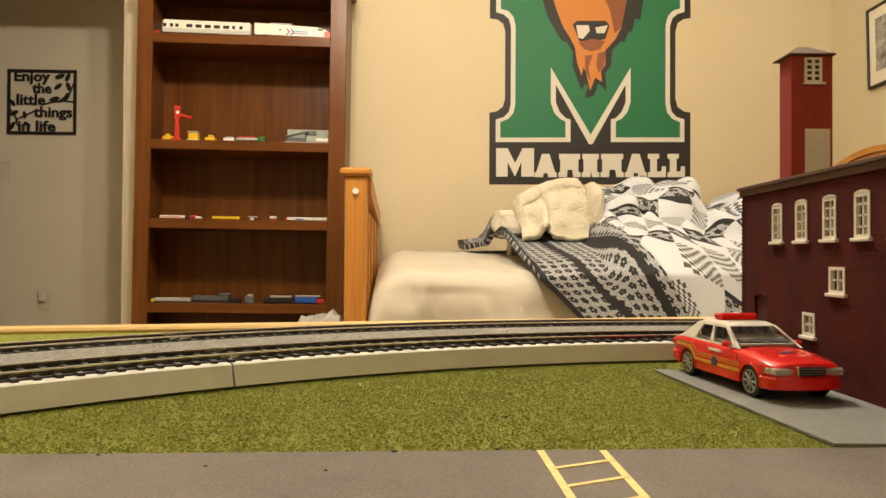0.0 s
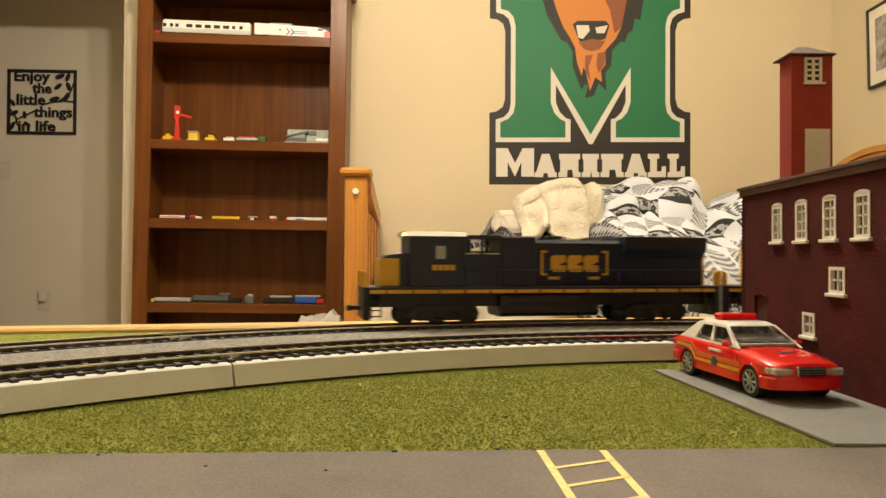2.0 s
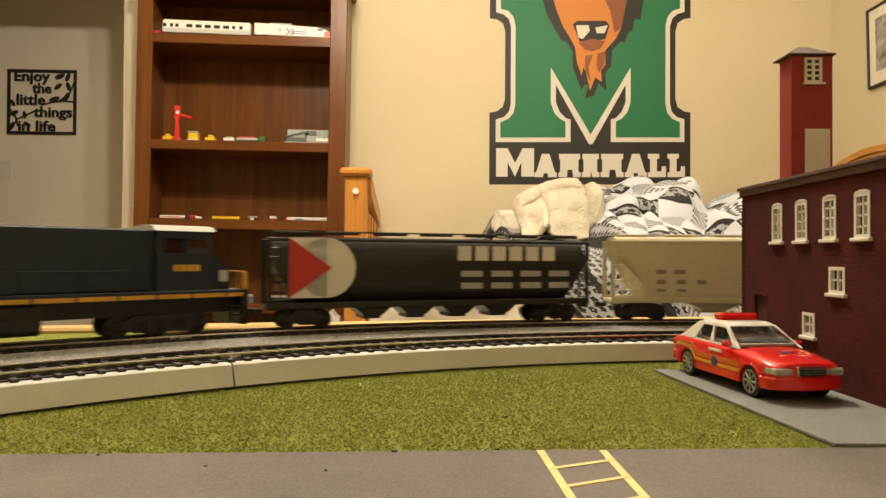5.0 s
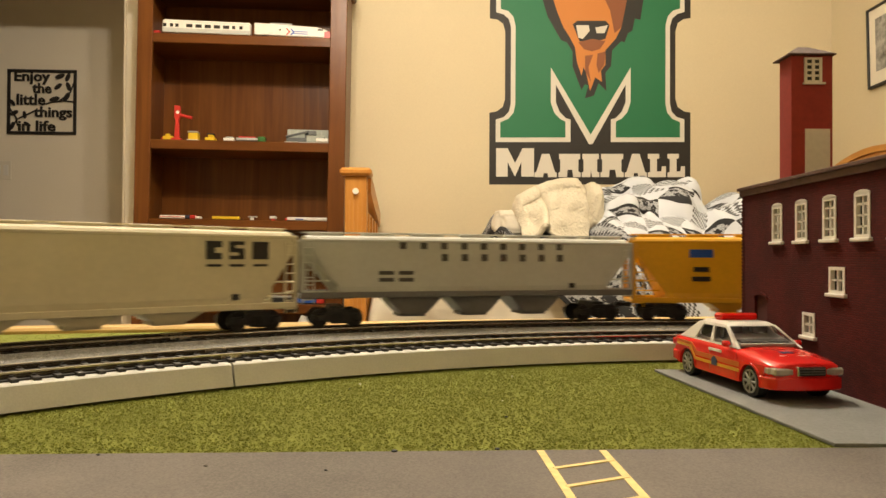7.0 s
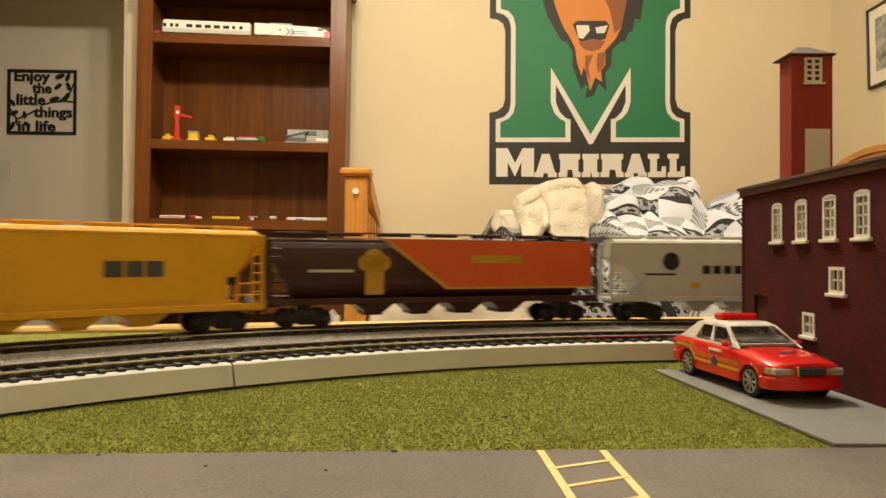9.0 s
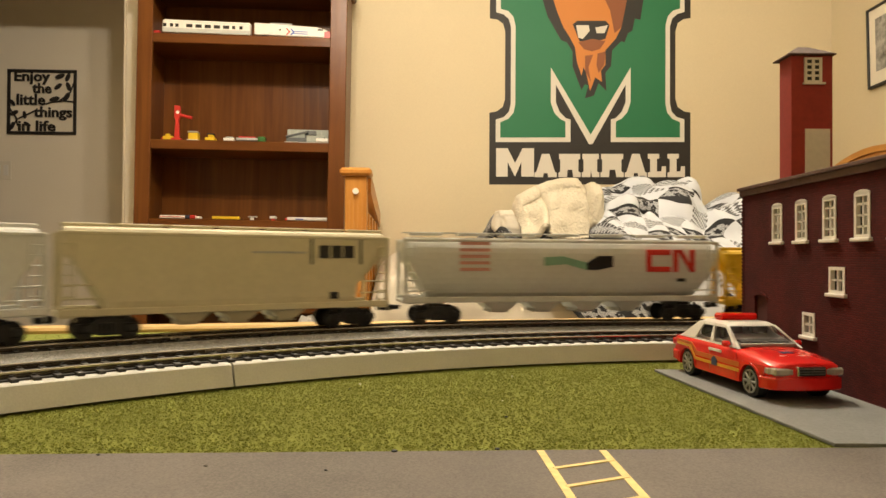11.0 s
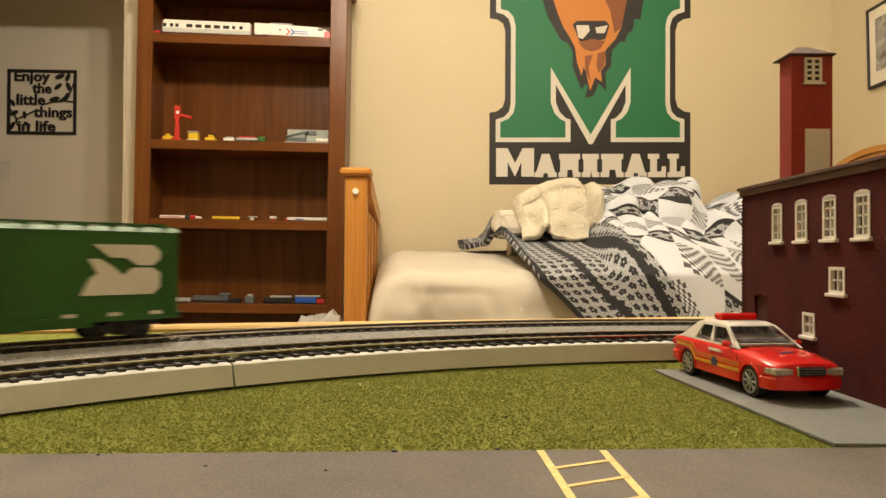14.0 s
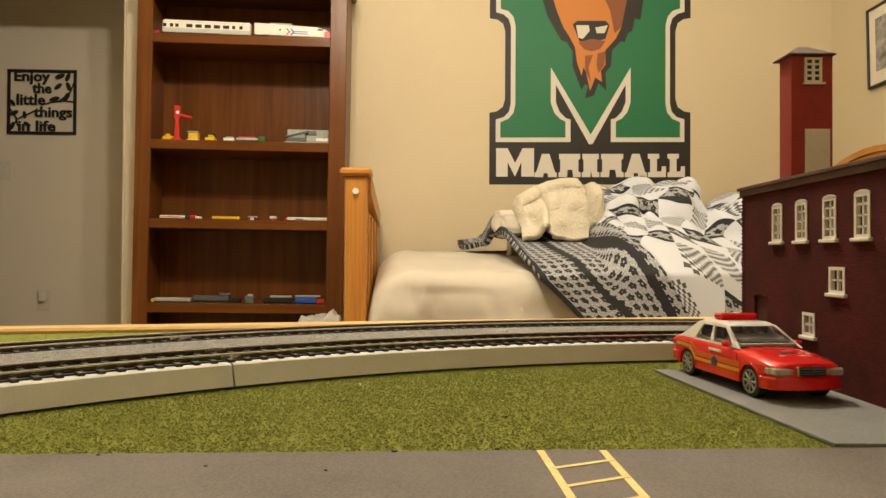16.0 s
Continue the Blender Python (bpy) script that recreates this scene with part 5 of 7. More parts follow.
    Lk(shift.outputs[0], mp.inputs["Vector"])
    s2 = N("ShaderNodeSeparateXYZ")
    Lk(mp.outputs[0], s2.inputs[0])
    fx, fy = math_("FLOOR", s2.outputs[0]), math_("FLOOR", s2.outputs[1])
    kind = math_("FLOORED_MODULO", math_("ADD", fx, math_("MULTIPLY", fy, 1.0)), 2.0)
    kind2 = math_("FLOORED_MODULO", math_("ADD", fx, math_("MULTIPLY", fy, 3.0)), 4.0)
    ch = N("ShaderNodeTexChecker")
    ch.inputs["Scale"].default_value = 11
    ch.inputs["Color1"].default_value, ch.inputs["Color2"].default_value = white, (0.09, 0.09, 0.09, 1)
    Lk(mp.outputs[0], ch.inputs["Vector"])
    gx = math_("FRACT", s2.outputs[1])
    stripe = mixc(math_("LESS_THAN", math_("ABSOLUTE", math_("SUBTRACT", gx, 0.5)), 0.28), black, flower)
    patt = mixc(math_("GREATER_THAN", kind2, 1.5), stripe, ch.outputs[0])
    patch = mixc(math_("GREATER_THAN", kind, 0.5), white, patt)
    final = mixc(math_("LESS_THAN", x, 0.335), patch, border)
    Lk(final, p.inputs["Base Color"])
    return m


M["patchwork"] = comforter_material()
RIDGE = [(0.22, 0.715), (0.31, 0.735), (0.36, 0.845), (0.43, 0.77), (0.64, 0.775), (0.76, 0.94), (0.95, 0.965), (1.09, 0.925), (1.20, 0.875), (1.35, 0.80), (1.60, 0.75), (1.86, 0.74)]


def ridge(u):
    for (a, p), (b, q) in zip(RIDGE, RIDGE[1:]):
        if u <= b:
            return p + (q - p) * smooth((u - a) / (b - a))
    return RIDGE[-1][1]


def quilt_at(a, b):
    left = 0.625 - 0.285 * smooth(b * 1.3) - 0.105 * smooth((b - 0.76) / 0.12) - 0.012 * math.sin(b * 9)
    u = left + a * (1.80 - left)
    h = ridge(u)
    if b < 0.8:
        t = b / 0.8
        z = 0.40 + (h - 0.40) * t
        up = max(0.0, (z - 0.635) / (h - 0.635))
        w = BN - 0.048 + 0.545 * up ** 1.05 + 0.018 * math.sin(u * 17 + b * 5) * (1 - smooth(up * 4))
        z += 0.02 * smooth(up * 6)
    else:
        t = (b - 0.8) / 0.2
        w, z = BN + 0.497 + 0.36 * t, h + 0.02 - (h - 0.76) * smooth(t) * 0.75
    edge = smooth(a * 7)
    lump = wrinkle((u, b * 1.4, 1), 4.5, 0.05) + wrinkle((u, b * 1.4, 7), 10, 0.035) + wrinkle((u * 1.2, b, 3), 22, 0.014)
    amount = smooth((b - 0.34) * 2.2) * (0.12 + 0.88 * smooth((a - 0.20) / 0.14))
    fold = 0.14 + abs(noise.noise(Vector((u * 5.2 - b * 2.6, u * 2.0 + b * 3.4, 11))))
    crease = 0.10 + abs(noise.noise(Vector((u * 9.0 + b * 6.5, b * 5.0 - u * 4.0, 23))))
    amount *= (0.3 + 0.7 * smooth((u - 0.60) / 0.14)) * (1 - 0.45 * smooth((b - 0.62) / 0.2))
    z += (lump + 0.16 * (fold - 0.30) + 0.07 * (crease - 0.24)) * amount + 0.012 * edge
    w -= (0.22 * fold + 0.10 * crease) * amount
    w += wrinkle((u, b * 2, 4), 7, 0.06) * amount
    return (u, min(w, WALL - 0.03), max(z, 0.40 if w < BN + 0.0 else 0.66 if w < BN + 0.1 else 0.70))


quilt = thing("comforter", YAW, "rumpled black and white patchwork comforter heaped on the bed", "comforter")
SEAM = 0.26


def down_the_cloth(a, n=60):
    """Lengths along the cloth from its near hem, for a strip of it."""
    pts = [Vector(quilt_at(a, k / n)) for k in range(n + 1)]
    return [k / n for k in range(n + 1)], np.cumsum([0.0] + [(q - p).length for p, q in zip(pts, pts[1:])]).tolist()


BORDER_RUN, COVER_RUN = down_the_cloth(0.12), down_the_cloth(0.6)


def quilt_uv(a, b):
    near, far = np.interp(b, *BORDER_RUN), np.interp(b, *COVER_RUN)
    k = smooth((a - 0.12) / 0.48)
    return (a * (1.22 + 0.22 * b), float(near + (far - near) * k) + 0.15 * a)


cloth("border", 50, 150, lambda a, b: quilt_at(a * SEAM, b), "patchwork", quilt, "black border band with rows of flowers", lambda a, b: quilt_uv(a * SEAM, b), 0.02)
cloth("cover", 140, 150, lambda a, b: quilt_at(SEAM + a * (1 - SEAM), b), "patchwork", quilt, "", lambda a, b: quilt_uv(SEAM + a * (1 - SEAM), b), 0.02)


def lump(name, centre, radii, label, category, material, seed, rough=0.12, fine=0.02, turn=0.0):
    bm = bmesh.new()
    bmesh.ops.create_icosphere(bm, subdivisions=5, radius=1)
    for v in bm.verts:
        d = v.co.normalized()
        sq = [math.copysign(abs(c) ** 0.62, c) for c in d]
        k = 1 + noise.noise(d * 1.6 + Vector((seed, 0, 0))) * rough * 2 + noise.noise(d * 4.5 + Vector((0, seed, 0))) * rough * 0.8 + noise.noise(d * 13 + Vector((0, 0, seed))) * fine
        v.co = Vector((sq[0] * radii[0], sq[1] * radii[1], sq[2] * radii[2])) * k
    ob = part(name, bm, material, None, smooth=True)
    ob.matrix_basis = YAW @ pose(*centre, 0, 0, turn)
    return tagged(ob, label, category)


FLEECE_TOP = ((0.0, 0.06, 0.25, 0.5, 0.9, 1.0), (0.872, 0.925, 0.950, 0.985, 0.998, 0.965))


def fleece_at(a, b):
    """A folded blanket that hangs flat in front, rounds over its crest and falls off behind."""
    top = float(np.interp(a, *FLEECE_TOP))
    hem = 0.768 + 0.052 * math.exp(-((a - 0.34) / 0.09) ** 2) + 0.006 * math.sin(a * 14)
    u = 0.412 + 0.262 * a
    crease = math.exp(-((a - 0.30 - 0.10 * (1 - b)) / 0.035) ** 2)
    if b < 0.6:
        t = b / 0.6
        z = hem + (top - 0.03 - hem) * t
        w = 2.555 + 0.075 * t + 0.030 * crease - 0.030 * math.exp(-((a - 0.34) / 0.12) ** 2) * (1 - t) ** 2 + 0.03 * (a - 0.5) ** 2
    elif b < 0.8:
        t = (b - 0.6) / 0.2 * math.pi
        z, w = top - 0.03 + 0.03 * math.sin(t), 2.63 + 0.045 * (1 - math.cos(t)) + 0.03 * crease * (1 - t / math.pi)
    else:
        t = (b - 0.8) / 0.2
        z, w = top - 0.03 - 0.16 * t, 2.72 + 0.05 * t
    w += wrinkle((u, z, 2), 9, 0.022) + wrinkle((u, z, 6), 26, 0.007)
    return (u + 0.012 * math.sin(b * 5) + 0.02 * (0.5 - a) * (1 - b), w, z + wrinkle((u, w, 4), 11, 0.010))


fleece = thing("fleece_blanket", YAW, "folded cream sherpa fleece blanket on the comforter", "blanket")
cloth("blanket_cloth", 80, 100, fleece_at, "fleece", fleece, thick=0.022)
lump("fleece_fold", (0.705, 2.67, 0.885), (0.036, 0.09, 0.10), "upright fold of cream sherpa fleece on the bed", "blanket", "fleece", 8.4, 0.045, 0.006)
lump("cream_cushion", (0.400, 2.70, 0.832), (0.068, 0.07, 0.052), "soft beige cushion half under a fleece blanket", "cushion", "sheet", 5.2, 0.08)
lump("dark_pillow", (1.50, 2.95, 0.80), (0.26, 0.14, 0.085), "black pillow at the head of the bed", "pillow", "dark", 2.2, 0.06)
lump("white_bag", (-0.335, 2.85, 0.235), (0.095, 0.07, 0.23), "crumpled white plastic bag standing on the floor", "bag", "bagwhite", 6.6, 0.10, 0.05)


# ---- rolling stock: x along the train, -y the side seen, z up from the rail's top ----
def wheel_mesh(r):
    bm = bmesh.new()
    disc(bm, (0, 0, 0), "y", r, 0.0022, 18)
    disc(bm, (0, 0.0012, 0), "y", r * 1.1, 0.0006, 18)
    disc(bm, (0, -0.0012, 0), "y", r * 0.35, 0.0012, 8)
    me = bpy.data.meshes.new("wheel")
    bm.to_mesh(me)
    bm.free()
    me.materials.append(M["black"])
    return me


WHEEL = wheel_mesh(0.0052)
BIGWHEEL = wheel_mesh(0.0058)


def truck(parent, x, axles=2, pitch=0.0205, material="black"):
    """A bogie: shaped side frames, bolster, springs and turning wheels."""
    half = pitch * (axles - 1) / 2
    bm = bmesh.new()
    e = 0.0042
    for s in (-1, 1):
        outline = [(-half - e, 0.0044), (-half - e, 0.0078), (-half + 0.002, 0.0082), (-half + 0.006, 0.0108), (half - 0.006, 0.0108), (half - 0.002, 0.0082), (half + e, 0.0078), (half + e, 0.0044), (half - 0.003, 0.0042), (half - 0.0065, 0.0022), (-half + 0.0065, 0.0022), (-half + 0.003, 0.0042)]
        prism(bm, outline, "y", s * 0.0128, s * 0.0108)
        for k in range(axles):
            xx = -half + pitch * k
            box(bm, xx - 0.0024, xx + 0.0024, min(s * 0.0128, s * 0.0141), max(s * 0.0128, s * 0.0141), 0.0036, 0.0078, bevel=0.0006)
        for k in range(axles - 1):
            for d in (-0.0022, 0.0, 0.0022):
                xx = -half + pitch * (k + 0.5) + d
                rod(bm, (xx, s * 0.0133, 0.0032), (xx, s * 0.0133, 0.0082), 0.0008, 6)
    box(bm, -0.004, 0.004, -0.0108, 0.0108, 0.006, 0.0125)
    t = part("truck", bm, material, parent)
    t.location = (x, 0, 0)
    me = WHEEL if axles == 2 else BIGWHEEL
    r = 0.0052 if axles == 2 else 0.0058
    for k in range(axles):
        for s in (-1, 1):
            shared("wheel", me, Matrix.Translation((-half + pitch * k, s * 0.0084, r)) @ Matrix.Rotation(0 if s < 0 else math.pi, 4, "Z"), t)
    return t


def coupler(parent, x, s, material="black"):
    bm = boxes((min(x, x + s * 0.007), max(x, x + s * 0.007), -0.0012, 0.0012, 0.0085, 0.0112), bevel=0.0003)
    box(bm, min(x + s * 0.005, x + s * 0.0085), max(x + s * 0.005, x + s * 0.0085), -0.002, 0.002, 0.008, 0.0117, bevel=0.0005)
    part("coupler", bm, material, parent)


def ladder(parent, x, y, z0, z1, material, wide=0.006, n=6):
    bm = bmesh.new()
    for d in (-wide / 2, wide / 2):
        rod(bm, (x + d, y, z0), (x + d, y, z1), 0.00042, 5)
    for i in range(n):
        z = z0 + (z1 - z0) * (i + 0.5) / n
        rod(bm, (x - wide / 2, y, z), (x + wide / 2, y, z), 0.00036, 5)
    part("ladder", bm, material, parent)


def restack(car, src, dst):
    """Sets the heights of a car's upper parts to their own levels; running gear stays."""
    for ob in car.children:
        if ob.data and not ob.name.startswith(("truck", "coupler")):
            z0 = ob.matrix_basis.translation.z
            ob.location.z = float(np.interp(z0, src, dst)) if z0 else 0.0
            for v in ob.data.vertices:
                z = v.co.z
                if not z0:
                    v.co.z = float(np.interp(z, src, dst))
    return car


def marks(parent, rows, y):
    """Plain bars on the seen side: x, z, width, height, material."""
    base = y
    for x, z, w, h, material in rows:
        y = base - 0.0002 if material == "cement_mark" else base
        part("marking", boxes((x - w / 2, x + w / 2, y - 0.00025, y + 0.0002, z - h / 2, z + h / 2)), material, parent)


def hopper(name, length, colour, label, low=None, round_side=False, chutes=3, z1=0.0525, sill=0.0135, cut=0.0185, rows=(), hatch=None, roof=None, deep=0.006, ribs=0):
    """A covered hopper: body with sloped ends, side sill, chutes, end cages, roof walk and hatches."""
    car = thing(name, pose(0, 0, 0), label, "hopper wagon", "train wagons")
    hl, hw = length / 2, 0.0165
    low = low or colour
    body = bmesh.new()
    # end-on outline of the body
    if round_side:
        mid, rise = (sill + z1) / 2 - 0.001, (z1 - sill) / 2 - 0.001
        side = [(-0.0168 + 0.0075 * abs(math.sin(radians(a))) ** 2.6, mid + rise * math.sin(radians(a))) for a in range(-90, 91, 12)]
    else:
        side = [(-0.0155, sill), (-0.0162, sill + 0.004), (-0.0162, z1 - 0.029), (-0.0162, z1 - 0.012), (-0.0162, z1 - 0.004), (-0.0142, z1 - 0.0018), (-0.009, z1 - 0.0006)]
    half = side + [(-y, z) for y, z in reversed(side)]
    knee = z1 - 0.012
    if round_side:
        cut = 0.0135

    def inset(z):
        """How far the slope sheet stands back from the car's end at a height."""
        slope = (z1 - 0.016 - z) / (z1 - 0.016 - sill) if round_side else min(1.0, (knee - z) / 0.017)
        return cut * max(0.0, slope) + 0.003
    sections = []
    for s in (-1, 1):
        for extra in (0.0, 0.6):
            sections.append([(s * (hl - inset(z) - extra * 0.004), y, z) for y, z in half])
    order = [sections[0], sections[1], sections[3], sections[2]]
    loops = [[body.verts.new(p) for p in sec] for sec in order]
    for p, q in zip(loops, loops[1:]):
        for i in range(len(p)):
            j = (i + 1) % len(p)
            body.faces.new((p[i], p[j], q[j], q[i]))
    body.faces.new(loops[0])
    body.faces.new(list(reversed(loops[-1])))
    bmesh.ops.recalc_face_normals(body, faces=body.faces)
    part("body", body, colour, car)
    part("roof_edge", boxes((-hl, hl, -0.0166, -0.0150, z1 - 0.0045, z1 - 0.0028), (-hl, hl, 0.0150, 0.0166, z1 - 0.0045, z1 - 0.0028), bevel=0.0003), colour, car)
    part("sill", boxes((-hl, hl, -0.0168, -0.0148, sill - 0.0022, sill + 0.0012), (-hl, hl, 0.0148, 0.0168, sill - 0.0022, sill + 0.0012), bevel=0.0003), low, car)
    for s in (-1, 1):
        p, q = sorted((s * hl, s * (hl - cut - 0.012)))
        part("end_platform", boxes((p, q, -0.0148, 0.0148, sill - 0.0026, sill - 0.0006)), low, car)
        for y in (-0.0158, 0.0158):
            bm = rod(bmesh.new(), (s * (hl - 0.0008), y, sill), (s * (hl - 0.0008), y, z1 - 0.004), 0.0006, 5)
            rod(bm, (s * (hl - 0.0075), y, sill), (s * (hl - 0.0075), y, z1 - 0.010), 0.0005, 5)
            part("corner_post", bm, colour, car)
            p, q = sorted((s * hl, s * (hl - 0.0026)))
            part("end_plate", boxes((p, q, y - 0.0004, y + 0.0004, sill, z1 - 0.004)), colour, car)
        ladder(car, s * (hl - 0.0042), -0.0164, sill - 0.005, z1 - 0.006, colour, 0.0062, 8)
        bm = bmesh.new()
        rod(bm, (s * (hl - 0.001), -0.015, 0.026), (s * (hl - 0.016), -0.015, 0.026), 0.0005, 5)
        rod(bm, (s * (hl - 0.001), -0.015, 0.020), (s * (hl - 0.018), -0.015, 0.020), 0.0005, 5)
        part("grab_rail", bm, colour, car)
    # chutes under the sill, in a row
    span = length - 2 * 0.048
    w = span / chutes
    for k in range(chutes):
        x = -span / 2 + w * (k + 0.5)
        bm = bmesh.new()
        prism(bm, [(x - w * 0.47, sill - 0.001), (x + w * 0.47, sill - 0.001), (x + w * 0.2, sill - 0.001 - deep), (x - w * 0.2, sill - 0.001 - deep)], "y", -0.0125, 0.0125)
        box(bm, x - w * 0.2, x + w * 0.2, -0.009, 0.009, sill - 0.003 - deep, sill - 0.001 - deep)
        part("chute", bm, low, car)
    # roof: walkway and hatches
    bm = boxes((-hl + 0.002, hl - 0.002, -0.0058, -0.0022, z1 + 0.0008, z1 + 0.0013), (-hl + 0.002, hl - 0.002, 0.0022, 0.0058, z1 + 0.0008, z1 + 0.0013))
    part("roof_walk", bm, roof or colour, car)
    for k in range(7):
        x = -hl + length * (k + 0.5) / 7
        part("hatch", boxes((x - 0.0105, x + 0.0105, -0.009, -0.006, z1 - 0.0008, z1 + 0.0012), bevel=0.0004), hatch or colour, car)
    for k in range(ribs):
        x = -hl + 0.03 + (length - 0.06) * k / (ribs - 1)
        part("rib", boxes((x - 0.0006, x + 0.0006, -0.0172, -0.0160, sill, z1 - 0.004)), colour, car)
    for s in (-1, 1):
        truck(car, s * (hl - 0.022))
        coupler(car, s * hl, s)
    marks(car, rows, -0.0169 if round_side else -0.0163)
    return car


def boxcar(name, length, label, bands, z1=0.052, sill=0.0105, rows=(), roof="black", ribs=0, door=0.036, doormat=None):
    """A box wagon: bands of paint from the sill up, sliding door, ladders, roof walk."""
    car = thing(name, pose(0, 0, 0), label, "box wagon", "train wagons")
    hl, hw = length / 2, 0.0164
    for z0, zt, material in bands:
        part("body", boxes((-hl, hl, -hw, hw, z0, zt)), material, car)
    part("sill", boxes((-hl, hl, -hw - 0.0006, -hw + 0.001, sill - 0.0012, sill + 0.0016), (-hl * 0.5, hl * 0.5, -hw - 0.0003, -hw + 0.001, sill - 0.0036, sill - 0.0012)), bands[0][2], car)
    bm = bmesh.new()
    prism(bm, [(-hw - 0.0006, z1 - 0.002), (hw + 0.0006, z1 - 0.002), (hw - 0.002, z1), (0, z1 + 0.0012), (-hw + 0.002, z1)], "x", -hl - 0.0004, hl + 0.0004)
    part("roof", bm, roof, car)
    for k in range(13):
        x = -hl + length * (k + 0.5) / 13
        part("roof_rib", boxes((x - 0.0006, x + 0.0006, -hw, hw, z1 - 0.0004, z1 + 0.0016)), roof, car)
    part("roof_walk", boxes((-hl, hl, -0.004, 0.004, z1 + 0.0018, z1 + 0.0025)), roof, car)
    for k in range(ribs):
        z = sill + 0.004 + (z1 - sill - 0.01) * k / (ribs - 1)
        bm = boxes((-door / 2, door / 2, -hw - 0.0011, -hw - 0.0004, z - 0.0007, z + 0.0007))
        part("door_rib", bm, doormat or bands[0][2], car)
    for z0, zt, material in bands:
        part("door", boxes((-door / 2, door / 2, -hw - 0.0006, -hw, max(z0, sill + 0.001), min(zt, z1 - 0.003))), material, car)
    for xx in (-door / 2, door / 2):
        for z0, zt, material in bands:
            part("door_post", boxes((xx - 0.0006, xx + 0.0006, -hw - 0.001, -hw, max(z0, sill), min(zt, z1 - 0.002))), material, car)
    part("door_track", boxes((-door / 2 - 0.002, door + 0.004, -hw - 0.0012, -hw, sill + 0.0002, sill + 0.0012)), bands[0][2], car)
    for s in (-1, 1):
        ladder(car, s * (hl - 0.0045), -hw - 0.0008, sill, z1 - 0.003 if s > 0 else z1 - 0.02, bands[0][2], 0.0055, 6)
        bm = rod(bmesh.new(), (s * (hl - 0.007), -hw + 0.0003, sill), (s * (hl - 0.007), -hw + 0.0003, sill - 0.004), 0.0004, 5)
        rod(bm, (s * (hl - 0.002), -hw + 0.0003, sill), (s * (hl - 0.002), -hw + 0.0003, sill - 0.004), 0.0004, 5)
        rod(bm, (s * (hl - 0.007), -hw + 0.0003, sill - 0.004), (s * (hl - 0.002), -hw + 0.0003, sill - 0.004), 0.0004, 5)
        part("stirrup", bm, "black", car)
        for x in (hl - 0.012, hl - 0.02):
            rod_bm = rod(bmesh.new(), (s * hl + s * 0.0006, -0.01 + (x - hl) * 0.2, sill + 0.01), (s * hl + s * 0.0006, 0.01, sill + 0.012), 0.0004, 5)
            part("end_rail", rod_bm, bands[0][2], car)
        truck(car, s * (hl - 0.026))
        coupler(car, s * hl, s)
    part("underframe", boxes((-hl + 0.004, hl - 0.004, -0.004, 0.004, sill - 0.004, sill), (-0.018, 0.012, -0.012, -0.006, sill - 0.0045, sill)), "black", car)
    marks(car, rows, -hw - 0.0007 if not rows else -hw - 0.0004)
    return car


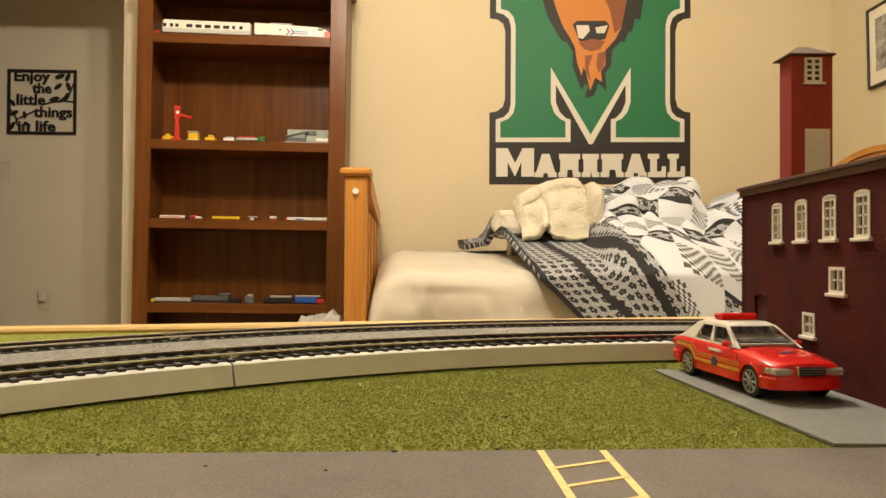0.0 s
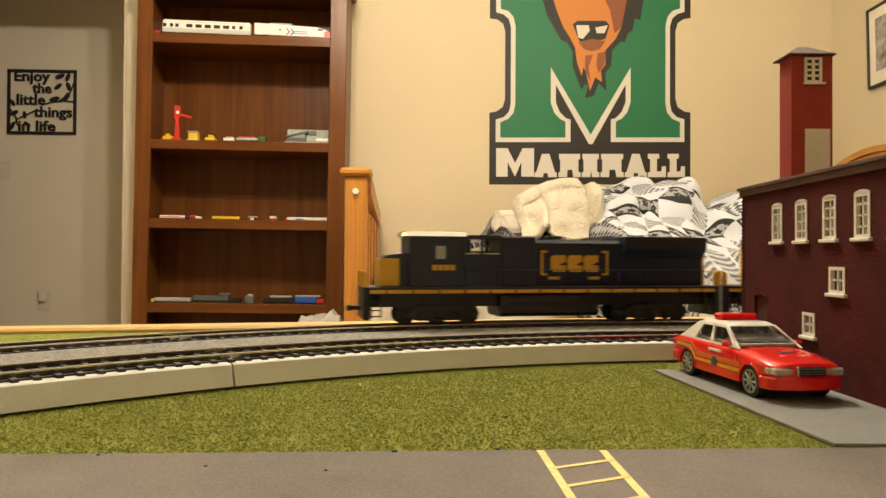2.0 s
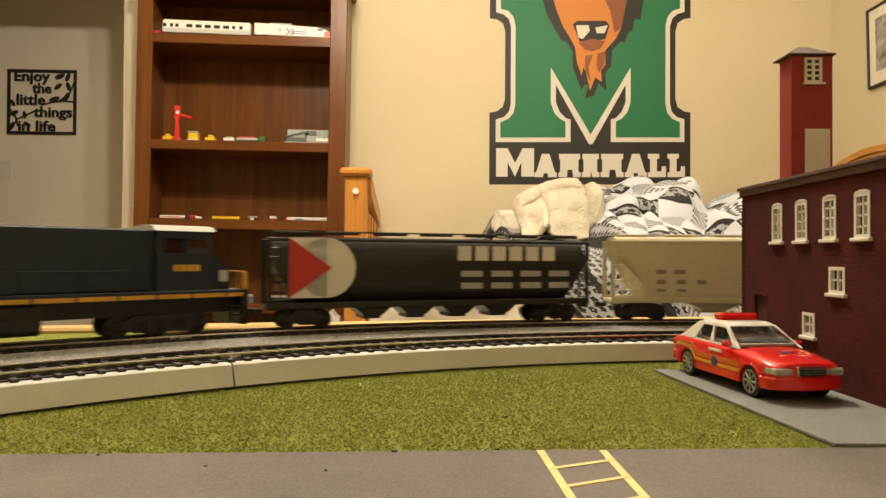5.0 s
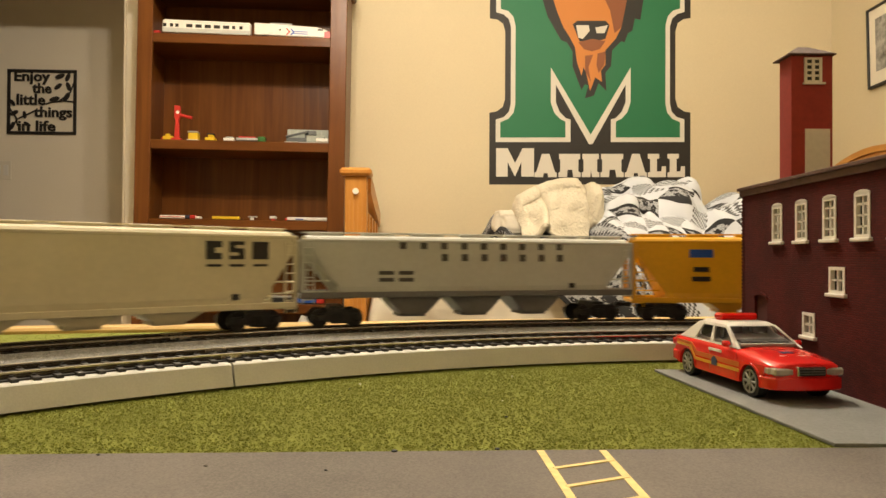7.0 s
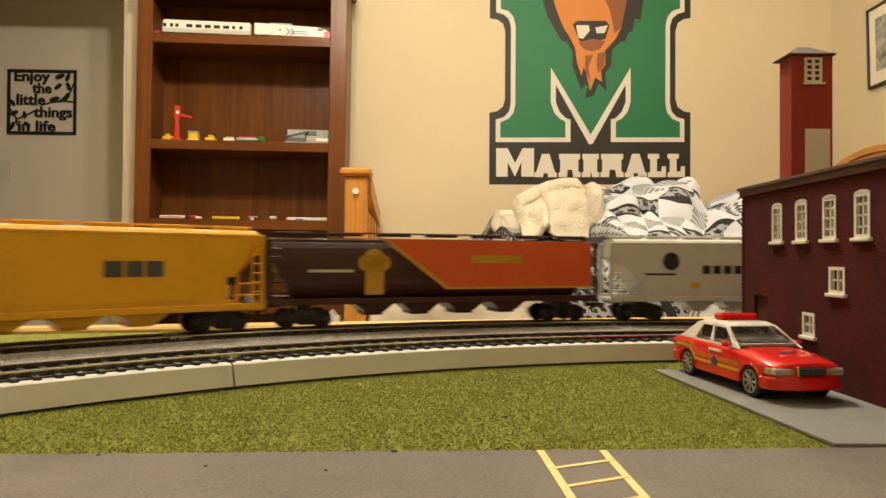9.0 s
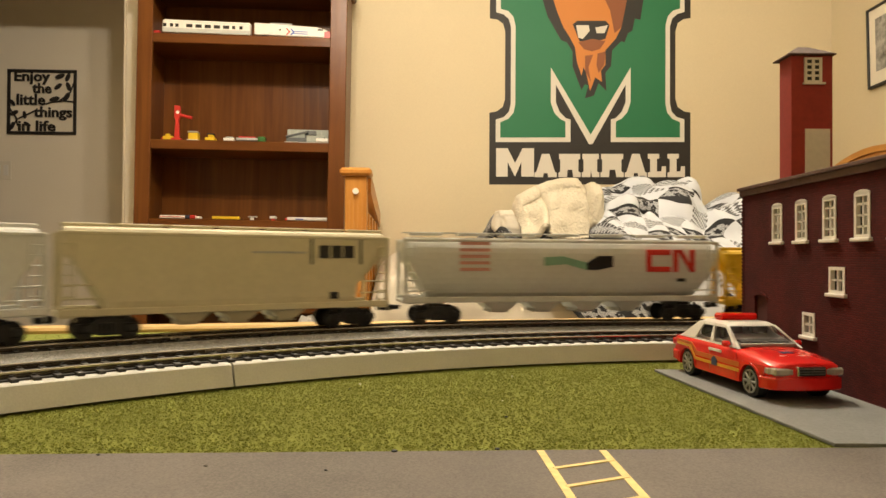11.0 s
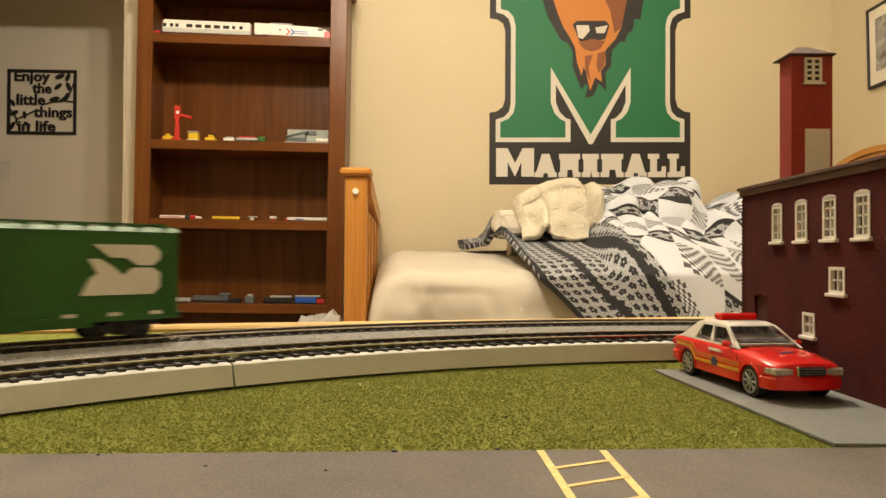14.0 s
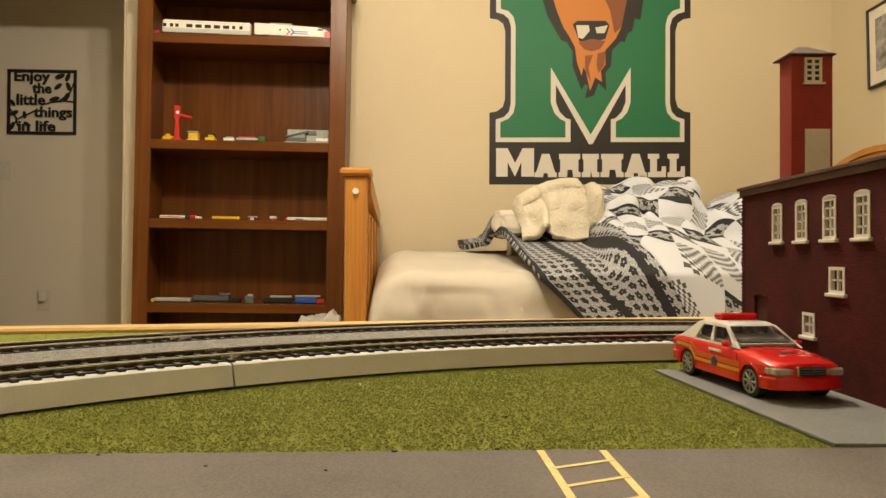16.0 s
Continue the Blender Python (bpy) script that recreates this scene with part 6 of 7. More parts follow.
def locomotive(name, label, cab, length=0.243):
    """A modern freight diesel; cab is -1 or 1, the end at which the cab stands."""
    car = thing(name, pose(0, 0, 0), label, "locomotive", "diesel locomotives")
    hl = length / 2
    c = cab

    def X(a, b):
        return (min(c * a, c * b), max(c * a, c * b))
    # deck and stripe (c*x: + towards the cab)
    part("deck", boxes((-hl + 0.004, hl - 0.004, -0.0176, 0.0176, 0.0172, 0.0196), bevel=0.0003), "navy", car)
    part("stripe", boxes((-hl + 0.004, hl - 0.004, -0.01785, -0.0170, 0.0160, 0.0180), (-hl + 0.004, hl - 0.004, 0.0170, 0.01785, 0.0160, 0.0180)), "gold", car, "gold stripe along the deck's edge")
    for k in range(14):
        x = -hl + 0.014 + (length - 0.028) * k / 13
        part("deck_bracket", boxes((x - 0.0005, x + 0.0005, -0.0181, -0.0175, 0.0156, 0.0186)), "navy", car)
    part("frame", boxes((-hl + 0.006, hl - 0.006, -0.009, 0.009, 0.0105, 0.0172)), "black", car)
    # ends of cab, casing and nose, counted from the cab's end of the frame
    c0, c1, ce, nf = (0.0280, 0.0625, 0.109, 0.0110) if cab < 0 else (0.022, 0.052, 0.128, 0.0095)
    back = 0.0095 if cab < 0 else 0.0165
    x0, x1 = X(-hl + back, hl - ce + 0.004)
    bm = bmesh.new()
    prism(bm, [(-0.0108, 0.0196), (0.0108, 0.0196), (0.0108, 0.0488), (0.0088, 0.0508), (-0.0088, 0.0508), (-0.0108, 0.0488)], "x", x0, x1)
    part("long_hood", bm, "navy", car)
    # wide casing behind the cab; on the leading engine its front bay has open windows
    if cab < 0:
        x0, x1 = X(hl - ce, hl - 0.0865)
        part("inverter_cabinet", boxes((x0, x1, -0.0150, 0.0150, 0.0196, 0.0525), bevel=0.0008), "navy", car)
        x0, x1 = X(hl - 0.0865, hl - c1)
        bm = boxes((x0, x1, -0.0165, 0.0165, 0.0196, 0.0422), (x0, x1, -0.0165, 0.0165, 0.0508, 0.0530))
        for a in (hl - 0.0865, hl - 0.0745, hl - 0.0645):
            p, q = X(a, a + 0.0020)
            box(bm, p, q, -0.0165, -0.0150, 0.0422, 0.0508)
            box(bm, p, q, 0.0150, 0.0165, 0.0422, 0.0508)
        part("cab_rear", bm, "navy", car)
        for a in (hl - 0.0843, hl - 0.0723):
            p, q = X(a, a + 0.0094)
            part("window_frame", boxes((p, q, -0.0168, -0.0163, 0.0419, 0.0426)), "grey", car)
    else:
        x0, x1 = X(hl - ce, hl - c1)
        part("inverter_cabinet", boxes((x0, x1, -0.0150, 0.0150, 0.0196, 0.0525), bevel=0.0008), "navy", car)
    x0, x1 = X(-hl + back, -hl + 0.068)
    bm = bmesh.new()
    prism(bm, [(-0.0165, 0.0455), (-0.0108, 0.040), (0.0108, 0.040), (0.0165, 0.0455), (0.0165, 0.0530), (-0.0165, 0.0530)], "x", x0, x1)
    part("radiator", bm, "navy", car)
    a, b = X(-hl + back + 0.0045, -hl + 0.063)
    part("radiator_grille", boxes((a, b, -0.0168, -0.0164, 0.0468, 0.0512)), "black", car)
    part("radiator_top", boxes((a, b, -0.013, 0.013, 0.0530, 0.0538)), "grey", car)
    # hood doors, latches, vents
    for k in range(12):
        a = -hl + back + 0.0045 + 0.0094 * k
        x0, x1 = X(a, a + 0.0092)
        part("hood_door", boxes((x0, x1, -0.0111, -0.0107, 0.0212, 0.0398), bevel=0.0001), "navy", car)
    for k in range(3):
        x0, x1 = X(-0.02 + 0.02 * k, -0.008 + 0.02 * k)
        part("vent", boxes((x0, x1, -0.0112, -0.0107, 0.042, 0.047)), "black", car)
    x0, x1 = X(-0.012, -0.002)
    part("exhaust", boxes((x0, x1, -0.004, 0.004, 0.0515, 0.0538), bevel=0.0004), "black", car)
    x0, x1 = X(0.016, 0.021)
    part("horn", boxes((x0, x1, -0.003, 0.003, 0.0515, 0.0532), bevel=0.0004), "gold", car)
    # cab
    x0, x1 = X(hl - c1, hl - c0)
    if cab < 0:
        part("cab", boxes((x0, x1, -0.0172, 0.0172, 0.0196, 0.0520), bevel=0.0006), "navy", car)
        p, q = X(hl - 0.0500, hl - 0.0440)
        part("cab_window", boxes((p, q, -0.0175, -0.0170, 0.0390, 0.0465), bevel=0.0001), "grey", car, "small square grey cab window")
    else:
        bm = boxes((x0, x1, -0.0172, -0.0162, 0.0196, 0.0415), (x0, x1, 0.0162, 0.0172, 0.0196, 0.0415), (x0, x1, -0.0172, -0.0162, 0.0485, 0.0520), (x0, x1, 0.0162, 0.0172, 0.0485, 0.0520))
        for a in (hl - 0.052, hl - 0.0495, hl - 0.0370, hl - 0.0244):
            p, q = X(a, a + 0.0022)
            box(bm, p, q, -0.0172, -0.0162, 0.0415, 0.0485)
            box(bm, p, q, 0.0162, 0.0172, 0.0415, 0.0485)
        for a in (hl - c0 - 0.001, hl - c1):
            p, q = X(a, a + 0.001)
            box(bm, p, q, -0.0162, 0.0162, 0.0196, 0.0415)
            box(bm, p, q, -0.0162, 0.0162, 0.0485, 0.0520)
        part("cab", bm, "navy", car)
        p, q = X(hl - 0.0473, hl - 0.0246)
        part("cab_window", boxes((p, q, -0.0168, -0.0166, 0.0415, 0.0485)), "cabglass", car)
    p, q = X(hl - c1 - 0.001, hl - c0 + 0.002)
    bm = bmesh.new()
    prism(bm, [(-0.0176, 0.0520), (0.0176, 0.0520), (0.015, 0.0550), (0.006, 0.0562), (-0.006, 0.0562), (-0.015, 0.0550)], "x", p, q)
    part("cab_roof", bm, "carwhite" if cab < 0 else "pewter", car, "white cab roof" if cab < 0 else "")
    # nose: flat-topped and gold-fronted, or sloping
    bm = bmesh.new()
    high = 0.0425 if cab < 0 else 0.0440
    nose = [(c * (hl - c0), 0.0196), (c * (hl - nf), 0.0196), (c * (hl - nf), 0.0388 if cab < 0 else 0.0335), (c * (hl - nf - 0.004), 0.0412 if cab < 0 else 0.0365), (c * (hl - c0), high)]
    prism(bm, nose, "y", -0.0125, 0.0125)
    part("nose", bm, "navy", car)
    if cab < 0:
        p, q = X(hl - nf - 0.0115, hl - nf + 0.0008)
        part("nose_front", boxes((p, q, -0.0128, 0.0128, 0.0200, 0.0392), bevel=0.0004), "gold", car, "gold painted nose")
    else:
        p, q = X(hl - nf - 0.0060, hl - nf - 0.001)
        part("nose_badge", boxes((p, q, -0.0129, -0.0124, 0.0245, 0.0315)), "pewter", car)
    p, q = X(-hl + back - 0.0013, -hl + back + (0.0001 if cab < 0 else 0.0090))
    part("rear_panel", boxes((p, q, -0.0112, 0.0112, 0.0205, 0.0455), bevel=0.0003), "gold", car, "gold painted hood end")
    p, q = X(hl - c0 + 0.0005, hl - c0 + 0.003)
    part("headlight", boxes((p, q, -0.014, -0.007, 0.0522, 0.0545), bevel=0.0004), "lampglow" if cab < 0 else "white", car, "glowing amber headlight" if cab < 0 else "")
    # steps, end plates, railings
    for s in (-1, 1):
        xe = s * hl
        p, q = sorted((xe, xe - s * 0.004))
        part("pilot", boxes((p, q, -0.0165, 0.0165, 0.0035, 0.0196), bevel=0.0004), "black", car)
        bm = bmesh.new()
        for k in range(4):
            z = 0.0052 + 0.0036 * k
            p, q = sorted((xe - s * 0.0045, xe - s * 0.0105))
            box(bm, p, q, -0.0178, -0.0135, z, z + 0.0005)
        for d in (0.0045, 0.0105):
            p, q = sorted((xe - s * d, xe - s * (d + 0.0005)))
            box(bm, p, q, -0.0178, -0.0135, 0.0045, 0.0172)
        part("steps", bm, "black", car)
        bm = bmesh.new()
        for y in (-0.0155, -0.006, 0.006, 0.0155):
            rod(bm, (xe - s * 0.001, y, 0.0196), (xe - s * 0.001, y, 0.0305), 0.0004, 5)
        rod(bm, (xe - s * 0.001, -0.0155, 0.0305), (xe - s * 0.001, 0.0155, 0.0305), 0.0004, 5)
        part("end_railing", bm, "gold", car)
        for y in (-0.0148, 0.0148):
            p, q = sorted((xe, xe - s * 0.0030))
            part("end_plate", boxes((p, q, y - 0.0012, y + 0.0012, 0.0196, 0.0300), bevel=0.0003), "gold", car, "gold painted upright plate")
        coupler(car, xe, s)
        truck(car, s * (hl - 0.047), 3, 0.0205)
    bm = bmesh.new()
    for k in range(9):
        a = -hl + 0.012 + (length - 0.075) * k / 8
        rod(bm, (c * a, -0.0172, 0.0196), (c * a, -0.0172, 0.0315), 0.00028, 4)
    rod(bm, (c * (-hl + 0.012), -0.0172, 0.0315), (c * (hl - 0.063), -0.0172, 0.0315), 0.00028, 4)
    part("handrail", bm, "navy", car)
    bm = bmesh.new()
    prism(bm, [(-0.0155, 0.0065), (-0.0125, 0.0042), (0.0125, 0.0042), (0.0155, 0.0065), (0.0155, 0.0150), (-0.0155, 0.0150)], "x", -0.033, 0.033)
    part("fuel_tank", bm, "black", car)
    part("air_tank", rod(bmesh.new(), (-0.028, -0.0145, 0.0128), (0.02, -0.0145, 0.0128), 0.0022, 10), "black", car)
    # road emblem as plain shapes: brackets, block strokes, small bars
    ex = 0.018 if cab < 0 else -0.0193
    y = -0.0113
    g = "gold"
    for sgn in (-1, 1):
        xo, xi, xt = ex + sgn * 0.0232, ex + sgn * 0.0216, ex + sgn * 0.0188
        bm = boxes((min(xo, xi), max(xo, xi), y, y + 0.001, 0.0275, 0.0445), (min(xi, xt), max(xi, xt), y, y + 0.001, 0.0432, 0.0445), (min(xi, xt), max(xi, xt), y, y + 0.001, 0.0275, 0.0288))
        part("emblem_bracket", bm, g, car)
    for k in range(3):
        xx = ex - 0.0164 + 0.0112 * k
        bm = bmesh.new()
        blk = [(xx, 0.0320), (xx + 0.002, 0.0300), (xx + 0.0102, 0.0300), (xx + 0.0102, 0.0345), (xx + 0.0055, 0.0352), (xx + 0.0102, 0.0372), (xx + 0.0102, 0.0418), (xx + 0.002, 0.0418), (xx, 0.0400)]
        prism(bm, blk, "y", y, y + 0.001)
        bmesh.ops.triangulate(bm, faces=[f for f in bm.faces if len(f.verts) > 4])
        part("emblem", bm, g, car)
    marks(car, [(ex - 0.014, 0.0255, 0.008, 0.002, g), (ex + 0.013, 0.0255, 0.008, 0.002, g)], -0.0111)
    nx = c * (hl - (0.0490 if cab < 0 else 0.036))
    marks(car, [(nx + (k - 1.5) * 0.0037, 0.0330, 0.0031, 0.0038, g) for k in range(4)], -0.0172)
    return car


M["cabglass"] = glass("cab_glass", (0.7, 0.75, 0.75))
loco_a = locomotive("freight_locomotive", "dark blue freight locomotive with gold stripe and white cab roof", -1, 0.2376)
loco_b = locomotive("freight_locomotive", "dark blue freight locomotive running backwards with gold stripe", 1, 0.273)

cp = hopper("black_hopper", 0.205, "carblack", "black covered hopper wagon with white and red end emblem", round_side=True, chutes=4,
            rows=[(0.015 + 0.0115 * k, 0.042, 0.0085, 0.0085, "white") for k in range(6)] + [(0.02 + 0.02 * (k % 4), 0.03 - 0.007 * (k // 4), 0.014, 0.0035, "grey") for k in range(8)])
bm = bmesh.new()
disc(bm, (-0.0690, -0.0168, 0.0335), "y", 0.0164, 0.0006, 32)
box(bm, -0.0905, -0.0690, -0.0171, -0.0165, 0.0171, 0.0499)
part("emblem", bm, "white", cp, "white half-round emblem")
bm = bmesh.new()
prism(bm, [(-0.0905, 0.0172), (-0.0905, 0.0498), (-0.0665, 0.0335)], "y", -0.0176, -0.0166)
part("emblem", bm, "boxred", cp, "red triangle emblem")

def caps(x, z, n, w, h, material, pitch):
    return [(x + pitch * k, z, w, h, material) for k in range(n)]


M["cement_mark"] = M["cement"]
M["fadedprint"] = mat("faded_brown_print", (0.27, 0.235, 0.16), 0.55, vary=0.1, scale=90)
csx = hopper("cream_hopper", 0.219, "cement", "cream covered hopper wagon with black bar lettering", low="cement", sill=0.0145, ribs=0,
             rows=[(0.061, 0.0418, 0.0085, 0.0088, "black"), (0.0735, 0.0418, 0.0085, 0.0088, "black"), (0.087, 0.0418, 0.0095, 0.0088, "black"), (0.0635, 0.0418, 0.004, 0.0026, "cement_mark"), (0.0752, 0.0436, 0.005, 0.0016, "cement_mark"), (0.0718, 0.04, 0.005, 0.0016, "cement_mark"),
                   (0.061, 0.0345, 0.0082, 0.0012, "black"), (0.0735, 0.0345, 0.0082, 0.0012, "black"), (0.087, 0.0345, 0.0082, 0.0012, "black"),
                   (0.073, 0.019, 0.004, 0.003, "black")] + caps(-0.077, 0.031, 2, 0.007, 0.0026, "fadedprint", 0.012) + caps(-0.077, 0.025, 3, 0.006, 0.0026, "fadedprint", 0.013) + caps(-0.077, 0.020, 2, 0.006, 0.0016, "fadedprint", 0.013))
rdg = hopper("grey_hopper", 0.216, "pewter", "light grey covered hopper wagon with darker grey chutes", low="darkgrey", sill=0.0185, deep=0.0105,
             rows=caps(-0.048, 0.0465, 9, 0.004, 0.0042, "print", 0.0128) + caps(-0.022, 0.0395, 7, 0.004, 0.0042, "print", 0.0128) + caps(-0.058, 0.0305, 2, 0.009, 0.0022, "print", 0.012) + caps(-0.058, 0.0265, 2, 0.009, 0.0022, "print", 0.012) + [(0.0635, 0.0225, 0.004, 0.003, "black")])
cnw = hopper("orange_hopper", 0.221, "hopyellow", "orange-yellow covered hopper wagon with hatches along the roof", sill=0.0145, chutes=4, z1=0.0545,
             rows=caps(0.031, 0.034, 3, 0.0085, 0.0076, "print", 0.0098) + [(-0.066, 0.0435, 0.015, 0.005, "blue"), (-0.066, 0.0335, 0.01, 0.003, "black"), (-0.066, 0.0275, 0.012, 0.003, "black"), (0.091, 0.0275, 0.005, 0.004, "black")])
gov = hopper("maroon_hopper", 0.211, "maroon", "maroon and orange covered hopper wagon with wheat emblem", round_side=True, chutes=4, sill=0.0155,
             rows=[(-0.07, 0.032, 0.026, 0.0016, "pewter")])
bm = bmesh.new()
prism(bm, [(-0.037, 0.0505), (0.100, 0.0498), (0.100, 0.0225), (0.002, 0.0225)], "y", -0.0174, -0.0166)
part("paint_panel", bm, "orange", gov, "orange-red painted panel")
bm = bmesh.new()
prism(bm, [(-0.0405, 0.0505), (-0.037, 0.0505), (0.002, 0.0225), (0.100, 0.0225), (0.100, 0.0212), (0.0, 0.0212)], "y", -0.0174, -0.0166)
part("pinstripe", bm, "gold", gov)
bm = boxes((-0.050, -0.039, -0.0174, -0.0166, 0.0185, 0.0335), bevel=0.0003)
disc(bm, (-0.0445, -0.0170, 0.0385), "y", 0.0062, 0.0008, 14)
disc(bm, (-0.0495, -0.0170, 0.0365), "y", 0.0045, 0.0008, 12)
disc(bm, (-0.0395, -0.0170, 0.0365), "y", 0.0045, 0.0008, 12)
part("emblem", bm, "gold", gov, "golden wheat sheaf shape")
marks(gov, [(0.033, 0.039, 0.034, 0.0048, "gold")], -0.0175)
nw = hopper("pale_grey_hopper", 0.17, "silver", "pale grey covered hopper wagon with black roundel", sill=0.0155, chutes=3,
            rows=caps(-0.022, 0.033, 9, 0.0045, 0.005, "black", 0.0068) + [(-0.052, 0.030, 0.02, 0.0012, "black"), (-0.03, 0.0235, 0.006, 0.003, "yellowtoy")])
part("emblem", disc(bmesh.new(), (-0.045, -0.0164, 0.038), "y", 0.0055, 0.0006, 24), "black", nw, "black roundel")
csx2 = hopper("cream_hopper", 0.174, "cement", "cream covered hopper wagon with black bracket emblem", sill=0.0145,
              rows=caps(0.046, 0.0415, 3, 0.0062, 0.0065, "black", 0.0075) + [(0.0385, 0.0415, 0.0012, 0.013, "black"), (0.0685, 0.0415, 0.0012, 0.013, "black"), (0.052, 0.019, 0.005, 0.0035, "black"), (0.02, 0.041, 0.03, 0.001, "grey")])
M["palered"] = mat("faded_red_print", (0.6, 0.28, 0.23), 0.5, vary=0.08, scale=60)
M["mint"] = mat("mint_green_print", (0.22, 0.42, 0.3), 0.5, vary=0.08, scale=60)
M["signred"] = mat("bright_red_print", (0.6, 0.03, 0.02), 0.5, vary=0.05, scale=60)
cn = hopper("silver_hopper", 0.211, "silver", "pale silver round-sided hopper wagon with red emblem", round_side=True, chutes=4, sill=0.0155, roof="grey",
            rows=[(-0.061, 0.0472 - 0.0037 * k, 0.019, 0.0018, "palered") for k in range(5)] + [(0.078, 0.0262, 0.006, 0.002, "black")])
bm = boxes((0.0535, 0.0570, -0.0176, -0.0162, 0.0310, 0.0445), (0.0570, 0.0705, -0.0176, -0.0162, 0.0412, 0.0445), (0.0570, 0.0705, -0.0176, -0.0162, 0.0310, 0.0343), bevel=0.0004)
prism(bm, [(0.0725, 0.0310), (0.0755, 0.0310), (0.0755, 0.0445), (0.0725, 0.0445)], "y", -0.0176, -0.0162)
prism(bm, [(0.0755, 0.0445), (0.0785, 0.0445), (0.0875, 0.0310), (0.0845, 0.0310)], "y", -0.0176, -0.0162)
prism(bm, [(0.0845, 0.0310), (0.0875, 0.0310), (0.0875, 0.0445), (0.0845, 0.0445)], "y", -0.0176, -0.0162)
part("emblem", bm, "signred", cn, "red wordmark shape")
bm = bmesh.new()
prism(bm, [(-0.016, 0.0345), (-0.016, 0.0395), (-0.004, 0.0402), (0.012, 0.0365), (0.012, 0.0322), (-0.002, 0.0355)], "y", -0.0174, -0.0164)
part("emblem", bm, "mint", cn, "mint green wave shape")
bm = bmesh.new()
prism(bm, [(0.012, 0.0322), (0.012, 0.0360), (0.02, 0.0405), (0.030, 0.0405), (0.030, 0.0340), (0.02, 0.0322)], "y", -0.0174, -0.0164)
part("emblem", bm, "black", cn, "black wave shape")
bo = hopper("yellow_hopper", 0.139, "lemon", "short yellow covered hopper wagon with dark round emblem", sill=0.0135, chutes=2, z1=0.0475, cut=0.014,
            rows=caps(-0.037, 0.0295, 3, 0.0045, 0.0052, "boxnavy", 0.0058) + [(0.031, 0.0375, 0.006, 0.0035, "boxnavy"), (0.039, 0.0375, 0.006, 0.0035, "boxnavy"), (0.034, 0.026, 0.0045, 0.007, "boxnavy"), (-0.034, 0.022, 0.009, 0.002, "grey")])
bm = bmesh.new()
ringpts = [(0.0075 * math.cos(radians(a)), 0.0075 * math.sin(radians(a))) for a in range(50, 311, 20)]
inner = [(0.0038 * math.cos(radians(a)), 0.0038 * math.sin(radians(a))) for a in range(310, 49, -20)]
prism(bm, [(0.004 + p, 0.0355 + q) for p, q in ringpts + inner], "y", -0.0168, -0.0160)
part("emblem", bm, "boxnavy", bo, "dark blue open ring emblem")
maine = boxcar("box_wagon", 0.163, "navy, white and red striped box wagon", [(0.0105, 0.0245, "boxred"), (0.0245, 0.0355, "white"), (0.0355, 0.0505, "boxnavy")], roof="black",
               rows=[(-0.052, 0.0322, 0.012, 0.002, "grey"), (-0.052, 0.0285, 0.006, 0.0016, "grey"), (-0.013, 0.0305, 0.026, 0.0028, "print"), (0.012, 0.0302, 0.009, 0.0018, "grey"), (0.042, 0.0305, 0.03, 0.0028, "print"), (0.065, 0.031, 0.0035, 0.006, "grey"), (-0.05, 0.0205, 0.013, 0.003, "white"), (-0.055, 0.016, 0.012, 0.002, "white")])
UP = Matrix.Rotation(radians(90), 4, "X")
lettering("lettering", "STATE", 0.0105, "white", maine, pose(-0.058, -0.0175, 0.0395) @ UP, width=0.053)
lettering("lettering", "OF", 0.005, "white", maine, pose(0.0065, -0.0175, 0.0410) @ UP, width=0.010)
lettering("lettering", "MAINE", 0.0105, "white", maine, pose(0.022, -0.0175, 0.0395) @ UP, width=0.049)
for k, ch in enumerate("PRODUCTS"):
    lettering("lettering", ch, 0.0075, "white", maine, pose(-0.040 + 0.0132 * k, -0.0175, 0.0168) @ UP)
bn = boxcar("box_wagon", 0.162, "green box wagon with white block emblem", [(0.0105, 0.0505, "boxgreen")], roof="boxgreen", ribs=14, door=0.03,
            rows=[(-0.0505, 0.0455, 0.045, 0.0045, "white"), (-0.053, 0.0392, 0.038, 0.0045, "white"), (-0.044, 0.0275, 0.009, 0.0026, "white"), (-0.044, 0.023, 0.012, 0.002, "white"), (-0.06, 0.019, 0.012, 0.004, "grey"), (-0.022, 0.0195, 0.01, 0.004, "grey")] + [(x, 0.0125, 0.006, 0.0016, "white") for x in (-0.066, -0.046, 0.03, 0.05, 0.07)])
bm = bmesh.new()
prism(bm, [(0.040, 0.0440), (0.068, 0.0440), (0.0715, 0.041), (0.0715, 0.0375), (0.068, 0.0345), (0.061, 0.0345), (0.0550, 0.0380), (0.0480, 0.0380)], "y", -0.0178, -0.0163)
prism(bm, [(0.0345, 0.0212), (0.068, 0.0212), (0.0715, 0.0245), (0.0715, 0.0310), (0.068, 0.0335), (0.058, 0.0335), (0.054, 0.0300), (0.049, 0.0340), (0.043, 0.0375), (0.038, 0.0375), (0.042, 0.0310), (0.0385, 0.0290)], "y", -0.0178, -0.0163)
part("emblem", bm, "white", bn, "white block emblem")

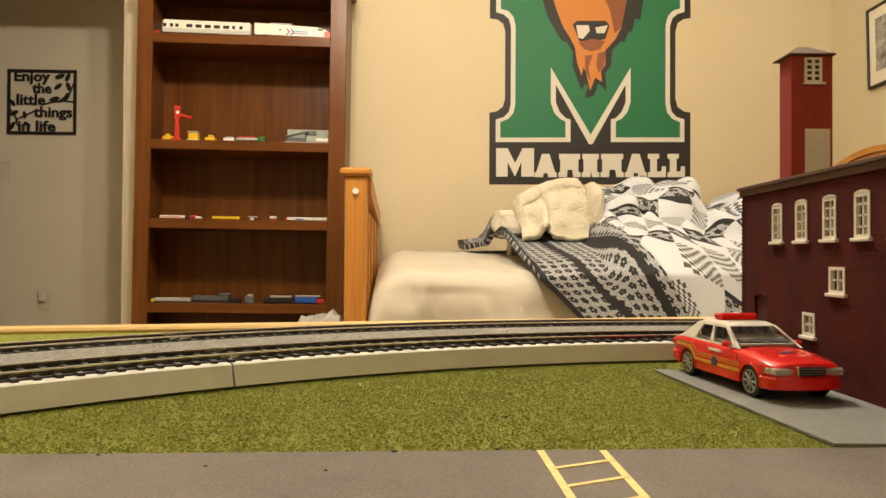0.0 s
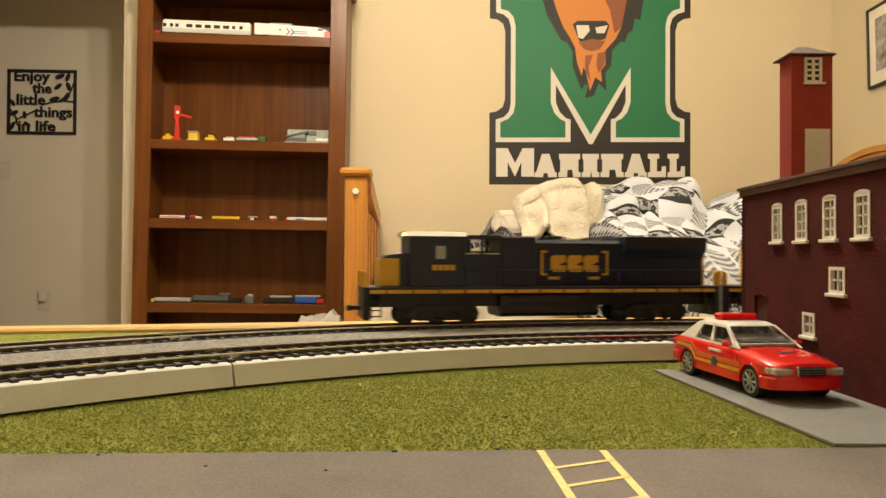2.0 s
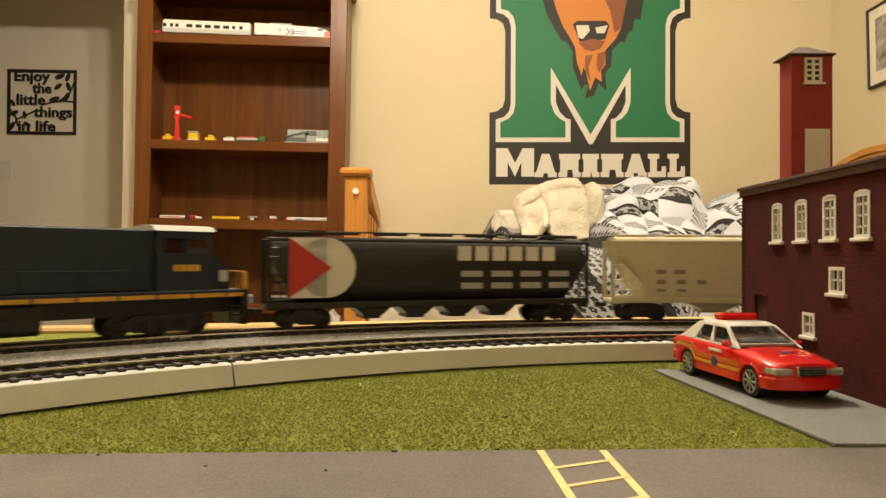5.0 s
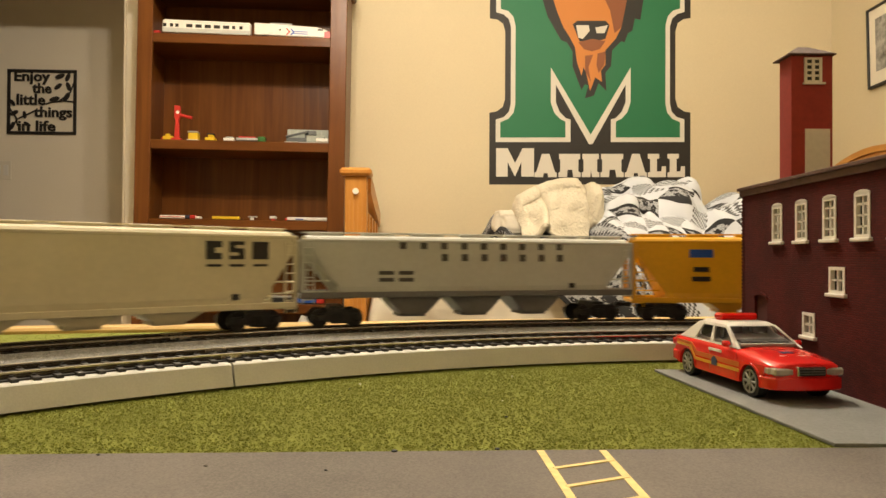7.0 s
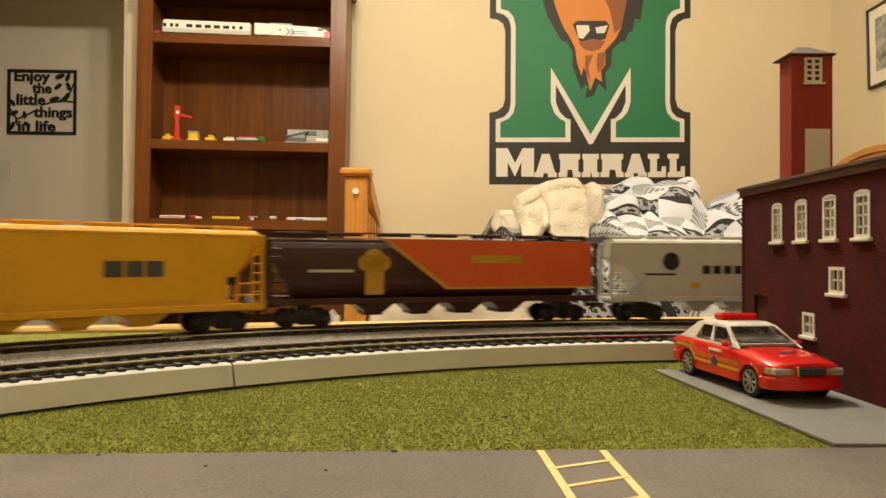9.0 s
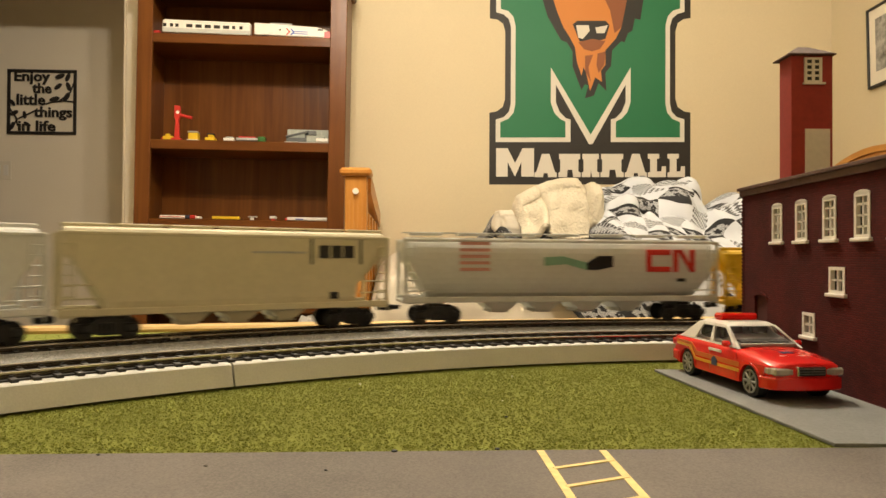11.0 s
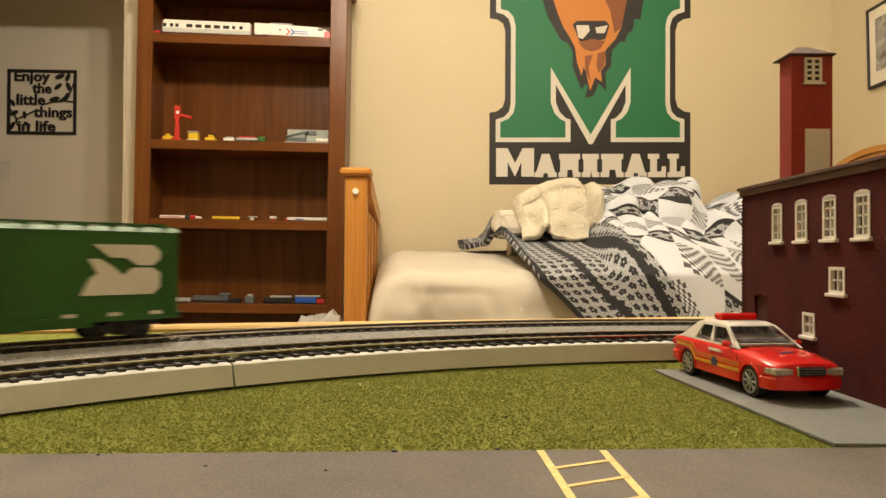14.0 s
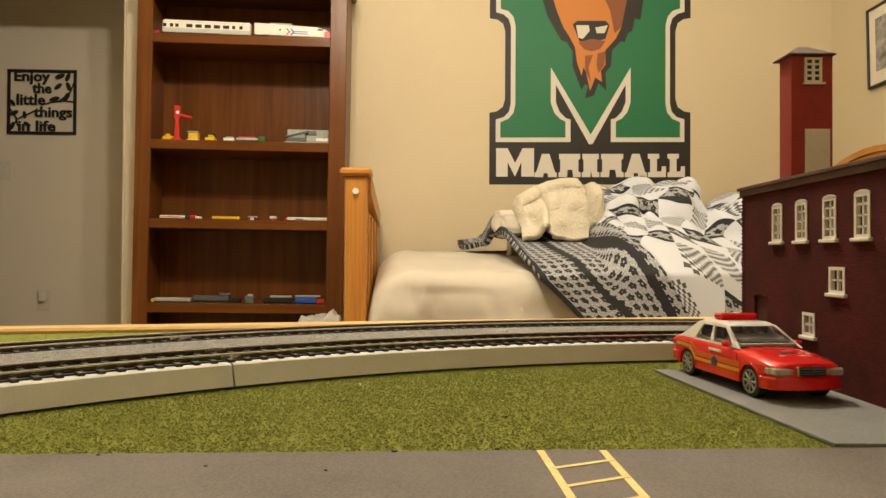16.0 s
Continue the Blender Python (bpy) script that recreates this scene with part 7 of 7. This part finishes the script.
SRC = (0.0, 0.0105, 0.0160, 0.0196, 0.0405, 0.0525, 0.0562)
restack(loco_a, SRC, (0.0, 0.0105, 0.0192, 0.0230, 0.0415, 0.0545, 0.0572))
restack(loco_b, SRC, (0.0, 0.0105, 0.0192, 0.0230, 0.0415, 0.0545, 0.0572))
for wagon, sill, new_sill, top, new_top in ((cp, 0.0135, 0.0140, 0.0525, 0.0545), (csx, 0.0145, 0.0142, 0.0525, 0.0560), (rdg, 0.0185, 0.0195, 0.0525, 0.0542), (cnw, 0.0145, 0.0142, 0.0545, 0.0560), (gov, 0.0155, 0.0160, 0.0525, 0.0540),
                                            (nw, 0.0155, 0.0155, 0.0525, 0.0545), (csx2, 0.0145, 0.0142, 0.0525, 0.0560), (cn, 0.0155, 0.0155, 0.0525, 0.0555), (maine, 0.0105, 0.0107, 0.0520, 0.0545), (bn, 0.0105, 0.0107, 0.0520, 0.0550)):
    restack(wagon, (0.0, sill, top, 0.06), (0.0, new_sill, new_top, 0.063))

TRAIN = [(loco_a, 0.3686, 0.6062), (loco_b, 0.6130, 0.8859), (cp, 0.8958, 1.1039), (csx, 1.1211, 1.3416), (rdg, 1.3456, 1.5628), (cnw, 1.5651, 1.7870), (gov, 1.7905, 2.0027),
         (nw, 2.0117, 2.1835), (csx2, 2.1890, 2.3659), (cn, 2.3780, 2.5900), (bo, 2.5938, 2.7341), (maine, 2.7381, 2.9045), (bn, 2.9085, 3.0707)]


def run(t):
    """How far the train has rolled at t seconds, in metres; it gathers speed, then holds it."""
    q = min(t, 13.3) - 8
    s = -0.23212 * (q + 8) - 0.0470977 * q * q / 10 - 0.00949 * q ** 3 / 100
    return s - 0.275 * max(0.0, min(t, 14.3) - 13.3) - 0.255 * max(0.0, t - 14.3)


def motions():
    for car, a, b in TRAIN:
        rows = []
        for k in range(65):
            t = k * 0.25
            ang = ((a + b) / 2 + run(t)) / FAR_R
            rows.append((t, Matrix.Translation((CX + FAR_R * math.sin(ang), CY + FAR_R * math.cos(ang), RAIL)) @ Matrix.Rotation(-ang, 4, "Z")))
        walk(car, rows)


motions()
